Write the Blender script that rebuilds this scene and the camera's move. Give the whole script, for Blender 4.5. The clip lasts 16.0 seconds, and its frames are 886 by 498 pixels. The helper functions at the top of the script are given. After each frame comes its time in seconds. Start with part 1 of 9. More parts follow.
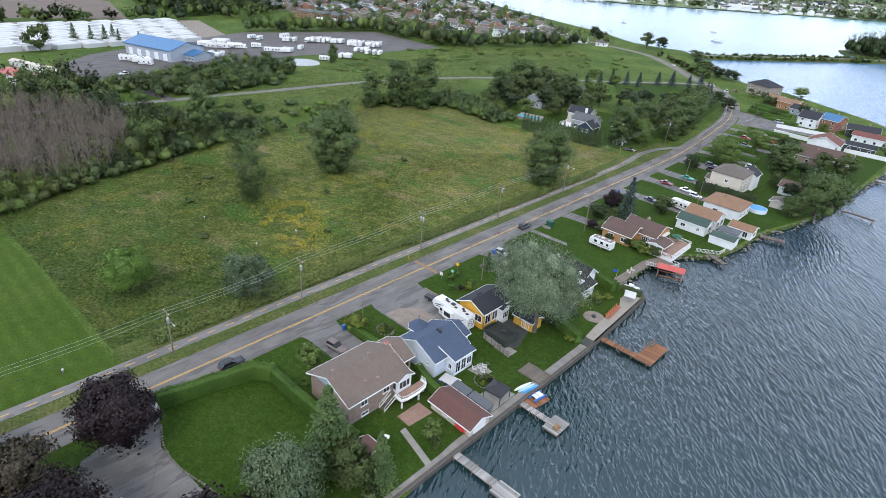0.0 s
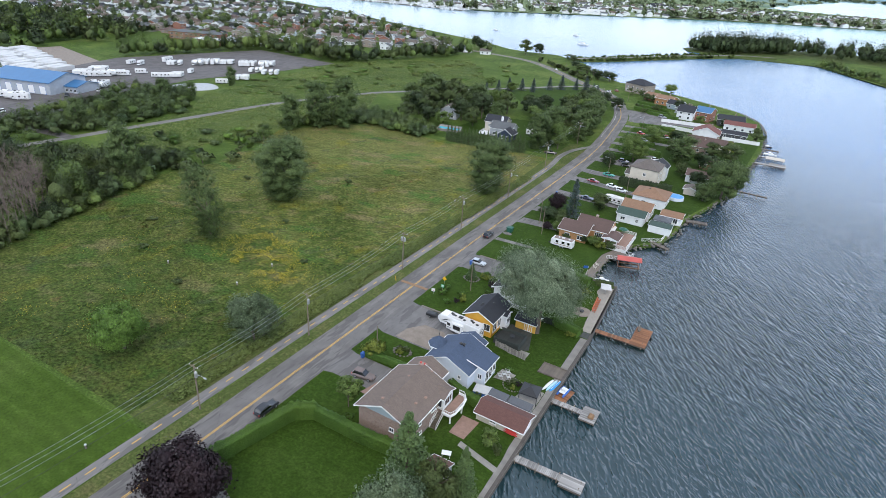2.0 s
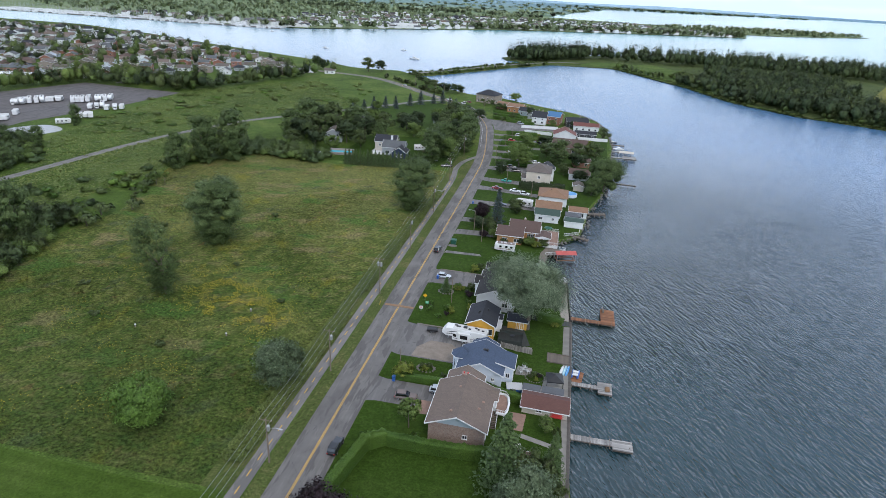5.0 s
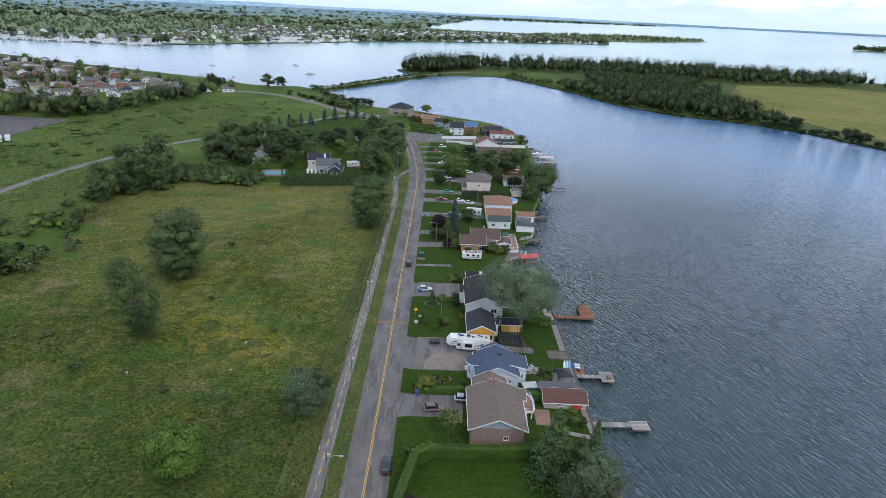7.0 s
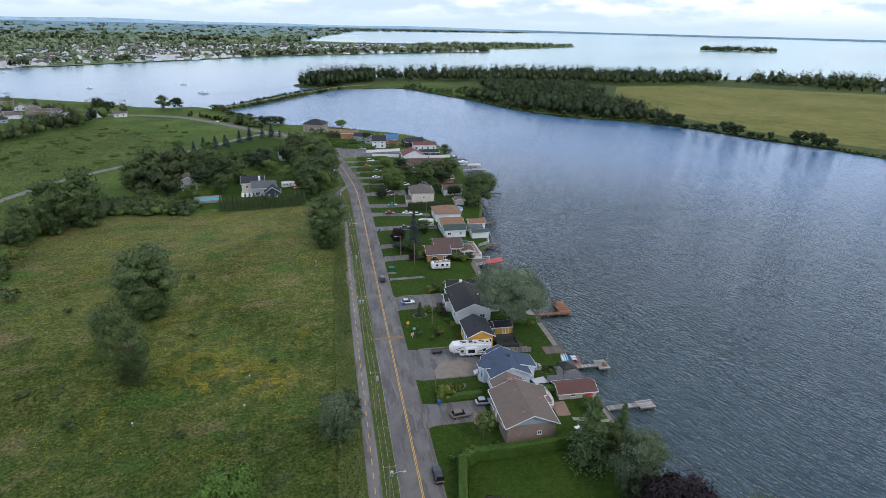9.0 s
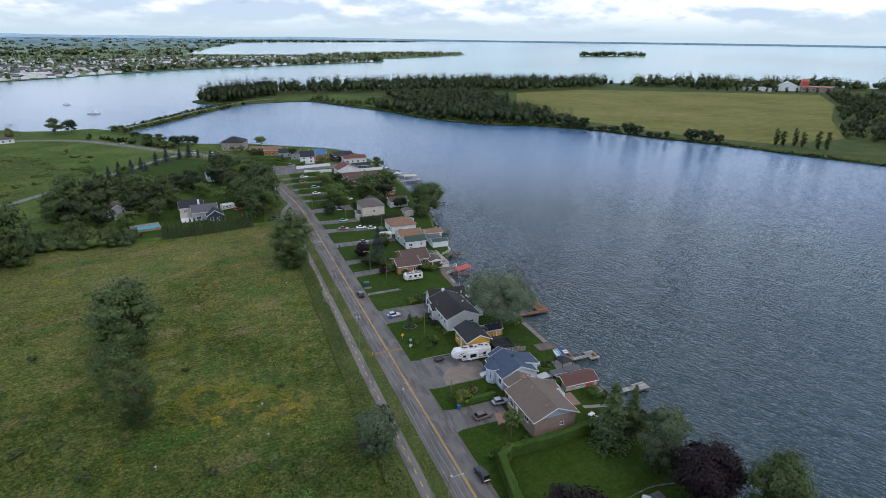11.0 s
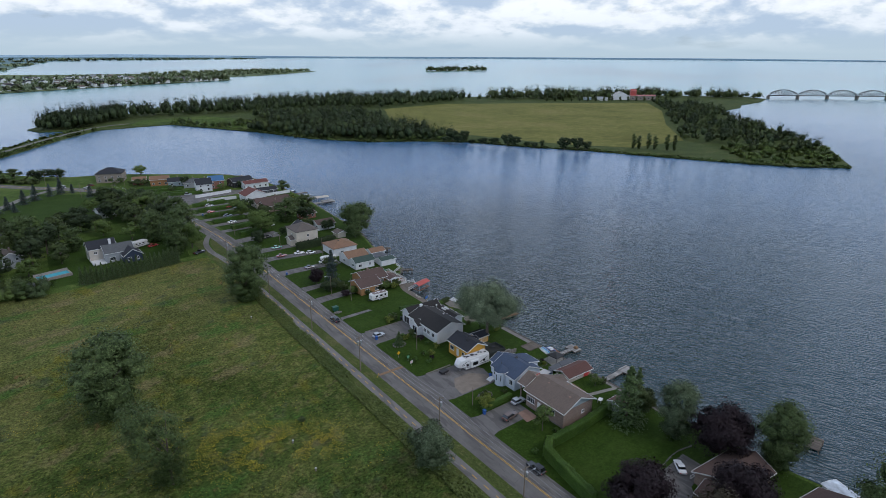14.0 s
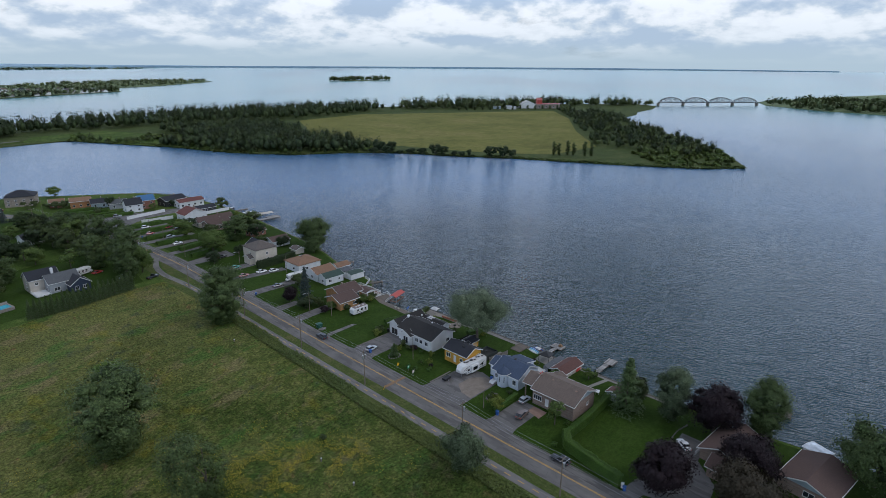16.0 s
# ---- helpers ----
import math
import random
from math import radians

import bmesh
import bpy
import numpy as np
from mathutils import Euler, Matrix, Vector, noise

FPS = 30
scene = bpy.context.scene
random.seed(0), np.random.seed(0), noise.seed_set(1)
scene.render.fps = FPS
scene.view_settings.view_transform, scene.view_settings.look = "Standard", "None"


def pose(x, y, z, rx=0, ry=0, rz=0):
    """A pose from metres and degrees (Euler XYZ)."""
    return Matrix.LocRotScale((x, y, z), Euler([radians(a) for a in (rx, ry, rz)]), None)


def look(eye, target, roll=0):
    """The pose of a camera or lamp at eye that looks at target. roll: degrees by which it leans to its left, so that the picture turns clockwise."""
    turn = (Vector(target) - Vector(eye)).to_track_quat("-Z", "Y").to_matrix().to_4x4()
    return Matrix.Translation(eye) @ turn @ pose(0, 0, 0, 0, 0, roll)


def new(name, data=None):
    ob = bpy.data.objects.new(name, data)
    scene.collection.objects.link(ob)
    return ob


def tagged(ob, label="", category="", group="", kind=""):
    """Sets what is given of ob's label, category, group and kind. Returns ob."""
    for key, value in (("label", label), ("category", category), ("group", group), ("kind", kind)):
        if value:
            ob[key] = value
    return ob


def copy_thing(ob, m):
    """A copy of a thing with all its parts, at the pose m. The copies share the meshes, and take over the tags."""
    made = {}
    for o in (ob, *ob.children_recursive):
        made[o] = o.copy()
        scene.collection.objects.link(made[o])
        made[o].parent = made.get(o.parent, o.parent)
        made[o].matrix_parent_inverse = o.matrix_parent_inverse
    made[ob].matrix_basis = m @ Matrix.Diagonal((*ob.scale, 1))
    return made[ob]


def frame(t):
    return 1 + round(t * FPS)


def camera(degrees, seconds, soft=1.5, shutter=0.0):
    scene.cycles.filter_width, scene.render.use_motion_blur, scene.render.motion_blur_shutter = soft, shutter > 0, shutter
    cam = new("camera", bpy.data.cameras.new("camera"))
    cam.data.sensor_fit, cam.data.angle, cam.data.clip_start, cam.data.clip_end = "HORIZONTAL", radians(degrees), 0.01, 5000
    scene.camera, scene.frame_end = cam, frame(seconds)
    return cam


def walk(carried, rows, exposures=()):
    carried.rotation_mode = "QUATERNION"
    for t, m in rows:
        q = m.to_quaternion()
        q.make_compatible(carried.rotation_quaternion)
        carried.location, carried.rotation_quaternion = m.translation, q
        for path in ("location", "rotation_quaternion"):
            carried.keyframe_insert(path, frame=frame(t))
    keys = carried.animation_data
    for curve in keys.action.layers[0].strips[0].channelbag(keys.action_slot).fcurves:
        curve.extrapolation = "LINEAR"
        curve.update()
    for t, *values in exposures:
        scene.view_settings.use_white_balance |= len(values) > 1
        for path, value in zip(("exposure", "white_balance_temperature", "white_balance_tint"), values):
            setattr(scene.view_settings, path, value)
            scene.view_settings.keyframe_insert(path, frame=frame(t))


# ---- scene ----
cam = camera(74.66, 16.0, soft=0.8)
# seconds, place, and turn of the drone
ROWS = [
    (0.0, 85.90, -60.01, 70.75, 62.381, -4.112, 43.575),
    (0.5, 81.49, -64.64, 71.29, 62.855, -4.041, 40.262),
    (1.0, 77.02, -69.20, 71.85, 63.286, -3.872, 37.024),
    (1.5, 72.44, -73.61, 72.47, 63.695, -3.651, 33.728),
    (2.0, 67.73, -77.88, 73.12, 64.015, -3.452, 30.464),
    (2.5, 62.89, -81.96, 73.77, 64.247, -3.316, 27.268),
    (3.0, 57.88, -85.80, 74.39, 64.532, -3.245, 24.149),
    (3.5, 52.71, -89.44, 74.99, 64.940, -3.125, 21.071),
    (4.0, 47.43, -92.91, 75.58, 65.334, -3.024, 18.074),
    (6.5, 17.23, -105.01, 78.21, 67.269, -2.700, 3.235),
    (7.0, 11.04, -105.98, 78.58, 67.616, -2.469, 0.373),
    (7.5, 4.79, -106.73, 78.97, 67.961, -2.213, -2.538),
    (8.0, -1.48, -107.27, 79.36, 68.268, -1.889, -5.428),
    (8.5, -7.81, -107.60, 79.77, 68.584, -1.688, -8.210),
    (9.0, -14.12, -107.79, 80.20, 68.891, -1.309, -11.080),
    (11.5, -45.24, -104.27, 83.15, 70.097, -0.577, -24.219),
    (12.0, -51.27, -102.46, 83.57, 70.338, -0.530, -26.727),
    (12.5, -57.22, -100.48, 83.99, 70.592, -0.469, -29.252),
    (13.0, -63.07, -98.27, 84.40, 70.863, -0.297, -31.749),
    (13.5, -68.85, -95.83, 84.84, 71.085, -0.234, -34.180),
    (14.0, -74.58, -93.15, 85.32, 71.315, -0.246, -36.599),
    (14.5, -80.25, -90.24, 85.87, 71.565, -0.289, -38.969),
    (15.0, -85.87, -87.13, 86.47, 71.774, -0.183, -41.349),
    (15.5, -91.48, -83.87, 87.13, 71.967, -0.157, -43.771),
    (16.0, -97.12, -80.51, 87.81, 72.183, -0.336, -46.137),
]
EXPOSURES = [(0.0, 0.05, 6600, 10), (4.0, -0.26, 6550, 10), (8.0, -0.56, 6520, 12), (12.0, -0.9, 6460, 12), (16.0, -1.22, 6250, 11)]
walk(cam, [(t, pose(x, y, z, rx, ry, rz)) for t, x, y, z, rx, ry, rz in ROWS], EXPOSURES)

# ---- sky, sun ----
SUN_ELEV, SUN_TURN = 48.0, 150.0
world = bpy.data.worlds.new("sky")
scene.world = world
world.use_nodes = True
wn, wl = world.node_tree.nodes, world.node_tree.links
wn.clear()
w_out = wn.new("ShaderNodeOutputWorld")
w_bg = wn.new("ShaderNodeBackground")
w_sky = wn.new("ShaderNodeTexSky")
w_sky.sky_type, w_sky.sun_disc = "NISHITA", False
w_sky.sun_elevation, w_sky.sun_rotation = radians(SUN_ELEV), radians(SUN_TURN)
w_sky.altitude, w_sky.air_density, w_sky.dust_density, w_sky.ozone_density = 50, 1.0, 1.6, 1.0
w_tc = wn.new("ShaderNodeTexCoord")
w_sep = wn.new("ShaderNodeSeparateXYZ")
wl.new(w_tc.outputs["Generated"], w_sep.inputs[0])


def wmath(op, a, b=None, c=None):
    n = wn.new("ShaderNodeMath")
    n.operation = op
    for k, v in enumerate((a, b, c)):
        if v is None:
            continue
        if isinstance(v, (int, float)):
            n.inputs[k].default_value = v
        else:
            wl.new(v, n.inputs[k])
    return n.outputs[0]


# clouds: billows somewhat flattened, spread over the whole dome
w_com = wn.new("ShaderNodeCombineXYZ")
wl.new(w_sep.outputs[0], w_com.inputs[0]), wl.new(w_sep.outputs[1], w_com.inputs[1]), wl.new(wmath("MULTIPLY", wmath("POWER", wmath("MAXIMUM", w_sep.outputs[2], 0.0), 0.65), 1.35), w_com.inputs[2])


def wnoise(scale, detail, rough, offset):
    m = wn.new("ShaderNodeMapping")
    m.inputs["Location"].default_value = offset
    wl.new(w_com.outputs[0], m.inputs[0])
    n = wn.new("ShaderNodeTexNoise")
    n.inputs["Scale"].default_value, n.inputs["Detail"].default_value, n.inputs["Roughness"].default_value = scale, detail, rough
    wl.new(m.outputs[0], n.inputs["Vector"])
    return n.outputs["Fac"]


def wramp(v, stops):
    r = wn.new("ShaderNodeValToRGB")
    r.color_ramp.elements.remove(r.color_ramp.elements[1])
    for k, (p, c) in enumerate(stops):
        e = r.color_ramp.elements[0] if k == 0 else r.color_ramp.elements.new(p)
        e.position, e.color = p, (*c, 1)
    wl.new(v, r.inputs[0])
    return r.outputs[0]


w_n1 = wnoise(4.4, 9.0, 0.58, (3.1, 7.7, 0))
# cumulus: the side turned up is white, the base blue-grey
w_n2 = wmath("ADD", wmath("MULTIPLY", wmath("SUBTRACT", wnoise(8.5, 9.0, 0.55, (9.4, 1.3, 2)), wnoise(8.5, 9.0, 0.55, (9.4, 1.3, 2.045))), 1.25), wmath("ADD", wmath("MULTIPLY", wnoise(3.2, 6.0, 0.55, (2.2, 5.1, 4)), 0.5), 0.25))
w_mask = wramp(w_n1, [(0.29, (0, 0, 0)), (0.42, (1, 1, 1))])
w_tone = wramp(w_n2, [(0.34, (10.2, 12.2, 14.6)), (0.42, (12.6, 14.2, 16.0)), (0.48, (15.6, 16.6, 17.4)), (0.53, (18.8, 19.1, 19.4)), (0.62, (20.8, 20.9, 21.0))])
w_mix = wn.new("ShaderNodeMix")
w_mix.data_type = "RGBA"
wl.new(w_mask, w_mix.inputs[0]), wl.new(w_sky.outputs[0], w_mix.inputs[6]), wl.new(w_tone, w_mix.inputs[7])
w_thick = wn.new("ShaderNodeMix")
w_thick.data_type, w_thick.blend_type = "RGBA", "MULTIPLY"
w_thick.inputs[0].default_value = 1.0
wl.new(w_mix.outputs[2], w_thick.inputs[6])
wl.new(wramp(w_sep.outputs[2], [(0.08, (0.96, 1.01, 1.06)), (0.15, (1.18, 1.31, 1.50)), (0.34, (0.92, 1.09, 1.40)), (0.6, (0.51, 0.57, 0.70)), (0.9, (0.62, 0.66, 0.74))]), w_thick.inputs[7])
# pale haze low over the horizon
w_haze = wn.new("ShaderNodeMix")
w_haze.data_type = "RGBA"
wl.new(wramp(w_sep.outputs[2], [(0.0, (1, 1, 1)), (0.018, (0.75, 0.75, 0.75)), (0.035, (0.25, 0.25, 0.25)), (0.07, (0, 0, 0))]), w_haze.inputs[0])
wl.new(w_thick.outputs[2], w_haze.inputs[6])
w_haze.inputs[7].default_value = (10.0, 12.6, 14.4, 1)
wl.new(w_haze.outputs[2], w_bg.inputs[0])
w_bg.inputs[1].default_value = 0.105
wl.new(w_bg.outputs[0], w_out.inputs[0])

sun = new("sun", bpy.data.lights.new("sun", "SUN"))
sun.data.energy, sun.data.angle, sun.data.color = 1.7, radians(18), (1.0, 0.96, 0.91)
sun.matrix_world = look((0, 0, 0), (-math.sin(radians(SUN_TURN)) * math.cos(radians(SUN_ELEV)), -math.cos(radians(SUN_TURN)) * math.cos(radians(SUN_ELEV)), -math.sin(radians(SUN_ELEV))))


# ---- materials ----
class Nodes:
    """A small writer of node trees."""

    def __init__(self, name):
        self.m = bpy.data.materials.new(name)
        self.m.use_nodes = True
        self.t = self.m.node_tree
        self.b = self.t.nodes["Principled BSDF"]
        tc = self.t.nodes.new("ShaderNodeTexCoord")
        self.co = tc.outputs["Object"]

    def put(self, socket, v):
        if isinstance(v, bpy.types.NodeSocket):
            self.t.links.new(v, socket)
        elif isinstance(v, (tuple, list)) and len(v) == 3 and socket.type == "RGBA":
            socket.default_value = (*v, 1)
        else:
            socket.default_value = v

    def noise(self, scale, detail=3.0, rough=0.55, stretch=None, turn=0.0):
        n = self.t.nodes.new("ShaderNodeTexNoise")
        n.inputs["Scale"].default_value, n.inputs["Detail"].default_value, n.inputs["Roughness"].default_value = scale, detail, rough
        co = self.co
        if stretch or turn:
            mp = self.t.nodes.new("ShaderNodeMapping")
            if turn:
                mp.vector_type = "TEXTURE"
                stretch = tuple(1 / v for v in stretch or (1, 1, 1))
            mp.inputs["Scale"].default_value = stretch or (1, 1, 1)
            mp.inputs["Rotation"].default_value = (0, 0, radians(turn))
            self.t.links.new(co, mp.inputs[0])
            co = mp.outputs[0]
        self.t.links.new(co, n.inputs["Vector"])
        return n.outputs["Fac"]

    def ramp(self, v, stops):
        r = self.t.nodes.new("ShaderNodeValToRGB")
        r.color_ramp.elements.remove(r.color_ramp.elements[1])
        for k, (p, c) in enumerate(stops):
            e = r.color_ramp.elements[0] if k == 0 else r.color_ramp.elements.new(p)
            e.position, e.color = p, (*(c if isinstance(c, (tuple, list)) else (c, c, c)), 1)
        self.t.links.new(v, r.inputs[0])
        return r.outputs[0]

    def mix(self, f, a, b, mode="MIX"):
        n = self.t.nodes.new("ShaderNodeMix")
        n.data_type, n.blend_type = "RGBA", mode
        self.put(n.inputs[0], f), self.put(n.inputs[6], a), self.put(n.inputs[7], b)
        return n.outputs[2]

    def math(self, op, a, b=0.0):
        n = self.t.nodes.new("ShaderNodeMath")
        n.operation = op
        self.put(n.inputs[0], a), self.put(n.inputs[1], b)
        return n.outputs[0]

    def wave(self, scale, turn=0.0, distort=0.5):
        n = self.t.nodes.new("ShaderNodeTexWave")
        n.inputs["Scale"].default_value, n.inputs["Distortion"].default_value, n.inputs["Detail"].default_value = scale, distort, 1.0
        mp = self.t.nodes.new("ShaderNodeMapping")
        mp.inputs["Rotation"].default_value = (0, 0, radians(turn))
        self.t.links.new(self.co, mp.inputs[0]), self.t.links.new(mp.outputs[0], n.inputs["Vector"])
        return n.outputs["Fac"]

    def island(self):
        return self.t.nodes.new("ShaderNodeNewGeometry").outputs["Random Per Island"]

    def own(self):
        return self.t.nodes.new("ShaderNodeObjectInfo").outputs["Random"]

    def bump(self, h, strength=0.5, distance=0.05):
        n = self.t.nodes.new("ShaderNodeBump")
        n.inputs["Strength"].default_value, n.inputs["Distance"].default_value = strength, distance
        self.t.links.new(h, n.inputs["Height"])
        self.t.links.new(n.outputs[0], self.b.inputs["Normal"])

    def done(self, color, rough=0.8, metal=0.0, spec=None):
        self.put(self.b.inputs["Base Color"], color)
        self.put(self.b.inputs["Roughness"], rough)
        self.b.inputs["Metallic"].default_value = metal
        if spec is not None:
            self.b.inputs["Specular IOR Level"].default_value = spec
        return self.m


def tint(c, k):
    return tuple(min(1.0, v * k) for v in c)


def plain(name, c, rough=0.7, metal=0.0, spread=0.18, big=0.4, fine=6.0, bump=0.2, depth=0.02):
    """A surface of one colour with stains at a large scale and grain at a fine one."""
    n = Nodes(name)
    a = n.ramp(n.noise(big, 4), [(0.3, tint(c, 1 - spread)), (0.7, tint(c, 1 + spread))])
    g = n.noise(fine, 3)
    col = n.mix(0.35, a, n.ramp(g, [(0.3, tint(c, 1 - spread * 1.4)), (0.7, tint(c, 1 + spread * 1.2))]))
    if bump:
        n.bump(g, bump, depth)
    return n.done(col, rough, metal)


def shingles(name, c, spread=0.35):
    """Asphalt shingles: rows of tabs with mixed granules, and weathered streaks."""
    n = Nodes(name)
    br = n.t.nodes.new("ShaderNodeTexBrick")
    br.inputs["Scale"].default_value = 1.0
    br.inputs["Brick Width"].default_value, br.inputs["Row Height"].default_value, br.inputs["Mortar Size"].default_value = 0.55, 0.22, 0.012
    br.inputs["Color1"].default_value = (*tint(c, 1 - spread), 1)
    br.inputs["Color2"].default_value = (*tint(c, 1 + spread), 1)
    br.inputs["Mortar"].default_value = (*tint(c, 0.55), 1)
    n.t.links.new(n.co, br.inputs["Vector"])
    st = n.ramp(n.noise(0.35, 5), [(0.3, tint(c, 0.78)), (0.72, tint(c, 1.22))])
    gr = n.ramp(n.noise(9.0, 2), [(0.3, tint(c, 0.6)), (0.7, tint(c, 1.4))])
    col = n.mix(0.45, n.mix(0.5, br.outputs["Color"], st), gr)
    n.bump(n.noise(7.0, 3), 0.5, 0.03)
    return n.done(col, 0.92)


def siding(name, c, pitch=0.2):
    """Lapped boards: level lines of shade-catching relief, with weathering."""
    n = Nodes(name)
    w = n.t.nodes.new("ShaderNodeTexWave")
    w.bands_direction, w.wave_profile = "Z", "SAW"
    w.inputs["Scale"].default_value = 0.314 / pitch
    n.t.links.new(n.co, w.inputs["Vector"])
    col = n.ramp(n.noise(0.5, 4), [(0.3, tint(c, 0.9)), (0.7, tint(c, 1.06))])
    n.bump(w.outputs["Fac"], 0.5, 0.03)
    return n.done(col, 0.55)


def brickwork(name, c1, c2, mortar):
    n = Nodes(name)
    br = n.t.nodes.new("ShaderNodeTexBrick")
    br.inputs["Scale"].default_value = 1.0
    br.inputs["Brick Width"].default_value, br.inputs["Row Height"].default_value, br.inputs["Mortar Size"].default_value = 0.26, 0.09, 0.01
    br.inputs["Color1"].default_value, br.inputs["Color2"].default_value, br.inputs["Mortar"].default_value = (*c1, 1), (*c2, 1), (*mortar, 1)
    mp = n.t.nodes.new("ShaderNodeMapping")
    mp.inputs["Rotation"].default_value = (radians(90), 0, radians(45))
    n.t.links.new(n.co, mp.inputs[0]), n.t.links.new(mp.outputs[0], br.inputs["Vector"])
    col = n.mix(0.4, br.outputs["Color"], n.ramp(n.noise(1.6, 5), [(0.3, c1), (0.7, c2)]))
    n.bump(br.outputs["Fac"], 0.4, 0.01)
    return n.done(col, 0.9)


def leaves(name, c, c2, spread=0.5, glow=0.14, grain=3.5, flash=False):
    """Foliage: every clump of leaves has its own tone, every tree its own cast."""
    n = Nodes(name)
    m1, m2 = (tuple(a + (b - a) * f for a, b in zip(c, c2)) for f in ((0.35, 0.75) if not flash else (0.34, 0.78)))
    col = n.ramp(n.island(), [(0.0, tint(c, 1 - spread * 0.6)), (0.5, m1), (0.85, m2), (1.0, tint(m2, 1.15))])
    col = n.mix(0.3 if flash else 0.45, col, n.ramp(n.noise(0.22, 3), [(0.35, tint(c, 0.75)), (0.65, tint(c2, 1.15))]))
    if not flash:
        col = n.mix(n.ramp(n.noise(0.05, 2), [(0.4, 0.0), (0.62, 0.5)]), col, (c2[0] * 1.25, c2[1] * 1.1, c2[2] * 0.9))
    col = n.mix(n.math("MULTIPLY", n.own(), 0.35), col, tint(c, 0.75))
    fine = n.noise(grain, 2, 0.6)
    col = n.mix(1.0, col, n.ramp(fine, [(0.32, 0.5), (0.5, 1.0), (0.68, 1.45)]), "MULTIPLY")
    n.bump(fine, 0.9, 0.6 / grain)
    n.done(col, 0.6, spec=0.25)
    tr = n.t.nodes.new("ShaderNodeBsdfTranslucent")
    mx = n.t.nodes.new("ShaderNodeMixShader")
    mx.inputs[0].default_value = glow
    n.t.links.new(col, tr.inputs[0])
    n.t.links.new(n.b.outputs[0], mx.inputs[1]), n.t.links.new(tr.outputs[0], mx.inputs[2])
    n.t.links.new(mx.outputs[0], n.t.nodes["Material Output"].inputs[0])
    return n.m


def turf(name, c, dry, patch=0.05, spread=0.3, stripes=None, rough=0.35):
    n = Nodes(name)
    a = n.ramp(n.noise(patch, 6, 0.62), [(0.34, tint(c, 1 - spread)), (0.5, c), (0.68, dry)])
    b = n.ramp(n.noise(patch * 9, 5, 0.65), [(0.3, tint(c, 0.55)), (0.55, c), (0.75, tint(dry, 1.25))])
    g = n.noise(2.2, 4, 0.72)
    col = n.mix(0.5, a, b)
    col = n.mix(1.0, col, n.ramp(g, [(0.3, 1 - rough), (0.5, 1.0), (0.7, 1 + rough)]), "MULTIPLY")
    if stripes:
        col = n.mix(n.math("MULTIPLY", n.wave(stripes[0], stripes[1], 0.6), 0.35), col, tint(c, 0.6))
    n.bump(g, 0.7, 0.15)
    return n.done(col, 0.95, spec=0.1)


def paving(name, c, crack=True, spread=0.2):
    n = Nodes(name)
    a = n.ramp(n.noise(0.16, 6, 0.6), [(0.32, tint(c, 1 - spread)), (0.66, tint(c, 1 + spread))])
    b = n.ramp(n.noise(1.1, 6, 0.7, stretch=(1, 0.12, 1)), [(0.3, tint(c, 0.72)), (0.7, tint(c, 1.2))])
    col = n.mix(0.4, a, b)
    if crack:
        seal = n.ramp(n.noise(0.22, 3, 0.6, stretch=(1.6, 0.35, 1)), [(0.53, 0.0), (0.55, 0.8)])
        col = n.mix(seal, col, tint(c, 0.66))
        col = n.mix(n.ramp(n.noise(0.35, 4, 0.6, stretch=(2.2, 0.25, 1)), [(0.56, 0.0), (0.62, 0.55)]), col, tint(c, 1.4))
        vo = n.t.nodes.new("ShaderNodeTexVoronoi")
        vo.feature = "DISTANCE_TO_EDGE"
        vo.inputs["Scale"].default_value = 0.17
        n.t.links.new(n.co, vo.inputs["Vector"])
        cr = n.ramp(n.math("ADD", vo.outputs["Distance"], n.math("MULTIPLY", n.noise(1.5, 4), 0.05)), [(0.022, 1.0), (0.032, 0.0)])
        col = n.mix(n.math("MULTIPLY", cr, 0.55), col, tint(c, 0.4))
    g = n.noise(14.0, 2)
    n.bump(g, 0.3, 0.01)
    return n.done(col, 0.9)


def boards(name, c, pitch=0.14, turn=0.0, spread=0.35):
    """Weathered planks side by side."""
    n = Nodes(name)
    s = n.noise(1 / pitch * 0.5, 2, 0.5, stretch=(1, 0.04, 1), turn=turn)
    col = n.mix(0.5, n.ramp(s, [(0.3, tint(c, 1 - spread)), (0.7, tint(c, 1 + spread))]), n.ramp(n.noise(0.8, 4), [(0.3, tint(c, 0.8)), (0.7, tint(c, 1.15))]))
    col = n.mix(1.0, col, n.ramp(n.own(), [(0.0, 0.62), (0.5, 1.0), (1.0, 1.35)]), "MULTIPLY")
    n.bump(s, 0.4, 0.02)
    return n.done(col, 0.85)




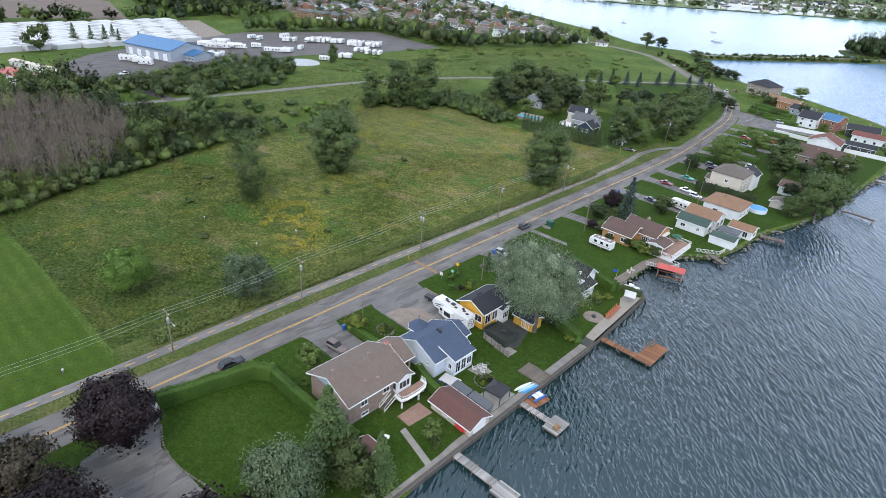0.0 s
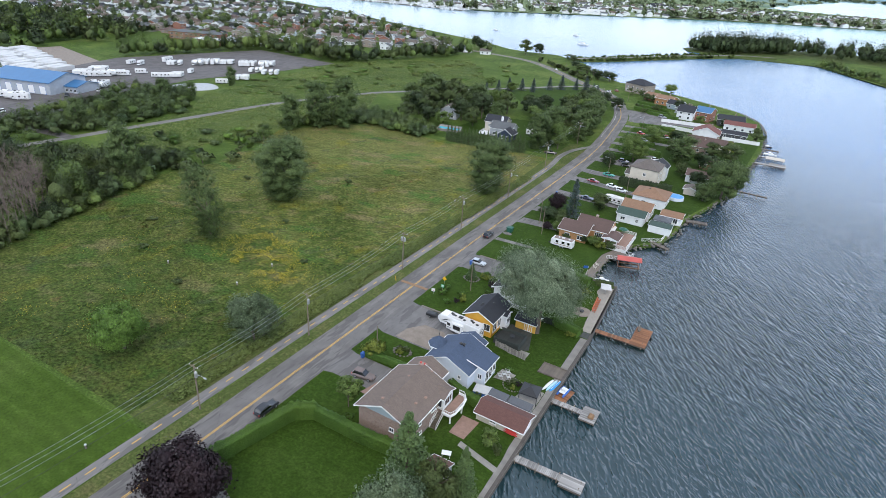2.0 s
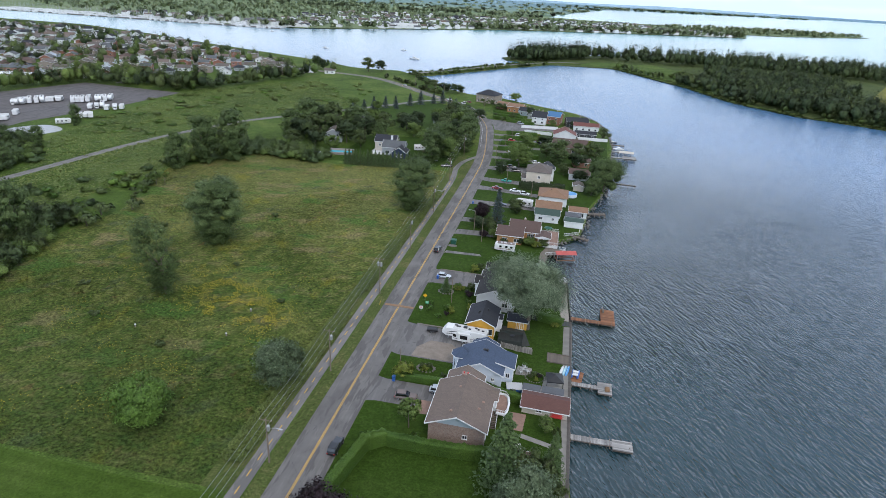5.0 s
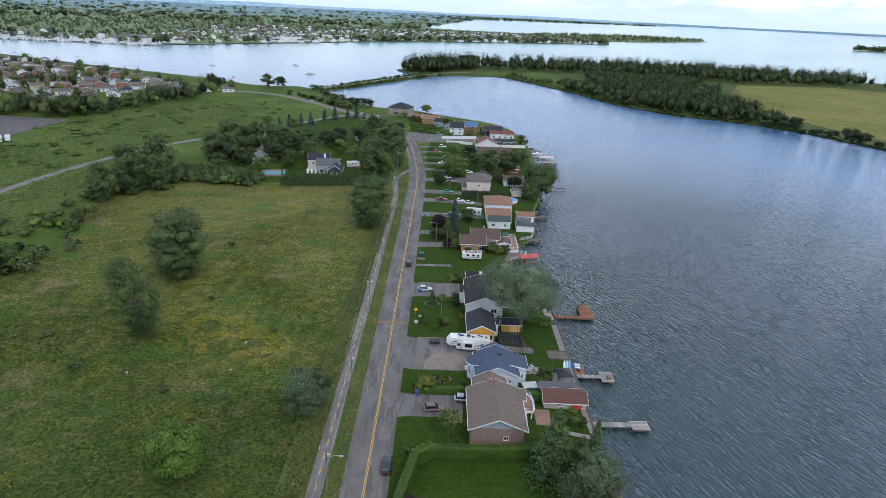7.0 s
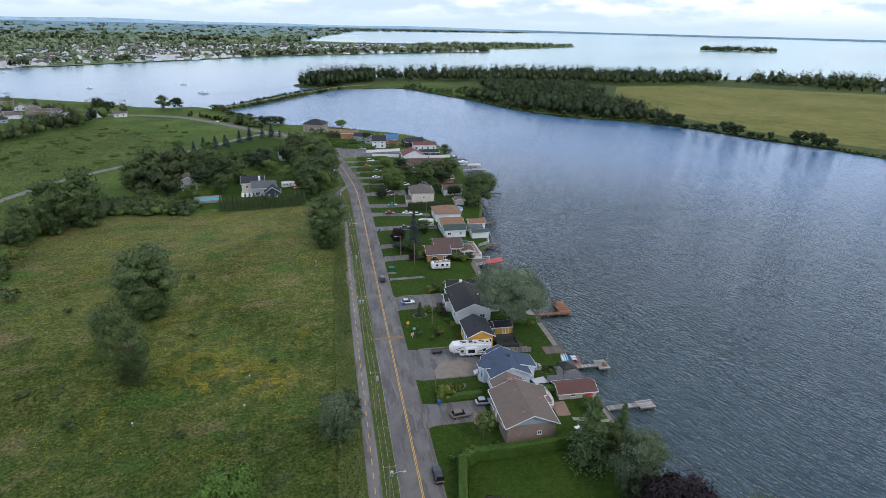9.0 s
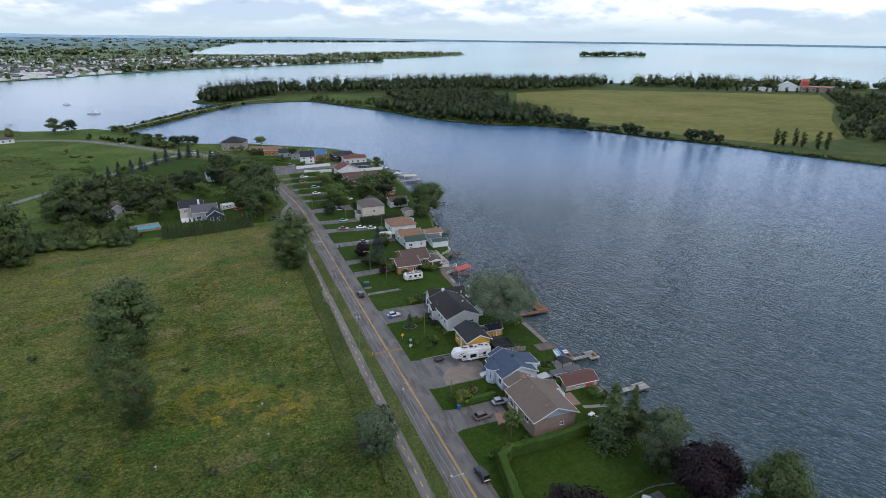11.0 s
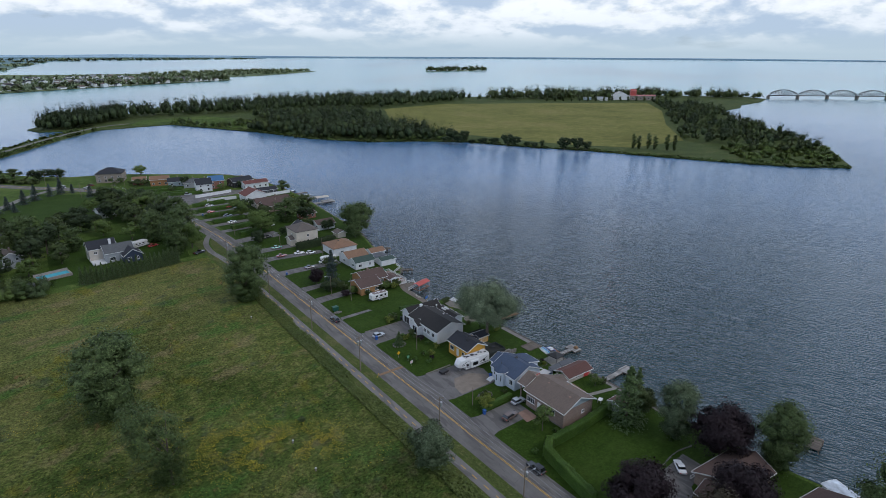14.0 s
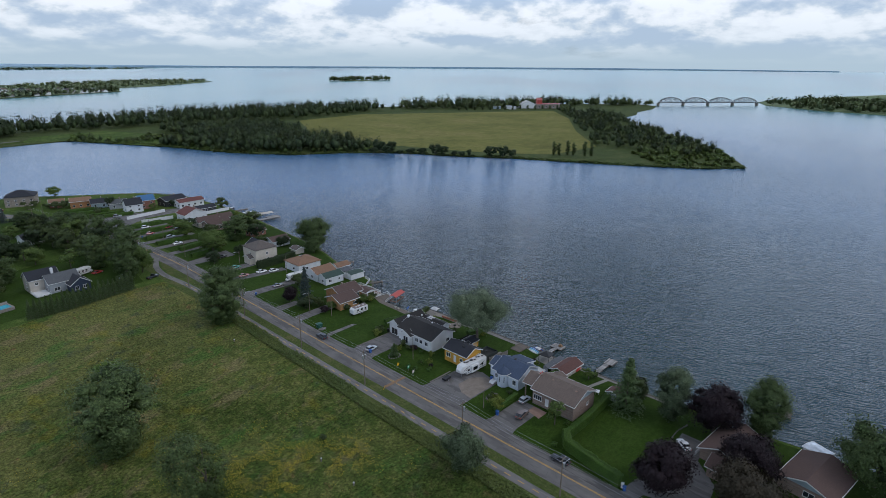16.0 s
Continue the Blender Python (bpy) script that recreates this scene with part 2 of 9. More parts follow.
def meadow_material():
    """Wild grass: light and dark growth, tan seed heads, lush strips, grey-blue weeds, yellow and rusty patches."""
    n = Nodes("meadow")
    a = n.ramp(n.noise(0.05, 6, 0.65), [(0.40, (0.040, 0.066, 0.012)), (0.5, (0.078, 0.104, 0.020)), (0.60, (0.140, 0.142, 0.040))])
    b = n.ramp(n.noise(0.34, 5, 0.7), [(0.40, (0.030, 0.054, 0.011)), (0.5, (0.080, 0.108, 0.021)), (0.60, (0.178, 0.178, 0.056))])
    col = n.mix(0.5, a, b)
    sp = n.t.nodes.new("ShaderNodeSeparateXYZ")
    n.t.links.new(n.co, sp.inputs[0])
    north = n.ramp(n.math("ADD", n.math("MULTIPLY", sp.outputs[1], 1 / 200), n.math("MULTIPLY", n.noise(0.03, 3), 0.4)), [(0.36, 0.0), (0.85, 0.45)])
    col = n.mix(north, col, (0.178, 0.170, 0.060))
    # drifts that lie across the field, each with its own plant
    for scale, turn, lo, hi, most, c in ((0.10, 25, 0.55, 0.63, 0.55, (0.215, 0.165, 0.085)), (0.075, 12, 0.55, 0.62, 0.7, (0.058, 0.125, 0.024)), (0.13, 60, 0.58, 0.66, 0.6, (0.060, 0.076, 0.044)),
                                         (0.09, 100, 0.57, 0.66, 0.5, (0.185, 0.165, 0.020)), (0.17, 70, 0.63, 0.69, 0.6, (0.205, 0.110, 0.055)), (0.24, 5, 0.60, 0.66, 0.6, (0.046, 0.098, 0.020))):
        col = n.mix(n.ramp(n.noise(scale, 5, 0.65, stretch=(0.6, 1, 1), turn=turn), [(lo, 0.0), (hi, most)]), col, c)
    # south end darkened in the colour to stand for the lens's dim corners
    col = n.mix(n.ramp(n.math("ADD", n.math("MULTIPLY", sp.outputs[1], 1 / 160), n.math("MULTIPLY", n.noise(0.03, 3), 0.5)), [(0.0, 0.64), (0.60, 0.0)]), col, (0.038, 0.062, 0.014))
    g = n.noise(1.3, 5, 0.8)
    col = n.mix(1.0, col, n.ramp(g, [(0.36, 0.35), (0.5, 0.95), (0.64, 1.7)]), "MULTIPLY")
    n.bump(g, 0.9, 0.3)
    return n.done(col, 0.95, spec=0.1)


M_meadow = meadow_material()
M_rough = turf("rough_grass", (0.066, 0.108, 0.020), (0.152, 0.178, 0.048), 0.03, 0.5, rough=0.6)
M_lawn = turf("lawn", (0.032, 0.062, 0.008), (0.050, 0.082, 0.015), 0.09, 0.26)
M_mown = turf("mown_lawn", (0.054, 0.094, 0.013), (0.080, 0.116, 0.024), 0.06, 0.2, stripes=(0.11, 90))
M_verge = turf("verge", (0.075, 0.098, 0.027), (0.16, 0.135, 0.062), 0.12, 0.3, rough=0.5)
M_hay = turf("hay_field", (0.165, 0.165, 0.042), (0.25, 0.205, 0.078), 0.012, 0.4, rough=0.6)
M_shoregrass = turf("shore_grass", (0.06, 0.085, 0.025), (0.13, 0.13, 0.05), 0.06, 0.35)
# ground across the water, its green paled to stand for haze
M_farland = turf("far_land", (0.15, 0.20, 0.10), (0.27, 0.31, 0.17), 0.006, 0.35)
M_soil = plain("bare_soil", (0.13, 0.095, 0.075), 0.95, spread=0.2, big=0.05, fine=1.2)
M_road = paving("road_asphalt", (0.138, 0.128, 0.121), spread=0.34)
M_path = paving("path_asphalt", (0.172, 0.160, 0.150), spread=0.14)
M_drive = paving("driveway_asphalt", (0.142, 0.133, 0.128), spread=0.24)
M_lot = paving("lot_asphalt", (0.102, 0.091, 0.088), spread=0.16)
M_gravel = plain("gravel", (0.215, 0.178, 0.145), 0.95, spread=0.25, big=0.6, fine=5.0)
M_concrete = plain("concrete", (0.20, 0.175, 0.148), 0.9, spread=0.2, big=0.5, fine=4.0)
M_patio = plain("patio_stone", (0.24, 0.225, 0.20), 0.9, spread=0.22, big=0.7, fine=4.0)
M_seawall = plain("sea_wall_timber", (0.085, 0.074, 0.064), 0.9, spread=0.3, big=0.8, fine=3.0)
M_terrace = plain("terrace_concrete", (0.275, 0.245, 0.205), 0.9, spread=0.16, big=0.7, fine=4.0)
M_paver = plain("red_pavers", (0.27, 0.17, 0.13), 0.9, spread=0.22, big=1.0, fine=5.0)
M_yellow_line = plain("yellow_line_paint", (0.62, 0.36, 0.06), 0.7, spread=0.25, big=1.5, fine=5.0)
M_white_line = plain("white_line_paint", (0.62, 0.62, 0.6), 0.7, spread=0.2, big=1.5)
M_rust_paint = plain("worn_red_paint", (0.23, 0.135, 0.07), 0.8, spread=0.3, big=2.0)
M_rock = plain("shore_rock", (0.15, 0.138, 0.122), 0.9, spread=0.35, big=1.2, fine=4.0, bump=0.6, depth=0.08)
M_white = siding("white_siding", (0.72, 0.73, 0.73))
M_whitepaint = plain("white_paint", (0.74, 0.74, 0.73), 0.45, spread=0.05)
M_trim = plain("white_trim", (0.76, 0.76, 0.75), 0.4, spread=0.04)
M_bluewhite = siding("pale_blue_siding", (0.60, 0.65, 0.72))
M_cream = siding("cream_render", (0.58, 0.52, 0.43), 0.6)
M_beige = siding("beige_siding", (0.52, 0.47, 0.40))
M_grey_siding = siding("grey_siding", (0.33, 0.35, 0.37))
M_bluegrey = siding("blue_grey_siding", (0.33, 0.40, 0.44))
M_workshop = siding("workshop_cladding", (0.36, 0.39, 0.43), 0.4)
M_navy = siding("navy_siding", (0.03, 0.045, 0.08))
M_yellow = siding("yellow_siding", (0.62, 0.33, 0.045))
M_orange = brickwork("orange_brick", (0.33, 0.16, 0.055), (0.45, 0.23, 0.085), (0.36, 0.27, 0.18))
M_brick = brickwork("brown_stone_brick", (0.17, 0.11, 0.085), (0.33, 0.24, 0.19), (0.32, 0.29, 0.26))
M_redbrick = brickwork("red_brick", (0.22, 0.085, 0.055), (0.32, 0.13, 0.085), (0.3, 0.24, 0.2))
M_cedar = siding("cedar_boards", (0.36, 0.17, 0.07))
M_black_siding = siding("charcoal_siding", (0.045, 0.048, 0.05))
M_tan_brick = brickwork("tan_brick", (0.21, 0.17, 0.135), (0.28, 0.235, 0.19), (0.4, 0.36, 0.32))
R_taupe = shingles("taupe_shingles", (0.148, 0.112, 0.092), 0.3)
R_blue = shingles("blue_shingles", (0.055, 0.078, 0.125), 0.25)
R_black = shingles("black_shingles", (0.026, 0.028, 0.035), 0.25)
R_dark = shingles("old_dark_shingles", (0.027, 0.025, 0.024), 0.6)
R_brown = shingles("brown_shingles", (0.098, 0.062, 0.052), 0.22)
R_tan = shingles("tan_shingles", (0.225, 0.13, 0.08), 0.25)
R_green = shingles("green_shingles", (0.045, 0.075, 0.062), 0.2)
R_redbrown = shingles("red_brown_shingles", (0.115, 0.054, 0.044), 0.25)
R_red = shingles("red_shingles", (0.15, 0.055, 0.045), 0.2)
R_grey = shingles("grey_shingles", (0.10, 0.105, 0.11), 0.25)
R_greybrown = shingles("grey_brown_shingles", (0.12, 0.10, 0.088), 0.25)
M_bluemetal = plain("blue_metal_roof", (0.03, 0.13, 0.28), 0.4, metal=0.0, spread=0.1)
M_redmetal = plain("red_metal_roof", (0.42, 0.075, 0.06), 0.45, spread=0.12)
M_redcanvas = plain("red_canvas", (0.45, 0.09, 0.075), 0.7, spread=0.15)
M_steel = plain("galvanised_steel", (0.45, 0.46, 0.48), 0.4, metal=0.7, spread=0.1)
M_black = plain("black_plastic", (0.018, 0.018, 0.02), 0.5, spread=0.2)
M_rubber = plain("tyre_rubber", (0.015, 0.015, 0.016), 0.85, spread=0.2)
M_pole = plain("weathered_pole_wood", (0.19, 0.15, 0.115), 0.9, spread=0.25, fine=8)
M_walk = boards("walk_planks", (0.185, 0.170, 0.150), 0.9, turn=90)
M_darkdeck = boards("dark_deck_boards", (0.052, 0.056, 0.050), 0.3)
M_greydeck = boards("grey_deck_boards", (0.31, 0.296, 0.278), 0.3)
M_browndeck = boards("brown_deck_boards", (0.235, 0.102, 0.047), 0.3)
M_olddeck = boards("old_deck_boards", (0.125, 0.102, 0.082), 0.3)
M_fence = boards("weathered_fence_boards", (0.25, 0.225, 0.20), 0.2)
M_darkfence = boards("dark_green_boards", (0.028, 0.034, 0.03), 0.2)
M_bluepl = plain("blue_plastic", (0.03, 0.11, 0.36), 0.4, spread=0.12)
M_greenpl = plain("green_plastic", (0.015, 0.09, 0.06), 0.5, spread=0.12)
M_tarp = plain("white_tarp", (0.50, 0.50, 0.495), 0.6, spread=0.05)
M_redpaint = plain("red_paint", (0.5, 0.045, 0.04), 0.5, spread=0.12)
M_orangepl = plain("orange_chair_wood", (0.42, 0.12, 0.05), 0.6, spread=0.15)
M_signyellow = plain("yellow_sign", (0.75, 0.42, 0.02), 0.5, spread=0.05)
M_signgreen = plain("green_sign", (0.05, 0.36, 0.17), 0.5, spread=0.05)
M_pool = plain("pool_water", (0.07, 0.42, 0.52), 0.08, spread=0.1, big=0.8)
M_bluetarp = plain("blue_cover", (0.035, 0.25, 0.55), 0.4, spread=0.15)
M_palehull = plain("pale_aqua_plastic", (0.33, 0.58, 0.66), 0.35, spread=0.08)
M_greyroof = plain("grey_canopy", (0.09, 0.095, 0.105), 0.7, spread=0.2)
M_rustbridge = plain("bridge_steel", (0.045, 0.042, 0.046), 0.8, spread=0.2)
M_trunk = plain("bark", (0.12, 0.095, 0.075), 0.95, spread=0.3, big=1.5, fine=9, bump=0.6)
M_deadwood = plain("dead_twigs", (0.155, 0.120, 0.100), 0.95, spread=0.25, big=0.3)

L_silver = leaves("silver_maple_leaves", (0.078, 0.120, 0.056), (0.310, 0.370, 0.245), 0.45, grain=2.2, flash=True)
L_pale = leaves("pale_silver_leaves", (0.042, 0.076, 0.027), (0.180, 0.225, 0.130), 0.6, grain=3.0, flash=True)
L_green = leaves("green_leaves", (0.036, 0.062, 0.019), (0.112, 0.150, 0.052), 0.6)
L_mid = leaves("mid_green_leaves", (0.056, 0.104, 0.022), (0.165, 0.232, 0.062), 0.6)
L_dark = leaves("dark_green_leaves", (0.020, 0.038, 0.015), (0.062, 0.092, 0.036), 0.6)
L_willow = leaves("willow_leaves", (0.044, 0.078, 0.021), (0.158, 0.212, 0.076), 0.55, grain=3.0, flash=True)
L_fresh = leaves("fresh_green_leaves", (0.062, 0.126, 0.018), (0.152, 0.262, 0.052), 0.6, grain=2.5)
L_purple = leaves("purple_maple_leaves", (0.014, 0.008, 0.011), (0.032, 0.019, 0.024), glow=0.1, grain=6.0)
L_bronze = leaves("bronze_maple_leaves", (0.045, 0.042, 0.024), (0.085, 0.066, 0.046))
L_spruce = leaves("spruce_needles", (0.044, 0.084, 0.027), (0.108, 0.165, 0.058), glow=0.05, grain=7.0)
L_bluespruce = leaves("blue_spruce_needles", (0.030, 0.050, 0.045), (0.062, 0.088, 0.085), glow=0.05)
L_thuja = leaves("thuja_scales", (0.046, 0.104, 0.016), (0.090, 0.168, 0.031), 0.4, glow=0.03, grain=6.0)
L_deep = leaves("deep_green_leaves", (0.018, 0.036, 0.014), (0.080, 0.118, 0.046), 0.5, grain=1.0)
L_thujatree = leaves("dark_thuja_scales", (0.05, 0.085, 0.03), (0.095, 0.135, 0.05), glow=0.03, grain=5.0)
L_lime = leaves("lime_green_leaves", (0.115, 0.155, 0.022), (0.20, 0.24, 0.05))
L_sumac = leaves("sumac_leaves", (0.042, 0.078, 0.024), (0.132, 0.182, 0.074))
L_yellow = leaves("goldenrod_flowers", (0.30, 0.262, 0.02), (0.44, 0.37, 0.035), 0.3)
L_reed = leaves("shore_reeds", (0.095, 0.14, 0.032), (0.16, 0.20, 0.06), 0.4)
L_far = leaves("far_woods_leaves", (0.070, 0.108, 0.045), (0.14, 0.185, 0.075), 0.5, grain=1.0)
# far foliage, lightened in the leaf colour to stand for haze
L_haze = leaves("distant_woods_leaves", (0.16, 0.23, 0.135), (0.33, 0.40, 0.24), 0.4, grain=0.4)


def water_material():
    n = Nodes("lake_water")
    swell = n.noise(0.2, 2, 0.5, stretch=(0.5, 1.0, 1), turn=-64)

    def crests(scale, turn):
        v = n.noise(scale, 1.5, 0.5, stretch=(0.24, 1.0, 1), turn=turn)
        return n.math("POWER", n.math("SUBTRACT", 1.0, n.math("ABSOLUTE", n.math("SUBTRACT", n.math("MULTIPLY", v, 2.0), 1.0))), 1.8)

    ripple = n.math("ADD", crests(0.78, -68), n.math("MULTIPLY", crests(0.95, -40), 0.45))
    chop = n.noise(1.7, 2.5, 0.55, stretch=(0.55, 1.0, 1), turn=-62)
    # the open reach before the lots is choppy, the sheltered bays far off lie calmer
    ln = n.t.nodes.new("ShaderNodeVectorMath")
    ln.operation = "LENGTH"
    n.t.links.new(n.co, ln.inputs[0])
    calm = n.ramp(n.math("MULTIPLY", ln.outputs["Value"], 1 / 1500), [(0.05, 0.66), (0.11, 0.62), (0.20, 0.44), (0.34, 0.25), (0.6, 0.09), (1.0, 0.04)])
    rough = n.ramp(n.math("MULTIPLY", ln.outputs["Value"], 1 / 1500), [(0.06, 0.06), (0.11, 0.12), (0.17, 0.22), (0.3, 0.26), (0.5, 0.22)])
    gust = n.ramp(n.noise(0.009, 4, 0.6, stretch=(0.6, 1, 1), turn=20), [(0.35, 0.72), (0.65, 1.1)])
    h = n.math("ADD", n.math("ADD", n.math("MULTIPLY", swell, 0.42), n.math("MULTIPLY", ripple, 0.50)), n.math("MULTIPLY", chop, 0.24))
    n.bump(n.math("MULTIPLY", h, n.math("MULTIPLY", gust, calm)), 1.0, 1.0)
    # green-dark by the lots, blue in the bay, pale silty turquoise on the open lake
    # the bay's blue is part water colour, part sky reflection painted in
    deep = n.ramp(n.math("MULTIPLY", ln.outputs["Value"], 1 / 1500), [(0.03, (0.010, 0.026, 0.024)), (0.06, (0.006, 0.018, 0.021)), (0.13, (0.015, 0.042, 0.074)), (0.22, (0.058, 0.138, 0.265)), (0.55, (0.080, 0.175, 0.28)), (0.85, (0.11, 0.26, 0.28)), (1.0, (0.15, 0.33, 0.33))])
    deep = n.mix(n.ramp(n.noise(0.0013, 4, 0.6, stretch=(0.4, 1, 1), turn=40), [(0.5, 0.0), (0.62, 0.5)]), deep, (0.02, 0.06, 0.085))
    return n.done(deep, rough, spec=0.6)


M_water = water_material()


def glass_material(name, c, rough):
    n = Nodes(name)
    return n.done(n.ramp(n.noise(0.7, 2), [(0.3, tint(c, 0.7)), (0.7, tint(c, 1.3))]), rough, spec=0.8)


M_glass = glass_material("window_glass", (0.035, 0.042, 0.05), 0.06)
M_carglass = glass_material("car_glass", (0.012, 0.014, 0.017), 0.05)
M_sunroom = glass_material("sunroom_glass", (0.55, 0.60, 0.66), 0.12)


def car_paint(name, c, rough=0.28):
    n = Nodes(name)
    n.b.inputs["Coat Weight"].default_value, n.b.inputs["Coat Roughness"].default_value = 0.6, 0.08
    return n.done(n.ramp(n.noise(0.9, 3), [(0.3, tint(c, 0.9)), (0.7, tint(c, 1.1))]), rough)


P_black = car_paint("black_car_paint", (0.012, 0.013, 0.016))
P_white = car_paint("white_car_paint", (0.72, 0.73, 0.74))
P_silver = car_paint("silver_car_paint", (0.42, 0.45, 0.48))
P_bronze = car_paint("bronze_car_paint", (0.14, 0.10, 0.085))
P_red = car_paint("red_car_paint", (0.40, 0.03, 0.03))
P_maroon = car_paint("maroon_car_paint", (0.20, 0.02, 0.025))
P_navy = car_paint("dark_blue_car_paint", (0.015, 0.025, 0.05))
P_teal = car_paint("teal_car_paint", (0.03, 0.30, 0.24))
P_rv = plain("rv_white_gelcoat", (0.70, 0.70, 0.69), 0.35, spread=0.05, big=0.8)
P_rvroof = plain("rv_roof_membrane", (0.58, 0.57, 0.55), 0.7, spread=0.1)
P_rvbrown = plain("rv_brown_roof", (0.20, 0.155, 0.14), 0.7, spread=0.15)
P_graphic = plain("rv_dark_graphic", (0.035, 0.035, 0.04), 0.4, spread=0.1)


# ---- mesh writing ----
class Mesh:
    """Collects corners and faces of one part."""

    def __init__(self):
        self.v, self.f = [], []

    def add(self, verts, faces):
        k = len(self.v)
        self.v += [tuple(p) for p in verts]
        self.f += [tuple(i + k for i in q) for q in faces]
        return self

    def box(self, x0, y0, z0, x1, y1, z1):
        return self.add([(x0, y0, z0), (x1, y0, z0), (x1, y1, z0), (x0, y1, z0), (x0, y0, z1), (x1, y0, z1), (x1, y1, z1), (x0, y1, z1)],
                        [(0, 3, 2, 1), (4, 5, 6, 7), (0, 1, 5, 4), (1, 2, 6, 5), (2, 3, 7, 6), (3, 0, 4, 7)])

    def prism(self, poly, z0, z1):
        n = len(poly)
        return self.add([(x, y, z0) for x, y in poly] + [(x, y, z1) for x, y in poly],
                        [tuple(range(n - 1, -1, -1)), tuple(range(n, 2 * n))] + [(i, (i + 1) % n, n + (i + 1) % n, n + i) for i in range(n)])

    def extrude(self, poly, a, b, axis="x"):
        """A closed outline in the plane across the axis, pushed along it from a to b."""
        n = len(poly)
        put = (lambda s, p: (s, p[0], p[1])) if axis == "x" else (lambda s, p: (p[0], s, p[1]))
        return self.add([put(a, p) for p in poly] + [put(b, p) for p in poly],
                        [tuple(range(n - 1, -1, -1)), tuple(range(n, 2 * n))] + [(i, (i + 1) % n, n + (i + 1) % n, n + i) for i in range(n)])

    def cone(self, x, y, z0, z1, r0, r1, n=10):
        ring = [(math.cos(2 * math.pi * k / n), math.sin(2 * math.pi * k / n)) for k in range(n)]
        return self.add([(x + r0 * c, y + r0 * s, z0) for c, s in ring] + [(x + r1 * c, y + r1 * s, z1) for c, s in ring],
                        [tuple(range(n - 1, -1, -1)), tuple(range(n, 2 * n))] + [(i, (i + 1) % n, n + (i + 1) % n, n + i) for i in range(n)])

    def tube(self, p, q, r, r2=None, n=6):
        p, q = Vector(p), Vector(q)
        d = (q - p).normalized()
        s = d.orthogonal().normalized()
        t = d.cross(s)
        r2 = r if r2 is None else r2
        ring = [s * math.cos(2 * math.pi * k / n) + t * math.sin(2 * math.pi * k / n) for k in range(n)]
        return self.add([p + r * e for e in ring] + [q + r2 * e for e in ring],
                        [tuple(range(n - 1, -1, -1)), tuple(range(n, 2 * n))] + [(i, (i + 1) % n, n + (i + 1) % n, n + i) for i in range(n)])

    def path(self, pts, r, n=5):
        """One bent tube through the points."""
        pts = [Vector(p) for p in pts]
        rings, side = [], None
        for i, p in enumerate(pts):
            d = (pts[min(i + 1, len(pts) - 1)] - pts[max(i - 1, 0)]).normalized()
            side = d.orthogonal().normalized() if side is None else (side - d * side.dot(d)).normalized()
            t = d.cross(side)
            rings.append([p + r * (side * math.cos(2 * math.pi * k / n) + t * math.sin(2 * math.pi * k / n)) for k in range(n)])
        return self.loft(rings)

    def loft(self, rings):
        n = len(rings[0])
        k = len(self.v)
        faces = [tuple(range(n - 1, -1, -1)), tuple(range((len(rings) - 1) * n, len(rings) * n))]
        for j in range(len(rings) - 1):
            faces += [(j * n + i, j * n + (i + 1) % n, (j + 1) * n + (i + 1) % n, (j + 1) * n + i) for i in range(n)]
        return self.add([p for r in rings for p in r], faces)

    def data(self, name):
        me = bpy.data.meshes.new(name)
        me.from_pydata(self.v, [], self.f)
        bm = bmesh.new()
        bm.from_mesh(me)
        bmesh.ops.recalc_face_normals(bm, faces=bm.faces)
        bm.to_mesh(me)
        bm.free()
        return me


def part(name, mb, material, parent=None, label=""):
    me = mb if isinstance(mb, bpy.types.Mesh) else mb.data(name)
    if not me.materials:
        me.materials.append(material)
    ob = new(name, me)
    if parent:
        ob.parent = parent
    return tagged(ob, label)


def thing(name, x, y, rot=0.0, label="", category="", group="", z=0.0, kind=""):
    ob = new(name)
    ob.empty_display_size = 0.2
    ob.matrix_world = pose(x, y, z, 0, 0, rot)
    return tagged(ob, label, category, group, kind)


def structure(name, mb, material, label="", category=""):
    return tagged(part(name, mb, material), label, category, kind="structure")


def soft_mesh(name, verts, quads, material, normals=None):
    """Many quads at once, as one mesh; normals: the way each corner is shaded, for leaves that round off as one mass."""
    me = bpy.data.meshes.new(name)
    nv, nq = len(verts), len(quads)
    me.vertices.add(nv), me.loops.add(nq * 4), me.polygons.add(nq)
    me.vertices.foreach_set("co", np.asarray(verts, np.float32).ravel())
    me.loops.foreach_set("vertex_index", np.asarray(quads, np.int32).ravel())
    me.polygons.foreach_set("loop_start", np.arange(0, nq * 4, 4, dtype=np.int32))
    me.update(calc_edges=True)
    me.materials.append(material)
    if normals is not None:
        me.normals_split_custom_set_from_vertices(np.asarray(normals, np.float32))
    return me


def sheet(poly, z, thick=0.0):
    """A level piece of ground with an outline of any shape."""
    bm = bmesh.new()
    vs = [bm.verts.new((x, y, z)) for x, y in poly]
    f = bm.faces.new(vs)
    f.normal_update()
    if f.normal.z < 0:
        f.normal_flip()
    bmesh.ops.triangulate(bm, faces=[f])
    if thick:
        geo = bmesh.ops.extrude_face_region(bm, geom=list(bm.faces))
        bmesh.ops.translate(bm, vec=(0, 0, -thick), verts=[g for g in geo["geom"] if isinstance(g, bmesh.types.BMVert)])
        bmesh.ops.recalc_face_normals(bm, faces=bm.faces)
    me = bpy.data.meshes.new("sheet")
    bm.to_mesh(me)
    bm.free()
    return me


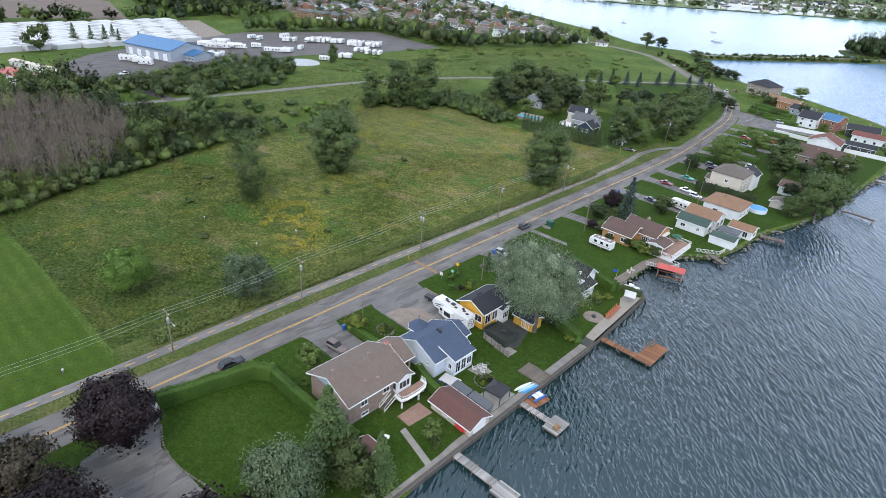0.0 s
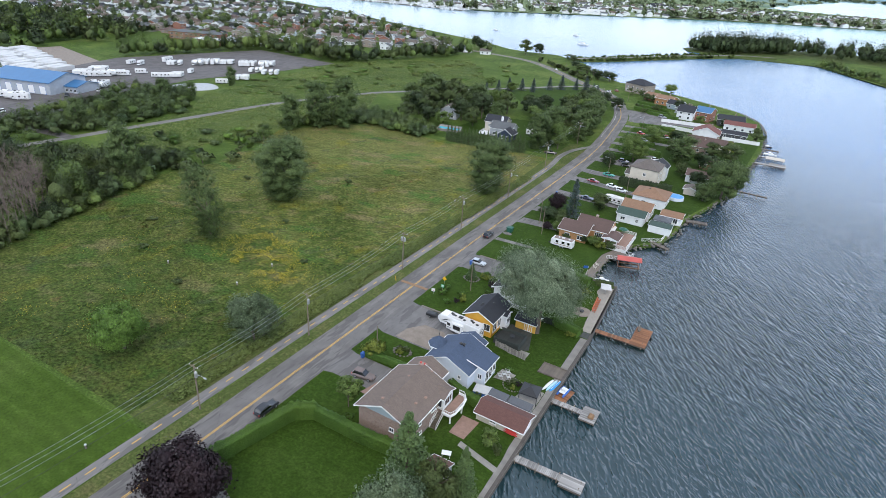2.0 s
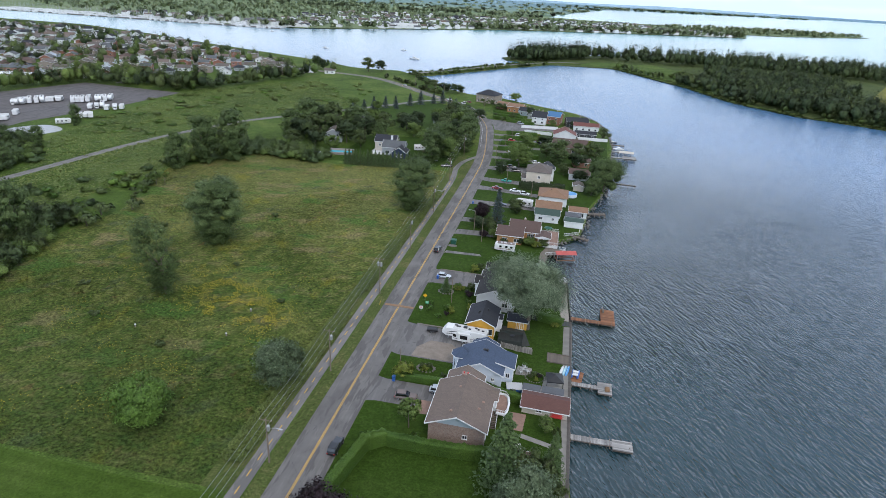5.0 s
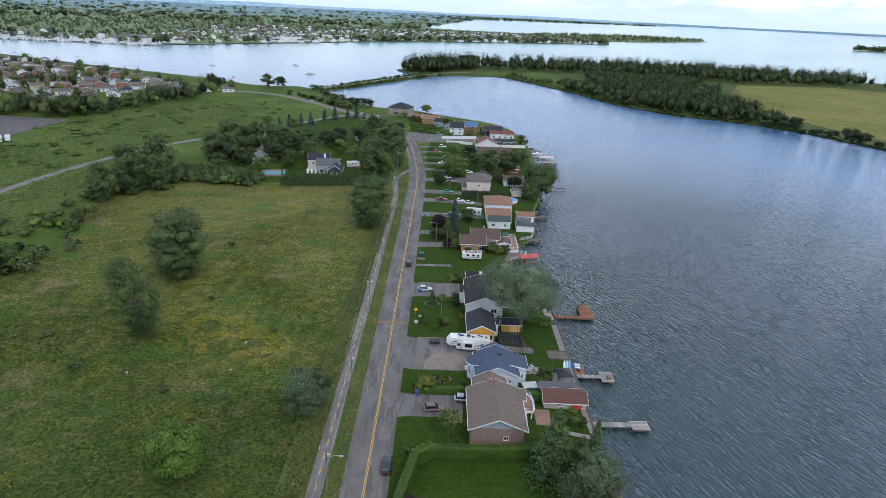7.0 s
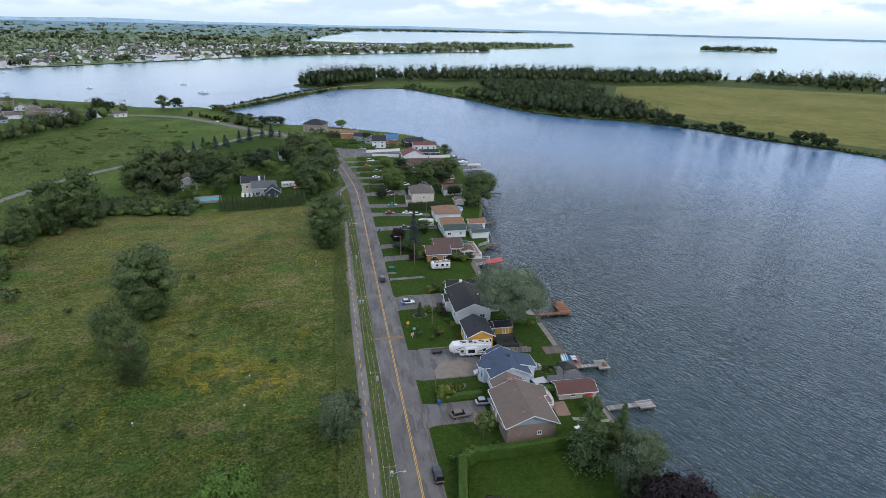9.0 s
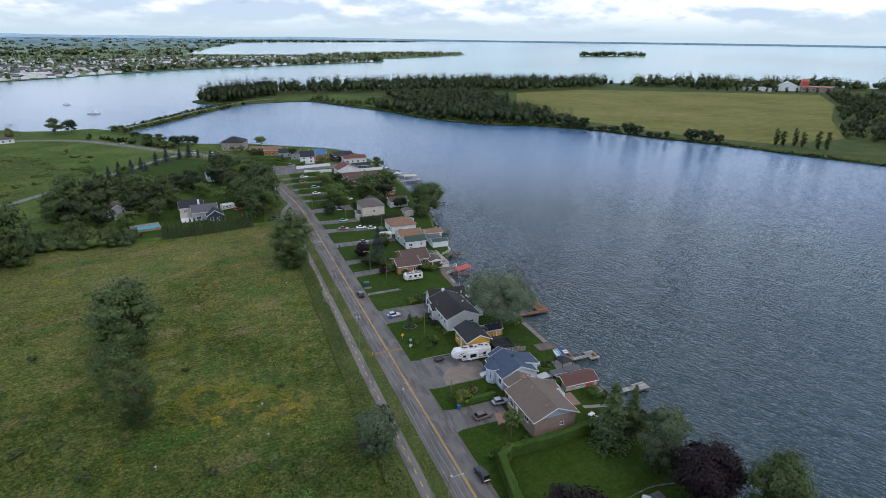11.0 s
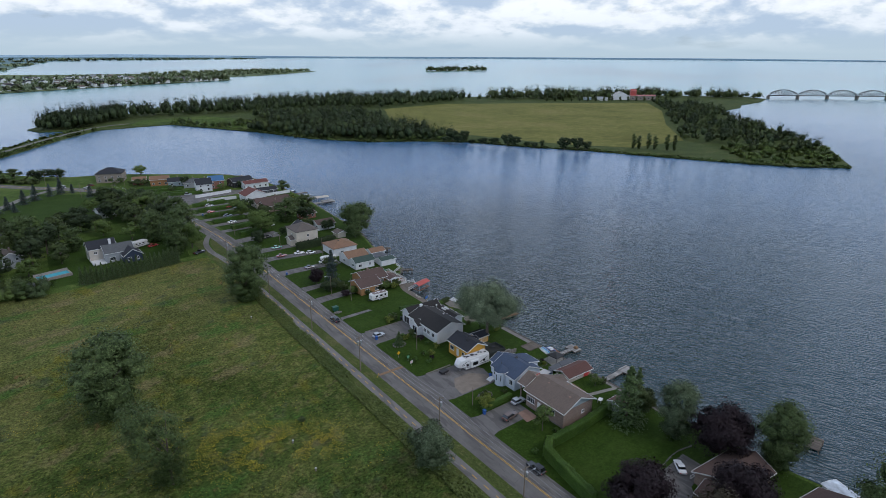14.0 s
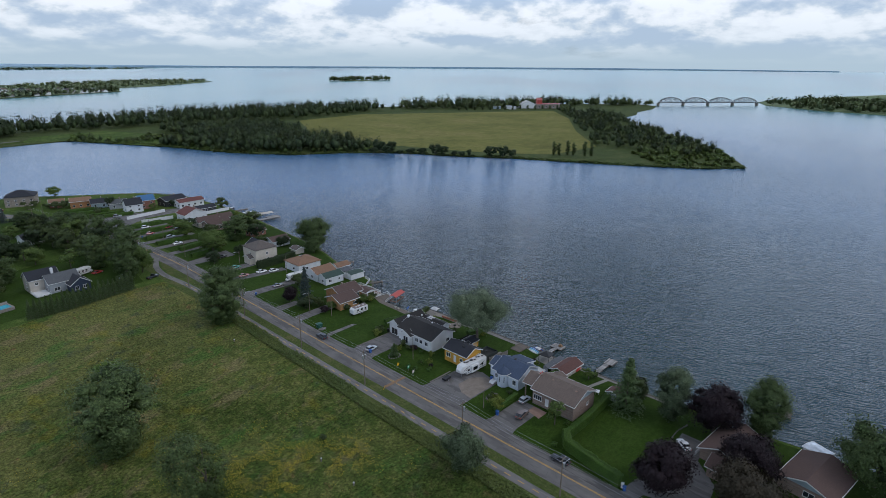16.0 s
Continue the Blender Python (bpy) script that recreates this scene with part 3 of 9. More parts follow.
def smooth_line(pts, step=4.0):
    """Points along a smooth curve through the given ones."""
    out = []
    p = [Vector((*q, 0)) for q in pts]
    for i in range(len(p) - 1):
        a, b, c, d = p[max(i - 1, 0)], p[i], p[i + 1], p[min(i + 2, len(p) - 1)]
        n = max(1, int((c - b).length / step))
        for k in range(n):
            s = k / n
            out.append(0.5 * ((2 * b) + (c - a) * s + (2 * a - 5 * b + 4 * c - d) * s * s + (3 * b - a - 3 * c + d) * s ** 3))
    out.append(p[-1])
    return [(q.x, q.y) for q in out]


def ribbon(pts, w0, w1, z, z2=None):
    """A strip along a line, from w0 to w1 metres to its right."""
    mb = Mesh()
    vs = []
    for i, (x, y) in enumerate(pts):
        a, b = pts[max(i - 1, 0)], pts[min(i + 1, len(pts) - 1)]
        d = Vector((b[0] - a[0], b[1] - a[1])).normalized()
        vs += [(x + d.y * w0, y - d.x * w0, z), (x + d.y * w1, y - d.x * w1, z if z2 is None else z2)]
    mb.add(vs, [(2 * i, 2 * i + 1, 2 * i + 3, 2 * i + 2) for i in range(len(pts) - 1)])
    return mb


def inside(x, y, poly):
    c = False
    for (x0, y0), (x1, y1) in zip(poly, poly[1:] + poly[:1]):
        if (y0 > y) != (y1 > y) and x < (x1 - x0) * (y - y0) / (y1 - y0) + x0:
            c = not c
    return c


def scatter(poly, n, rng, gap=0.0):
    xs, ys = [p[0] for p in poly], [p[1] for p in poly]
    out, tries = [], 0
    while len(out) < n and tries < n * 30:
        tries += 1
        x, y = rng.uniform(min(xs), max(xs)), rng.uniform(min(ys), max(ys))
        if inside(x, y, poly) and (not gap or all((x - a) ** 2 + (y - b) ** 2 > gap * gap for a, b in out[-400:])):
            out.append((x, y))
    return out


# ---- lake and land ----
WATER = -1.1
LIFT = 44.0


def lift(x, y):
    """How far the level rises towards the rim, where the sheet ends nearer than the true horizon."""
    return LIFT * max(0.0, (math.hypot(x, y) - 2900) / 1990) ** 1.5


mb = Mesh()
radii, N = [0.5, 400, 1200, 2200, 2900, 3200, 3500, 3900, 4300, 4600, 4890], 72
for r in radii:
    mb.v += [(r * math.cos(2 * math.pi * k / N), r * math.sin(2 * math.pi * k / N), WATER + lift(r, 0)) for k in range(N)]
mb.f = [(j * N + k, j * N + (k + 1) % N, (j + 1) * N + (k + 1) % N, (j + 1) * N + k) for j in range(len(radii) - 1) for k in range(N)] + [tuple(range(N))]
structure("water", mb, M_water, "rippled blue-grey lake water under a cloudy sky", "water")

MAINLAND = [(58, -420), (55, -200), (51, -110), (50, -75), (47, -50), (45.6, -25), (44.9, -9), (44.9, 34), (43.35, 62), (36.5, 63.5), (36.5, 78), (40.5, 92), (47, 98), (49.5, 112),
            (50.5, 126), (55, 142), (59, 160), (61.5, 190), (64, 220), (66, 245), (65, 278), (60, 318), (45, 344), (10, 368), (-16, 386), (-45, 394), (-72, 418),
            (-97, 470), (-137, 506), (-165, 500), (-190, 505), (-240, 540), (-320, 575), (-420, 620), (-560, 690), (-740, 760), (-1050, 760), (-2400, 700), (-2400, -420)]
structure("ground", sheet(MAINLAND, 0.0, 4.0), M_rough, "grassy mainland ground sloping to the lake", "ground")
PENINSULA = [(-45, 700), (-20, 690), (10, 682), (45, 690), (90, 697), (118, 640), (146, 590), (182, 480), (221, 427), (265, 402), (300, 369), (330, 307), (355, 268), (372, 229), (399, 168),
             (429, 114), (462, 82), (475, 88), (550, 131), (654, 226), (734, 318), (848, 400), (930, 415), (980, 440), (1080, 455), (1165, 485), (1190, 540), (1050, 700), (900, 790), (640, 880), (380, 925),
             (150, 900), (40, 850), (-30, 780), (-55, 730)]
structure("peninsula_ground", sheet(PENINSULA, -0.3, 4.0), M_shoregrass, "low grassy peninsula across the bay", "ground")
FIELD = [(332, 490), (300, 540), (345, 590), (415, 723), (557, 748), (880, 563), (760, 452), (602, 341), (490, 246), (405, 246), (366, 300), (335, 400)]
structure("hay_field", sheet(FIELD, -0.22), M_hay, "pale green mown hay field on the peninsula", "field")
structure("field_clearing", sheet([(45, 705), (70, 760), (150, 770), (185, 700), (195, 560), (175, 520), (130, 610), (95, 690)], -0.24), M_rough, "green clearing among the trees", "field")
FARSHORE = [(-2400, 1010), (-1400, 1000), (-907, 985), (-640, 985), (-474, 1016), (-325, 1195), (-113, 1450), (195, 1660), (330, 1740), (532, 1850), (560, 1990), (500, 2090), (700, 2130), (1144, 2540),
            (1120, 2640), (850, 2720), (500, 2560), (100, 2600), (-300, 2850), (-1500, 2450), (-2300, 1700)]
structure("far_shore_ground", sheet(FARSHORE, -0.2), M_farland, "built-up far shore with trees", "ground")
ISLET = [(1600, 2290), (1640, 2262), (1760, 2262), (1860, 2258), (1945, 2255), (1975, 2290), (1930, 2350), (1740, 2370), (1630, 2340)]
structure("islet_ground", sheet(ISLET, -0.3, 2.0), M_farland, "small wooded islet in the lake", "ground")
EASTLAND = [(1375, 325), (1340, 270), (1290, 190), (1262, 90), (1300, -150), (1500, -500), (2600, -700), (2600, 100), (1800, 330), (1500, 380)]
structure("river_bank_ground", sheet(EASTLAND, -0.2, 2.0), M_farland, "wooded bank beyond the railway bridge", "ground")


def rim_strip(name, r0, r1, a0, a1, tops, m, label):
    """A low band of land near the rim of the lake between two bearings (degrees from north, clockwise), uneven along its crest."""
    rg = random.Random(len(name) * 7 + int(a0))
    mb, n = Mesh(), 160
    for k in range(n + 1):
        f = k / n
        a = radians(a0 + (a1 - a0) * f)
        rise = tops(f) + rg.uniform(-0.04, 0.04) * tops(f)
        for r, z in ((r0, -3), (r0 + 2, 2.0), (r1, rise), (r1 + 6, -3)):
            mb.v.append((r * math.sin(a), r * math.cos(a), lift(r, 0) + z))
    mb.f = [(4 * k + j, 4 * k + j + 1, 4 * k + j + 5, 4 * k + j + 4) for k in range(n) for j in range(3)]
    structure(name, mb, m, label, "backdrop")


# coast and hills carry their haze as blue in the base colour
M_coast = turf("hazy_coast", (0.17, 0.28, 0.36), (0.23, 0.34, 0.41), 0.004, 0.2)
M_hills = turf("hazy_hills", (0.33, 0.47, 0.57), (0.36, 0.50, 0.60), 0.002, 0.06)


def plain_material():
    """Woods and fields, with the haze of distance painted into their colour."""
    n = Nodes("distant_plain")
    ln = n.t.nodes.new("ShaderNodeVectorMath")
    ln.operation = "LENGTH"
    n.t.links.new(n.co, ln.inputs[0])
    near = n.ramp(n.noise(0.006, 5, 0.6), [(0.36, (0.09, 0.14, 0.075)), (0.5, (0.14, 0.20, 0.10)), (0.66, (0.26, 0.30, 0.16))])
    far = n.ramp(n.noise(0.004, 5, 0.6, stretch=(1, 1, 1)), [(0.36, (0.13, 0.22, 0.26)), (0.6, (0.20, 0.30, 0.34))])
    # haze painted in: green turns to pale blue with distance from the origin
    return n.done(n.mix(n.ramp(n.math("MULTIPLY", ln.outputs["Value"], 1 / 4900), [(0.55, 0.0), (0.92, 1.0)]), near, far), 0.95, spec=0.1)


def plain_start(a):
    return 2350 if a < -3 else 2350 + (a + 3) * 330 if a < 3 else 4330 + (a - 3) * 18


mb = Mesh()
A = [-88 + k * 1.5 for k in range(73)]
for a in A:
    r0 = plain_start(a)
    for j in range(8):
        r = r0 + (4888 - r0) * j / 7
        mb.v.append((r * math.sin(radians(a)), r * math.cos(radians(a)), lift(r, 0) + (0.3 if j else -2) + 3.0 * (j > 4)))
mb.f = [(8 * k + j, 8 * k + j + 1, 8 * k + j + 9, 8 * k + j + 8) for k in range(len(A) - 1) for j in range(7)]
structure("far_plain", mb, plain_material(), "wide wooded plain tinted paler with distance, as by haze", "backdrop")
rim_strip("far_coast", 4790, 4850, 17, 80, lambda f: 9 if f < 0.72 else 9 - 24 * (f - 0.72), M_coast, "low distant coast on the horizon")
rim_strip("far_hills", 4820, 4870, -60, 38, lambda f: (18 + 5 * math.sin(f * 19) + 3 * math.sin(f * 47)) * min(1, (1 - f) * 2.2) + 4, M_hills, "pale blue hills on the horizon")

# causeway: a bank of stones and weeds with a lane on it
cw = smooth_line([(-112, 490), (-80, 545), (-48, 606), (-18, 655), (15, 700), (48, 715)], 8)
bank = Mesh()
rings = []
for i, (x, y) in enumerate(cw):
    a, b = cw[max(i - 1, 0)], cw[min(i + 1, len(cw) - 1)]
    d = Vector((b[0] - a[0], b[1] - a[1])).normalized()
    rings.append([(x + d.y * w, y - d.x * w, z) for w, z in ((-11, -2.5), (-6, 1.1), (6, 1.1), (11, -2.5))])
bank.loft(rings)
structure("causeway_bank", bank, M_shoregrass, "weedy stone causeway across the bay", "causeway")
structure("causeway_lane", ribbon(cw, -2.2, 2.2, 1.16), M_path, "narrow paved lane along the causeway", "road")

# ---- road, bicycle path, verges ----
ROAD_LINE = smooth_line([(0, -420), (0, -100), (0, 60), (0, 150), (-1, 190), (-5.5, 233), (-12, 275), (-27, 318), (-46, 346), (-69, 368), (-103, 406), (-137, 437), (-172, 450), (-260, 462), (-400, 470), (-700, 430)], 4)
structure("road", ribbon(ROAD_LINE, -4.1, 4.2, 0.03), M_road, "worn grey asphalt two-lane road with cracks", "road")
for off in (-0.14, 0.14):
    structure("centre_line", ribbon(ROAD_LINE, off - 0.06, off + 0.06, 0.036), M_yellow_line, "yellow painted centre line", "road marking")
edge_line = [p for p in ROAD_LINE if 212 < p[1] < 330]
structure("edge_line", ribbon(edge_line, -2.9, -2.78, 0.036), M_white_line, "white painted line round the bend", "road marking")
VERGE = [(-7.0, -420), (-7.0, 150), (-9.0, 168), (-7.6, 180), (-5.0, 187), (-4.1, 188), (-4.1, -420)]
structure("verge", sheet(VERGE, 0.02), M_verge, "grass verge between road and bicycle path", "grass")
structure("roadside_lawn", sheet([(-15.5, -36), (-14.5, 40), (-13, 130), (-14, 190), (-9.2, 195), (-9.2, -36)], 0.02), M_verge, "trimmed grass beside the bicycle path", "grass")
structure("mown_lawn", sheet([(-9.2, -420), (-9.2, -37), (-23, -37.5), (-60, -37), (-90, -41), (-110, -70), (-130, -420)], 0.024), M_mown, "striped freshly mown lawn", "grass")
BIKE_LINE = smooth_line([(-8.5, -420), (-8.5, -100), (-8.5, 60), (-8.5, 120), (-8.9, 150), (-10.7, 168), (-9.2, 181), (-6.4, 189), (-3.6, 194)], 5)
structure("bicycle_path", ribbon(BIKE_LINE, -1.25, 1.25, 0.034), M_path, "narrow grey asphalt bicycle path", "path")
dash = Mesh()
dash.box(-0.085, -0.85, 0, 0.085, 0.85, 0.004)
dash_me = dash.data("path_dash")
dash_me.materials.append(M_yellow_line)
y = -120.0
bike = thing("path_marking", 0, 0, 0, "dashed yellow line along the bicycle path", "road marking", kind="structure", z=0.036)
while y < 150:
    ob = new("dash", dash_me)
    ob.parent = bike
    ob.location = (-8.5 if y < 120 else -8.5 - (y - 120) * 0.016, y, 0)
    y += 3.85
MEADOW = [(-15, -36), (-14.5, 40), (-13, 130), (-14, 160), (-24, 160), (-70, 152), (-107, 156), (-130, 118), (-113, 67), (-117, 40), (-105, 4), (-91, -38), (-60, -36.5)]
structure("meadow", sheet(MEADOW, 0.028), M_meadow, "wild meadow with dry and flowering patches", "field")
LANE = smooth_line([(-190, -10), (-184, 30), (-179, 75), (-175.5, 105), (-172, 140), (-165, 175), (-150, 219), (-130, 250), (-112, 277), (-90, 308), (-72, 338), (-58, 352)], 6)
structure("field_lane", ribbon(LANE, -2.3, 2.3, 0.04), M_path, "paved lane curving through rough grass", "path")
structure("garden_grass", sheet([(-70, 345), (-40, 325), (-26, 300), (-20, 262), (-30, 240), (-62, 250), (-92, 292)], 0.03), M_lawn, "mown grass inside the bend of the road", "grass")
structure("yard_grass", sheet([(-72, 158), (-20, 166), (-16, 205), (-30, 225), (-70, 215)], 0.03), M_lawn, "house lawn behind the hedge", "grass")

# lakeside lots: lawns, drives, terraces
structure("lakeside_lawn", sheet([(4.25, -420), (4.25, 200), (1.5, 240), (8, 262), (64, 262), (61, 190), (58, 160), (54, 142), (49.5, 126), (48.5, 112), (46, 98), (39.5, 92), (35.5, 78), (35.5, 62.5), (42.6, 61), (43.8, 34), (43.8, -9),
                                  (44.5, -25), (46, -50), (49, -75), (54, -200), (57, -420)], 0.012), M_lawn, "trimmed green lakeside lawns", "grass")


def patch(name, poly, m, label, z=0.026, category="paving"):
    return structure(name, sheet(poly, z), m, label, category)


patch("driveway", [(4.2, -40.5), (4.2, -37), (8, -37.2), (14, -39.5), (27, -38.5), (34, -38), (34, -44), (26, -45), (20, -51), (14, -52), (9, -49), (6.5, -41)], M_drive, "grey asphalt driveway with hairline cracks")
patch("driveway", [(4.2, -7.8), (6, -7.3), (18, -7.2), (18, 0.3), (6.2, 0.3), (4.2, 0.8)], M_drive, "grey asphalt driveway beside the brick house")
patch("driveway", [(4.2, 10.4), (6, 9.8), (20.5, 9.8), (22, 17), (19, 23.3), (6, 24.0), (4.2, 24.5)], M_drive, "wide asphalt parking apron")
patch("gravel_patch", [(9, 10.2), (20, 10.2), (20.5, 14.5), (17, 17.5), (12, 17.6), (9.4, 14)], M_gravel, "tan gravel patch on the apron", 0.034)
patch("driveway", [(4.2, 47), (5.5, 47.5), (21, 48), (21, 57), (4.6, 56.5), (4.2, 58)], M_drive, "asphalt driveway with a pale kerb")
patch("boat_ramp_lane", [(4.2, 69), (4.6, 71.2), (15.5, 71.5), (16.5, 70), (4.5, 69.3)], M_path, "short paved strip on the lawn")
patch("driveway", [(4.2, 86), (4.6, 91), (19, 92), (19, 87.5), (7, 86.5)], M_drive, "asphalt driveway")
patch("driveway", [(4.2, 99), (4.5, 103.5), (13, 103.5), (13, 100)], M_drive, "asphalt driveway")
patch("driveway", [(4.0, 119), (4.2, 125), (30, 124.5), (30, 119.5), (8, 119.8)], M_drive, "asphalt driveway")
patch("driveway", [(4.0, 139), (4.0, 145), (30, 141), (30, 136.5), (9, 139.5)], M_drive, "asphalt driveway")
patch("driveway", [(3.8, 153), (3.8, 158), (24, 157), (24, 152), (8, 152)], M_drive, "asphalt driveway")
patch("driveway", [(3.5, 172), (3.4, 178), (24, 182), (24, 172)], M_drive, "asphalt driveway")
patch("parking_lot", [(-4.4, 262), (-7, 275), (-14, 294), (2, 293), (24, 288), (45, 283), (46, 274), (20, 272), (6, 261)], M_drive, "open paved forecourt by the bend")
for y0, x0, x1 in ((193, 3, 24), (206, 2, 22), (219, 0.5, 26), (233, -1, 30), (247, -2.5, 24)):
    patch("driveway", [(x0, y0), (x0 - 0.6, y0 + 4.6), (x1, y0 + 5.8), (x1, y0 + 1.2)], M_drive, "asphalt driveway between lawns")
patch("shore_walk", [(43.9, -30), (43.8, -9), (43.5, -6), (43.5, 15), (43.2, 19), (43.2, 33.6), (44.7, 33.6), (44.7, -9), (45.1, -30)], M_walk, "weathered grey plank walk along the lake", 0.04)
patch("terrace", [(38.8, 4.4), (43.4, 4.4), (43.4, 11.0), (39.6, 10.6)], M_patio, "grey stone terrace under a gazebo", 0.036)
patch("terrace", [(27.2, 24.5), (31.0, 20.4), (34.6, 21.6), (35.4, 22.2), (33.4, 29.0), (28.0, 29.6)], M_darkdeck, "dark grey deck behind the yellow house", 0.036)
patch("terrace", [(31.8, 18.9), (35.9, 18.6), (36.0, 21.4), (34.0, 21.4), (33.6, 20.4)], M_patio, "small pale patio below the raised deck", 0.034)
patch("terrace", [(33.0, 9.6), (36.4, 10.0), (36.6, 12.8), (33.4, 13.2)], M_patio, "small pale patio behind the blue house", 0.034)
patch("terrace", [(42.6, 36.4), (44.95, 36.4), (43.55, 60.6), (40.2, 60.4), (39.9, 56.6), (41.3, 53.6), (41.6, 47.0), (42.0, 41.0)], M_terrace, "pale beige lakeside terrace", 0.10)
patch("terrace_step", [(41.8, 33.9), (44.9, 33.9), (44.9, 36.3), (42.8, 36.3)], M_darkdeck, "dark timber step between walk and terrace", 0.06)
patch("terrace", [(33.2, -8.5), (36.2, -8.6), (36.6, -3.4), (33.2, -3.4)], M_paver, "red paver terrace", 0.036)
patch("path_stones", [(36, -9.2), (44, -11.2), (44, -12.4), (36, -10.4)], M_patio, "stone garden path", 0.044)
patch("terrace", [(14, -8.8), (17.8, -8.8), (17.8, -4.6), (15, -4.6)], M_paver, "red paver step beside the drive", 0.04)
patch("terrace", [(36.5, 63.5), (36.9, 78), (40.7, 91.5), (38.8, 92), (34.6, 79), (34.2, 64)], M_olddeck, "weathered shore decking", 0.03)

# sea wall along the near lots, and rip-rap further on
structure("sea_wall", Mesh().box(44.7, -31, -2.2, 45.25, 34, 0.10).prism([(44.7, 34), (45.25, 34), (43.7, 62.5), (43.15, 62.5)], -2.2, 0.10).box(36.4, 62.0, -2.2, 43.14, 62.5, 0.10), M_seawall, "dark stained timber and concrete sea wall", "wall")
structure("wall_rail", Mesh().tube((45.29, -31, 0.05), (45.29, 33.5, 0.05), 0.035), M_concrete, "pale pipe along the edge of the walk", "rail")
SHORE = smooth_line([(36.8, 63), (36.8, 78), (40.8, 92), (47.2, 98), (49.8, 112), (50.8, 126), (55.3, 142), (59.3, 160), (61.8, 190), (64.3, 220), (66.3, 245), (65.3, 278), (60.3, 318), (45, 344.5), (10, 368.5), (-16, 386.5), (-45, 394.5), (-72, 418.5)], 1.4)
rng = random.Random(5)
rock_mes = []
for k in range(5):
    bm = bmesh.new()
    bmesh.ops.create_icosphere(bm, subdivisions=1, radius=0.5)
    for v in bm.verts:
        v.co *= rng.uniform(0.7, 1.15)
        v.co.z *= 0.7
    me = bpy.data.meshes.new("boulder")
    bm.to_mesh(me)
    bm.free()
    me.materials.append(M_rock)
    rock_mes.append(me)
rock = tagged(new("shore_rocks", None), "piled grey boulders along the waterline", "rocks", kind="stuff")
rocks = Mesh()
for x, y in SHORE:
    for _ in range(3):
        me = rng.choice(rock_mes)
        s, dx, dy, a = rng.uniform(0.4, 1.2), rng.uniform(-1.2, 1.4), rng.uniform(-1, 1), rng.uniform(0, 6.3)
        ca, sa = math.cos(a) * s, math.sin(a) * s
        z = -0.15 - max(0, dx) * 0.7
        rocks.add([(x + dx + v.co.x * ca - v.co.y * sa, y + dy + v.co.x * sa + v.co.y * ca, z + v.co.z * s) for v in me.vertices], [tuple(p.vertices) for p in me.polygons])
part("boulders", rocks, M_rock, rock)

# ---- the vehicle yard and its surroundings, beyond the meadow ----
patch("yard_paving", [(-229, 45), (-222, 62), (-245, 118), (-252, 165), (-240, 232), (-238, 285), (-322, 290), (-350, 180), (-322, 100), (-300, 55), (-275, 30), (-240, 33)], M_lot, "dark asphalt vehicle yard", 0.05)
patch("yard_lane", [(-231, 46), (-205, 44), (-180, 48), (-180, 52), (-205, 52), (-228, 60)], M_lot, "asphalt lane into the yard", 0.06)
patch("pond", [(-233 + 12.5 * math.cos(k * 0.2618) + 1.2 * math.sin(k * 0.8), 152.5 + 12.5 * math.sin(k * 0.2618)) for k in range(24)], glass_material("pond_water", (0.22, 0.22, 0.215), 0.35), "small pale pond beside the yard", 0.06, "pond")
patch("bare_field", [(-470, -60), (-460, 60), (-440, 130), (-560, 160), (-700, 100), (-650, -80)], M_soil, "bare brown soil field", 0.05, "field")
patch("stack_yard", [(-315, -60), (-322, 40), (-330, 160), (-420, 180), (-440, 60), (-430, -60)], M_gravel, "gravel storage yard", 0.04)
patch("sports_field", [(-440, 180), (-455, 235), (-560, 260), (-560, 190)], M_lawn, "mown sports field", 0.05, "field")
patch("infield", [(-478, 196), (-474, 212), (-492, 218), (-498, 200)], M_gravel, "sandy infield", 0.07, "field")


# ---- plants ----
def quad_cloud(pts, nrm, size, rs, lean=0.42, comb=None):
    """Small bent leaf clumps at pts, roughly facing nrm; comb: the way the wind lays them."""
    n = len(pts)
    nr = nrm + rs.normal(0, lean, (n, 3))
    nr /= np.linalg.norm(nr, axis=1)[:, None] + 1e-9
    up = rs.normal(0, 1, (n, 3))
    s = np.cross(nr, up)
    s /= np.linalg.norm(s, axis=1)[:, None] + 1e-9
    t = np.cross(nr, s)
    if comb is not None:
        w = np.asarray(comb) + rs.normal(0, 0.65, (n, 3))
        t = w - nr * np.sum(w * nr, 1)[:, None]
        t /= np.linalg.norm(t, axis=1)[:, None] + 1e-9
        s = np.cross(t, nr) * 0.6
        t = t * 1.7
    sz = (size * rs.uniform(0.6, 1.3, n))[:, None]
    bend = nr * sz * rs.uniform(-0.3, 0.3, n)[:, None]
    v = np.stack([pts - s * sz + bend, pts - t * sz * 0.7, pts + s * sz + bend, pts + t * sz * 0.7], 1).reshape(-1, 3)
    return v, np.arange(4 * n).reshape(n, 4)


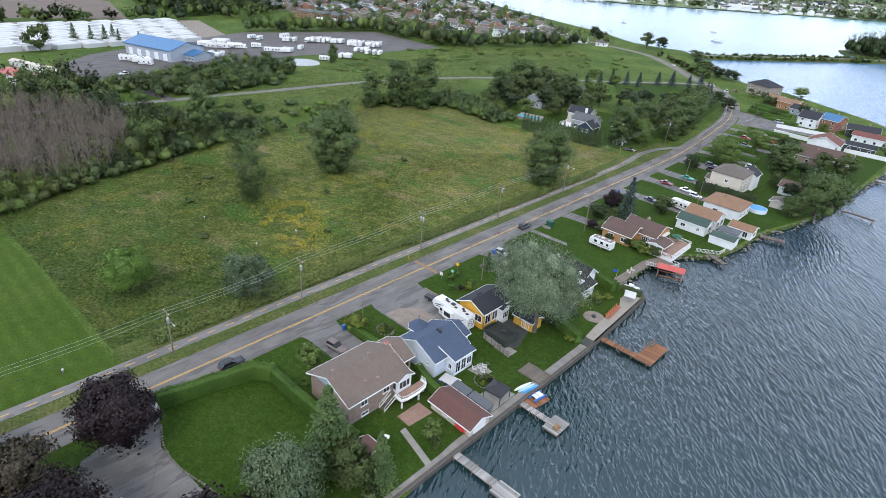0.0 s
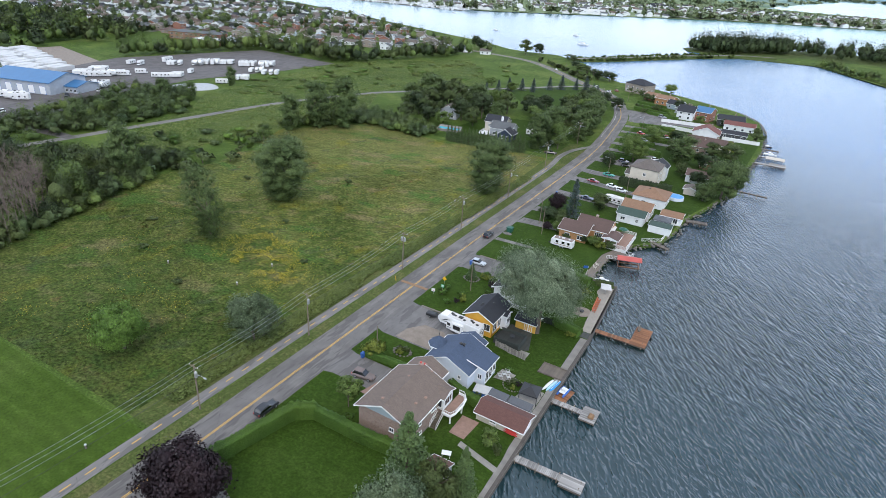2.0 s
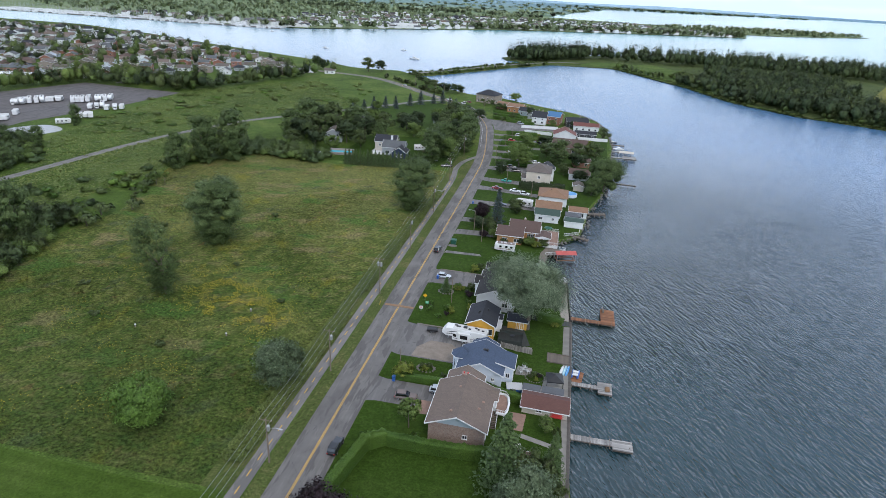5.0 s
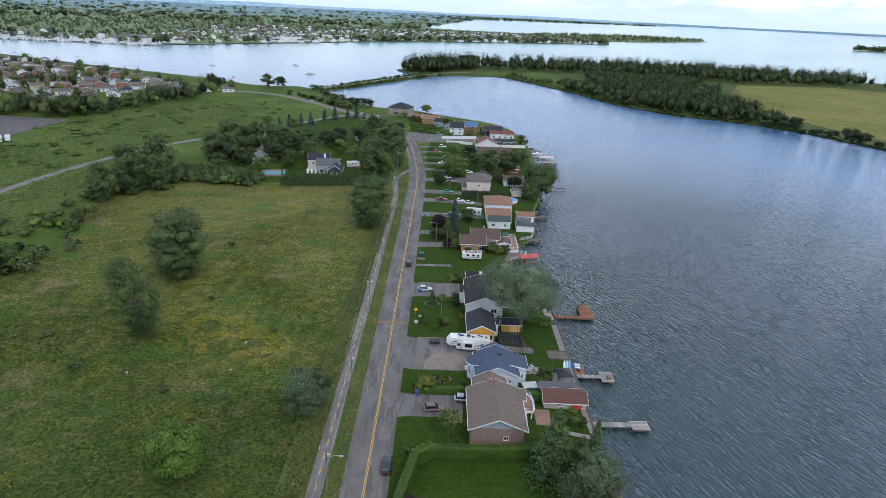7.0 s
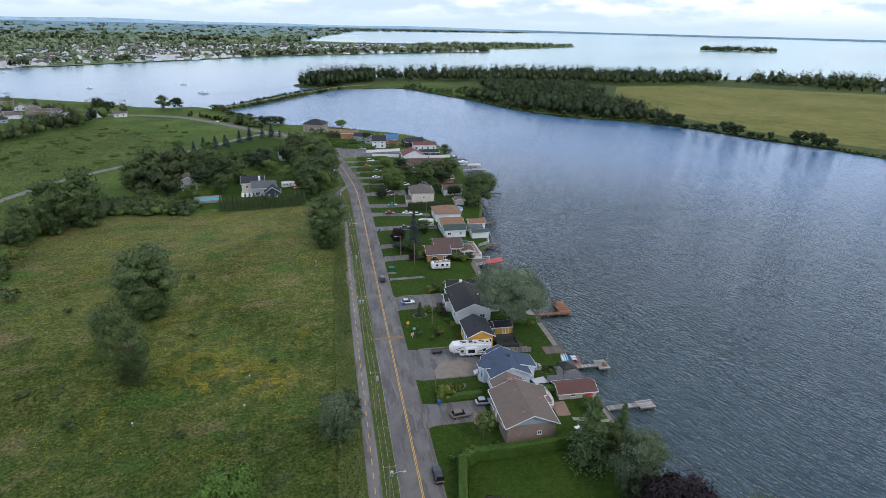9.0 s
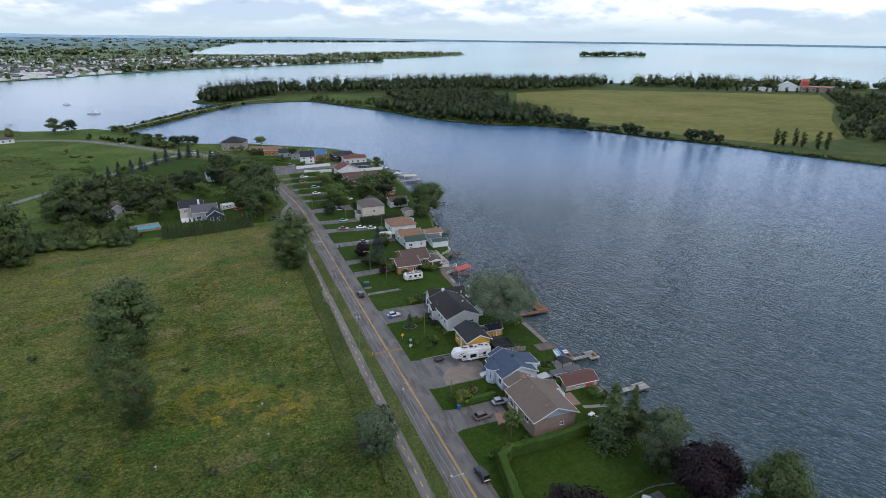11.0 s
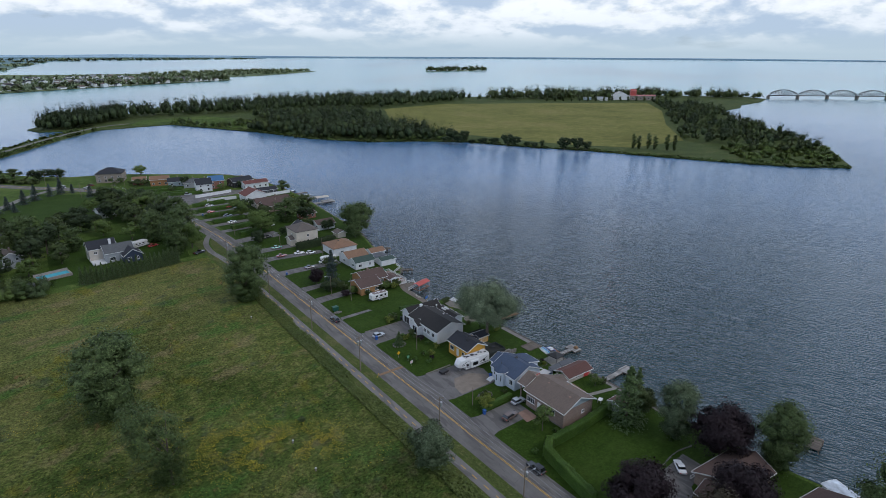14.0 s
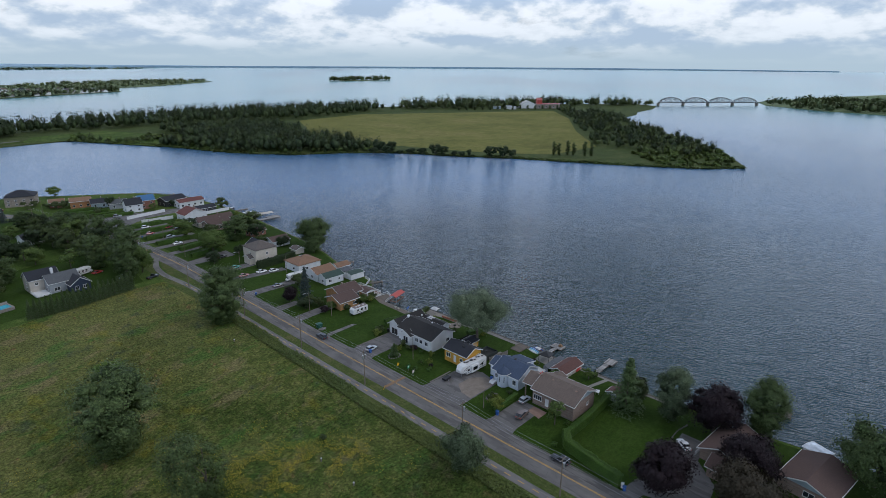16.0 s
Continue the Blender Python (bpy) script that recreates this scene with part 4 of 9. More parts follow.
def crown_cloud(h, r, z0, n, size, rs, lobes=34, shape="round", lobe=0.34, wind=0.0, comb=None, heart=0.0):
    """Leaf clumps gathered in lobes that fill an uneven crown from z0 to h."""
    cz, hz = (h + z0) / 2, (h - z0) / 2
    c = rs.normal(0, 1, (lobes, 3))
    c /= np.linalg.norm(c, axis=1)[:, None]
    c *= (rs.uniform(0.06, 1.0, lobes) ** 0.5 * 0.82)[:, None]
    if shape == "cone":
        f = rs.uniform(0, 1, lobes) ** 0.7
        ang = rs.uniform(0, 6.283, lobes)
        rad = (1 - f) * rs.uniform(0.45, 0.85, lobes)
        c = np.stack([rad * np.cos(ang), rad * np.sin(ang), f * 2 - 1], 1)
    if shape == "vase":
        f = (np.arange(lobes) + rs.uniform(0, 1, lobes)) / lobes * 0.9 + 0.02
        ang = rs.uniform(0, 6.283, lobes)
        rad = (0.34 + 0.66 * np.sin(np.pi * (0.06 + 0.8 * f ** 1.5))) * (1 - 0.5 * f ** 4) * 0.78 * rs.uniform(0.0, 1.0, lobes) ** 0.6
        c = np.stack([rad * np.cos(ang), rad * np.sin(ang), f * 2 - 1], 1)
    cen = np.stack([c[:, 0] * r, c[:, 1] * r, cz + c[:, 2] * hz], 1)
    lr = lobe * r * (rs.uniform(0.75, 1.2, lobes) if shape == "vase" else rs.uniform(0.45, 1.4, lobes))
    if shape == "cone":
        lr *= 0.45 + 0.75 * (1 - (cen[:, 2] - z0) / (h - z0))
    k = rs.integers(0, lobes, n)
    d = rs.normal(0, 1, (n, 3))
    d /= np.linalg.norm(d, axis=1)[:, None]
    if n > 60:
        d += 0.95 * c[k] / (np.linalg.norm(c[k], axis=1)[:, None] + 1e-6)
        d /= np.linalg.norm(d, axis=1)[:, None]
    d[:, 2] = np.where(d[:, 2] < -0.35, -d[:, 2] * 0.4, d[:, 2])
    p = cen[k] + d * (lr[k] * rs.uniform(0.5, 1.2, n))[:, None] * np.array([1, 1, 0.85])
    p[:, 2] = np.maximum(p[:, 2], z0 * 0.6 + 0.05)
    if wind:
        p[:, 0] += wind * ((p[:, 2] - z0) / (h - z0)) ** 2 * r
    out = d + 0.5 * (p - np.array([0, 0, cz])) / max(r, 0.1)
    out /= np.linalg.norm(out, axis=1)[:, None]
    v, q = quad_cloud(p, out, size, rs, comb=comb)
    # leaves are shaded between their own lie and the round of the lobe
    f = v.reshape(-1, 4, 3)
    own = np.cross(f[:, 1] - f[:, 0], f[:, 2] - f[:, 0])
    own /= np.linalg.norm(own, axis=1)[:, None] + 1e-9
    sh = own * 0.45 + out * 0.75
    sh = np.repeat(sh / np.linalg.norm(sh, axis=1)[:, None], 4, 0)
    if not heart:
        return v, q, sh
    # a dense, uneven heart in every lobe, seen only as the dark of the gaps
    nu, nv = 5, 3
    phi, the = np.repeat(np.linspace(0.05, 3.09, nv + 1), nu), np.tile(np.arange(nu) * 6.283 / nu, nv + 1)
    ball = np.stack([np.sin(phi) * np.cos(the), np.sin(phi) * np.sin(the), np.cos(phi)], 1)
    hq = np.array([(j * nu + i, (j + 1) * nu + i, (j + 1) * nu + (i + 1) % nu, j * nu + (i + 1) % nu) for j in range(nv) for i in range(nu)])
    vv, qq, nn, k = [v], [q], [sh], len(v)
    for c0, r0 in zip(cen, lr * heart):
        b = c0 + ball * r0 * rs.uniform(0.7, 1.1, len(ball))[:, None]
        if wind:
            b[:, 0] += wind * np.clip((b[:, 2] - z0) / (h - z0), 0, 1) ** 2 * r
        b[:, 2] = np.maximum(b[:, 2], 0.05)
        vv.append(b), qq.append(hq + k), nn.append(ball)
        k += len(b)
    return np.concatenate(vv), np.concatenate(qq), np.concatenate(nn)


def needle_cloud(h, r, n, size, rs, layers=16):
    """Whorls of drooping boughs round a spire."""
    f = rs.integers(0, layers, n) / layers + rs.uniform(0, 0.04, n)
    ang = (rs.integers(0, 9, n) + rs.normal(0, 0.16, n)) * 6.283 / 9 + f * 17
    rad = r * (1.02 - f) ** 0.85 * rs.uniform(0.15, 1.0, n) ** 0.6 * (0.85 + 0.3 * np.sin(f * 40 + ang * 2))
    p = np.stack([rad * np.cos(ang), rad * np.sin(ang), 0.4 + f * (h - 0.4) - rad * 0.28], 1)
    p[:, 2] = np.maximum(p[:, 2], 0.08)
    d = np.stack([np.cos(ang) * 0.5, np.sin(ang) * 0.5, np.full(n, 0.9)], 1)
    return quad_cloud(p, d, size, rs, 0.45)


def trunk_mesh(h, r, z0, spread, rs, limbs=6):
    mb = Mesh()
    top = z0 + (h - z0) * 0.55
    bend = rs.normal(0, 0.04 * h, 2)
    a, b, c = (0, 0, -0.1), (bend[0] * 0.4, bend[1] * 0.4, top * 0.5), (bend[0], bend[1], top)
    mb.tube(a, b, r, r * 0.75, 8)
    mb.tube(b, c, r * 0.75, r * 0.4, 8)
    for k in range(limbs):
        t = rs.uniform(0.35, 1.0)
        ang = k * 6.283 / limbs + rs.normal(0, 0.3)
        s = (bend[0] * t, bend[1] * t, top * t)
        e = (s[0] + math.cos(ang) * spread * 0.62, s[1] + math.sin(ang) * spread * 0.62, s[2] + (h - z0) * rs.uniform(0.15, 0.35))
        mb.tube(s, e, r * 0.36, r * 0.12, 6)
    return mb


KINDS = {
    # leaf, height, radius, crown base, clumps, size of clump, lobes, shape, wind
    "maple": (L_mid, 12, 5.0, 0.8, 10500, 0.19, 70, "round", 0.0),
    "broad": (L_green, 12, 5.0, 0.8, 7000, 0.27, 54, "round", 0.0),
    "dark": (L_dark, 12, 5.0, 0.7, 6500, 0.28, 52, "round", 0.0),
    "silver": (L_silver, 20, 10.5, 5.4, 50000, 0.155, 130, "round", -0.26),
    "silver_small": (L_pale, 11, 4.4, 0.4, 11000, 0.18, 70, "round", 0.0),
    "purple": (L_purple, 12.5, 6.0, 1.0, 15000, 0.22, 90, "round", 0.0),
    "bronze": (L_bronze, 12.5, 6.6, 1.2, 14000, 0.24, 85, "round", 0.0),
    "willow": (L_willow, 20, 6.6, 0.2, 13000, 0.20, 130, "vase", 0.12),
    "weeping": (L_willow, 15, 8.0, 0.5, 9000, 0.26, 90, "round", 0.0),
    "pale": (L_pale, 16, 6.0, 0.8, 14000, 0.19, 80, "vase", 0.0),
}
KINDS.update({
    "sumac": (L_fresh, 10, 5.4, 0.2, 11000, 0.18, 70, "round", 0.0),
    "poplar": (L_green, 14, 1.6, 0.4, 3000, 0.26, 40, "vase", 0.0),
    "thin": (L_willow, 19, 6.2, 0.1, 14000, 0.16, 120, "vase", -0.75),
    "upright": (L_mid, 17, 5.6, 1.0, 8500, 0.24, 80, "cone", 0.0),
    "lime": (L_lime, 4.2, 2.4, 0.5, 1500, 0.17, 24, "round", 0.0),
    "sapling": (L_mid, 7, 2.3, 1.2, 1700, 0.20, 24, "round", 0.0),
    "bush": (L_green, 3.0, 2.0, 0.0, 900, 0.20, 16, "round", 0.0),
    "ball": (L_thuja, 1.5, 0.9, 0.0, 500, 0.12, 14, "round", 0.0),
    "red_bush": (L_purple, 1.9, 1.2, 0.0, 500, 0.15, 14, "round", 0.0),
    "gold_bush": (L_lime, 1.6, 1.3, 0.0, 500, 0.15, 14, "round", 0.0),
})
PROTO = {}
COMBED = {"silver": (-0.5, 0.5, 0.8), "pale": (-0.4, 0.4, 0.9), "willow": (-0.5, 0.4, 0.8), "thin": (-0.6, 0.4, 0.7), "weeping": (0.1, 0.1, -1.0)}


def tree(kind, x, y, h=None, r=None, label="", z=0.0, name="tree", category="tree", variant=None, group=""):
    """A tree of a kind at (x, y); alike trees share their meshes."""
    leaf, h0, r0, z0, n, size, lobes, shape, wind = KINDS[kind]
    h, r = h or h0, r or r0
    variant = int(abs(x * 7 + y * 3)) % 3 if variant is None else variant
    near = -95 < x < 62 and y < (130 if x < 0 else 185)
    key = (kind, variant, near)
    if not near:
        n, size, lobes = int(n * 0.28), min(size * 1.6, 0.42), int(lobes * 0.6)
    if key not in PROTO:
        rs = np.random.default_rng(hash_of(kind) + variant)
        v, q, sh = crown_cloud(h0, r0, z0, n, size, rs, lobes, shape, 0.85 if kind == "poplar" else {"round": 0.31 if kind == "silver" else 0.36, "vase": 0.30 if kind == "thin" else 0.37, "cone": 0.44}[shape], wind, COMBED.get(kind), 0.26 if kind == "thin" else 0.5)
        PROTO[key] = (soft_mesh("crown", v, q, leaf, sh), trunk_mesh(h0, max(0.07, r0 * 0.055), z0, r0, rs).data("trunk"))
        PROTO[key][1].materials.append(M_trunk)
    if label and len(label.split()) < 4:
        label += " in the garden"
    ob = thing(name, x, y, (x * 37 + y * 11) % 40 - 20, label or f"leafy {kind} tree", category, group, z)
    c, t = new("crown", PROTO[key][0]), new("trunk", PROTO[key][1])
    c.parent = t.parent = ob
    ob.scale = (r / r0, r / r0, h / h0)
    return ob


def hash_of(s):
    return sum(ord(ch) * (k + 3) for k, ch in enumerate(s))


def conifer(x, y, h, r, leaf=None, label="dark green spruce tree", variant=None, name="spruce_tree", group=""):
    leaf = leaf or L_spruce
    variant = int(abs(x * 5 + y)) % 2 if variant is None else variant
    key = (leaf.name, variant)
    if key not in PROTO:
        rs = np.random.default_rng(hash_of(leaf.name) + variant)
        v, q = needle_cloud(14.0, 3.6, 4600 if leaf is L_spruce else 1500, 0.2 if leaf is L_spruce else 0.34, rs)
        t = Mesh().cone(0, 0, -0.1, 12.5, 0.24, 0.03, 8).data("trunk")
        t.materials.append(M_trunk)
        PROTO[key] = (soft_mesh("crown", v, q, leaf), t)
    ob = thing(name, x, y, (x * 17) % 90, label, "tree", group)
    for nm, me in zip(("crown", "trunk"), PROTO[key]):
        c = new(nm, me)
        c.parent = ob
    ob.scale = (r / 3.6, r / 3.6, h / 14.0)
    return ob


def hedge(pts, w, h, label, leaf=None, dens=34, lumpy=0.25, name="hedge", size=0.2):
    """A clipped or free-growing hedge along a line, thick with leaf clumps over a dark core."""
    rs = np.random.default_rng(int(abs(pts[0][0] * 31 + pts[0][1] * 17)) + 1)
    ob = thing(name, pts[0][0], pts[0][1], 0, label, "hedge")
    vv, qq, nn, k = [], [], [], 0
    for (ax, ay), (bx, by) in zip(pts, pts[1:]):
        L = math.hypot(bx - ax, by - ay)
        dx, dy = (bx - ax) / L, (by - ay) / L
        n = int(L * (w + 2 * h) * dens * 0.6)
        s = rs.uniform(-0.3, L + 0.3, n)
        each = rs.uniform(-0.5, 0.5, 400)
        at = s / 1.05 + 0.3 * np.sin(s * 1.3) + 3
        lump = 1 + lumpy * (0.16 * np.cos(6.283 * at) + 0.4 * each[np.clip(np.round(at), 0, 399).astype(int)]) + rs.normal(0, 0.03, n)
        ang = rs.uniform(0, math.pi, n)
        cu, su = np.cos(ang), np.sin(ang)
        u = np.sign(cu) * np.abs(cu) ** 0.45 * w / 2 * lump
        zz = np.maximum(0.04, su ** 0.45 * h * (1 + (lump - 1) * 0.6))
        p = np.stack([ax - pts[0][0] + dx * s - dy * u, ay - pts[0][1] + dy * s + dx * u, zz], 1)
        flat = np.clip((su - 0.75) / 0.25, 0, 1)
        nr = np.stack([-dy * np.sign(cu) * (1 - flat), dx * np.sign(cu) * (1 - flat), 0.1 + flat], 1)
        v, q = quad_cloud(p, nr, size, rs, 0.25)
        nr = nr / np.linalg.norm(nr, axis=1)[:, None] + rs.normal(0, 0.25, nr.shape)
        vv.append(v), qq.append(q + k), nn.append(np.repeat(nr / np.linalg.norm(nr, axis=1)[:, None], 4, 0))
        k += len(v)
    part("foliage", soft_mesh("foliage", np.concatenate(vv), np.concatenate(qq), leaf or L_thuja, np.concatenate(nn)), None, ob)
    core = Mesh()
    for (ax, ay), (bx, by) in zip(pts, pts[1:]):
        L = math.hypot(bx - ax, by - ay)
        nx, ny = -(by - ay) / L * w * 0.40, (bx - ax) / L * w * 0.40
        core.prism([(ax + nx - pts[0][0], ay + ny - pts[0][1]), (ax - nx - pts[0][0], ay - ny - pts[0][1]), (bx - nx - pts[0][0], by - ny - pts[0][1]), (bx + nx - pts[0][0], by + ny - pts[0][1])], 0.0, h * 0.90)
    part("hedge_core", core, leaf or L_thuja, ob)
    return ob


def woods(name, spots, heights, radii, leaf, per, size, label, seed, z=0.0, kinds=5, base=0.02, shape="round", lobes=22):
    """Many trees as one growth: crowns of leaf clumps, each tree of its own size."""
    rs = np.random.default_rng(seed)
    protos = [crown_cloud(1.0, 1.0, base, per, 1.0, rs, lobes, shape, 0.46) for _ in range(kinds)]
    nu, nv = (8, 4) if size < 2 else (6, 3)
    ring = [(i, j) for j in range(nv) for i in range(nu)]
    shell_q = np.array([(j * nu + i, (j + 1) * nu + i, (j + 1) * nu + (i + 1) % nu, j * nu + (i + 1) % nu) for i, j in ring])
    phi = np.repeat(np.linspace(0.18, math.pi * 0.9, nv + 1), nu)
    theta = np.tile(np.arange(nu) * 6.283 / nu, nv + 1)
    vv, qq, nn, mi, k = [], [], [], [], 0
    ball = np.stack([np.sin(phi) * np.cos(theta), np.sin(phi) * np.sin(theta), np.cos(phi)], 1)
    leaf = leaf if isinstance(leaf, tuple) else (leaf,)
    for i, (x, y) in enumerate(spots):
        v, q, sh = protos[i % kinds]
        mi.append(np.full(len(q), rs.integers(0, len(leaf)), np.int32))
        h, r = rs.uniform(*heights), rs.uniform(*radii)
        cen = v.reshape(-1, 4, 3).mean(1, keepdims=True)
        a = rs.uniform(0, 6.283)
        ca, sa = math.cos(a), math.sin(a)
        rel = (v.reshape(-1, 4, 3) - cen) * size
        c = np.concatenate([(cen[..., :1] * ca - cen[..., 1:2] * sa) * r, (cen[..., :1] * sa + cen[..., 1:2] * ca) * r, cen[..., 2:] * h], 2)
        p = (c + rel).reshape(-1, 3) + np.array([x, y, z])
        vv.append(p), qq.append(q + k), nn.append(np.stack([sh[:, 0] * ca - sh[:, 1] * sa, sh[:, 0] * sa + sh[:, 1] * ca, sh[:, 2]], 1))
        k += len(p)
        if size < 3.2:
            # the dense heart of the crown, uneven and hidden by the outer leaves
            g = rs.uniform(0.5, 0.84, len(phi)) * (1.0 if h < 6 else 0.9)
            vv.append(np.stack([x + r * g * np.sin(phi) * np.cos(theta + a), y + r * g * np.sin(phi) * np.sin(theta + a), z + h * (0.48 + 0.47 * g * np.cos(phi))], 1))
            nn.append(np.stack([ball[:, 0] * ca - ball[:, 1] * sa, ball[:, 0] * sa + ball[:, 1] * ca, ball[:, 2]], 1))
            qq.append(shell_q + k), mi.append(np.full(len(shell_q), mi[-1][0], np.int32))
            k += len(phi)
    me = soft_mesh(name, np.concatenate(vv), np.concatenate(qq), leaf[0], np.concatenate(nn))
    for m in leaf[1:]:
        me.materials.append(m)
    me.polygons.foreach_set("material_index", np.concatenate(mi))
    ob = part(name, me, None)
    return tagged(ob, label, "woods" if "bush" not in name else "bushes", kind="stuff")


# ---- houses ----
def gable_roof(x0, y0, x1, y1, z, rise, axis, over=0.45, thick=0.16):
    """Two sloping slabs that meet in a ridge along the axis."""
    mb = Mesh()
    a0, a1, b0, b1 = (x0, x1, y0, y1) if axis == "x" else (y0, y1, x0, x1)
    mid, half = (b0 + b1) / 2, (b1 - b0) / 2
    drop = rise / half * over
    out = [(b0 - over, z - drop), (mid, z + rise), (b1 + over, z - drop), (b1 + over, z - drop + thick), (mid, z + rise + thick), (b0 - over, z - drop + thick)]
    mb.extrude(out, a0 - over, a1 + over, axis)
    return mb


def gable_trim(x0, y0, x1, y1, z, rise, axis, over=0.45, thick=0.16):
    """Barge boards and eaves boards round a gable roof."""
    mb = Mesh()
    a0, a1, b0, b1 = (x0, x1, y0, y1) if axis == "x" else (y0, y1, x0, x1)
    mid, half = (b0 + b1) / 2, (b1 - b0) / 2
    drop = rise / half * over
    w = 0.2
    out = [(b0 - over - 0.02, z - drop - 0.06), (mid, z + rise - 0.06), (b1 + over + 0.02, z - drop - 0.06), (b1 + over + 0.02, z - drop + thick + 0.02), (mid, z + rise + thick + 0.03), (b0 - over - 0.02, z - drop + thick + 0.02)]
    mb.extrude(out, a0 - over - 0.05, a0 - over - 0.003, axis)
    mb.extrude(out, a1 + over + 0.003, a1 + over + 0.05, axis)
    for b, s in ((b0 - over, -1), (b1 + over, 1)):
        e = [(b + s * 0.004, z - drop - 0.05), (b + s * 0.11, z - drop - 0.05), (b + s * 0.11, z - drop + thick * 0.8), (b + s * 0.004, z - drop + thick * 0.8)]
        mb.extrude(e, a0 - over, a1 + over, axis)
    return mb


def hip_roof(x0, y0, x1, y1, z, rise, over=0.45, thick=0.16):
    X0, Y0, X1, Y1 = x0 - over, y0 - over, x1 + over, y1 + over
    w, d = X1 - X0, Y1 - Y0
    k = min(w, d) / 2
    if w >= d:
        r0, r1 = (X0 + k, (Y0 + Y1) / 2), (X1 - k, (Y0 + Y1) / 2)
    else:
        r0, r1 = ((X0 + X1) / 2, Y0 + k), ((X0 + X1) / 2, Y1 - k)
    mb = Mesh()
    zb, zt = z - 0.05, z - 0.05 + thick
    v = [(X0, Y0, zb), (X1, Y0, zb), (X1, Y1, zb), (X0, Y1, zb), (X0, Y0, zt), (X1, Y0, zt), (X1, Y1, zt), (X0, Y1, zt), (*r0, z + rise), (*r1, z + rise)]
    f = [(3, 2, 1, 0), (0, 1, 5, 4), (1, 2, 6, 5), (2, 3, 7, 6), (3, 0, 4, 7)]
    f += [(4, 5, 9, 8), (5, 6, 9), (6, 7, 8, 9), (7, 4, 8)] if w >= d else [(4, 5, 8), (5, 6, 9, 8), (6, 7, 9), (7, 4, 8, 9)]
    return mb.add(v, f)


def wall_block(x0, y0, x1, y1, h, rise, axis, z0=0.0):
    mb = Mesh()
    if rise <= 0:
        return mb.box(x0, y0, z0, x1, y1, h)
    if axis == "x":
        return mb.extrude([(y0, z0), (y1, z0), (y1, h), ((y0 + y1) / 2, h + rise - 0.02), (y0, h)], x0, x1, "x")
    return mb.extrude([(x0, z0), (x1, z0), (x1, h), ((x0 + x1) / 2, h + rise - 0.02), (x0, h)], y0, y1, "y")


def opening(parent, box, side, u, z, w, h, name="window", frame=None, pane=None, bars=1):
    """A window or door on one side ('s', 'n', 'e', 'w') of a box of walls, u metres along it: a frame with a sill, panes set into it."""
    x0, y0, x1, y1 = box
    fr, pn = Mesh(), Mesh()

    def put(mb, a, b, c, d, n0, n1):
        if side == "s":
            mb.box(x0 + a, y0 - n1, c, x0 + b, y0 - n0, d)
        elif side == "n":
            mb.box(x0 + a, y1 + n0, c, x0 + b, y1 + n1, d)
        elif side == "w":
            mb.box(x0 - n1, y0 + a, c, x0 - n0, y0 + b, d)
        else:
            mb.box(x1 + n0, y0 + a, c, x1 + n1, y0 + b, d)

    t = 0.1

    def spot(a, c, n):
        return {"s": (x0 + a, y0 - n, c), "n": (x0 + a, y1 + n, c), "w": (x0 - n, y0 + a, c), "e": (x1 + n, y0 + a, c)}[side]

    lo, hi = u - w / 2, u + w / 2
    loops = [[(lo, z), (hi, z), (hi, z + h), (lo, z + h)], [(lo + t, z + t), (hi - t, z + t), (hi - t, z + h - t), (lo + t, z + h - t)]]
    fr.add([spot(a, c, n) for n in (-0.05, 0.07) for lp in loops for a, c in lp],
           [f for k in range(4) for j in [(k + 1) % 4] for f in ((k, j, 4 + j, 4 + k), (8 + k, 12 + k, 12 + j, 8 + j), (k, 8 + k, 8 + j, j), (4 + k, 4 + j, 12 + j, 12 + k))])
    win = part(name, fr, frame or M_trim, parent)
    for k in range(bars):
        c = lo + w * (k + 1) / (bars + 1)
        ml = Mesh()
        put(ml, c - 0.04, c + 0.04, z + t, z + h - t, -0.05, 0.06)
        part("mullion", ml, frame or M_trim, win)
    if name == "window" and bars:
        s = Mesh()
        put(s, lo - 0.08, hi + 0.08, z - 0.08, z - 0.002, -0.02, 0.13)
        part("sill", s, M_trim, win)
    put(pn, lo + t, hi - t, z + t, z + h - t, -0.03, 0.03)
    part("pane" if name == "window" else "panel", pn, pane or M_glass, win)
    return win


def block(parent, x0, y0, x1, y1, h, rise, axis, wall, roof, trim=None, hip=False, over=0.45, z0=0.0, gable=None):
    """Walls and roof of one wing of a house, in the house's own metres."""
    part("wall", wall_block(x0, y0, x1, y1, h, 0 if hip else rise, axis, z0), wall, parent)
    if hip:
        part("roof", hip_roof(x0, y0, x1, y1, h, rise, over), roof, parent)
    else:
        part("roof", gable_roof(x0, y0, x1, y1, h, rise, axis, over), roof, parent)
        part("fascia", gable_trim(x0, y0, x1, y1, h, rise, axis, over), trim or M_trim, parent)
        if gable:
            lo, hi, ends = (x0, x1, (y0, y1)) if axis == "y" else (y0, y1, (x0, x1))
            for c, sg in zip(ends, (-1, 1)):
                g = Mesh().extrude([(lo + 0.05, h), (hi - 0.05, h), ((lo + hi) / 2, h + rise - 0.1)], c + sg * 0.004, c + sg * 0.03, axis)
                part("gable", g, gable, parent)
    return (x0, y0, x1, y1)


def vents(parent, spots, m=None, size=0.35):
    for x, y, z in spots:
        part("roof_vent", Mesh().cone(x, y, z - 0.3, z + size * 0.7, size * 0.5, size * 0.5, 8).cone(x, y, z + size * 0.7, z + size, size * 0.8, size * 0.35, 8), m or M_black, parent)


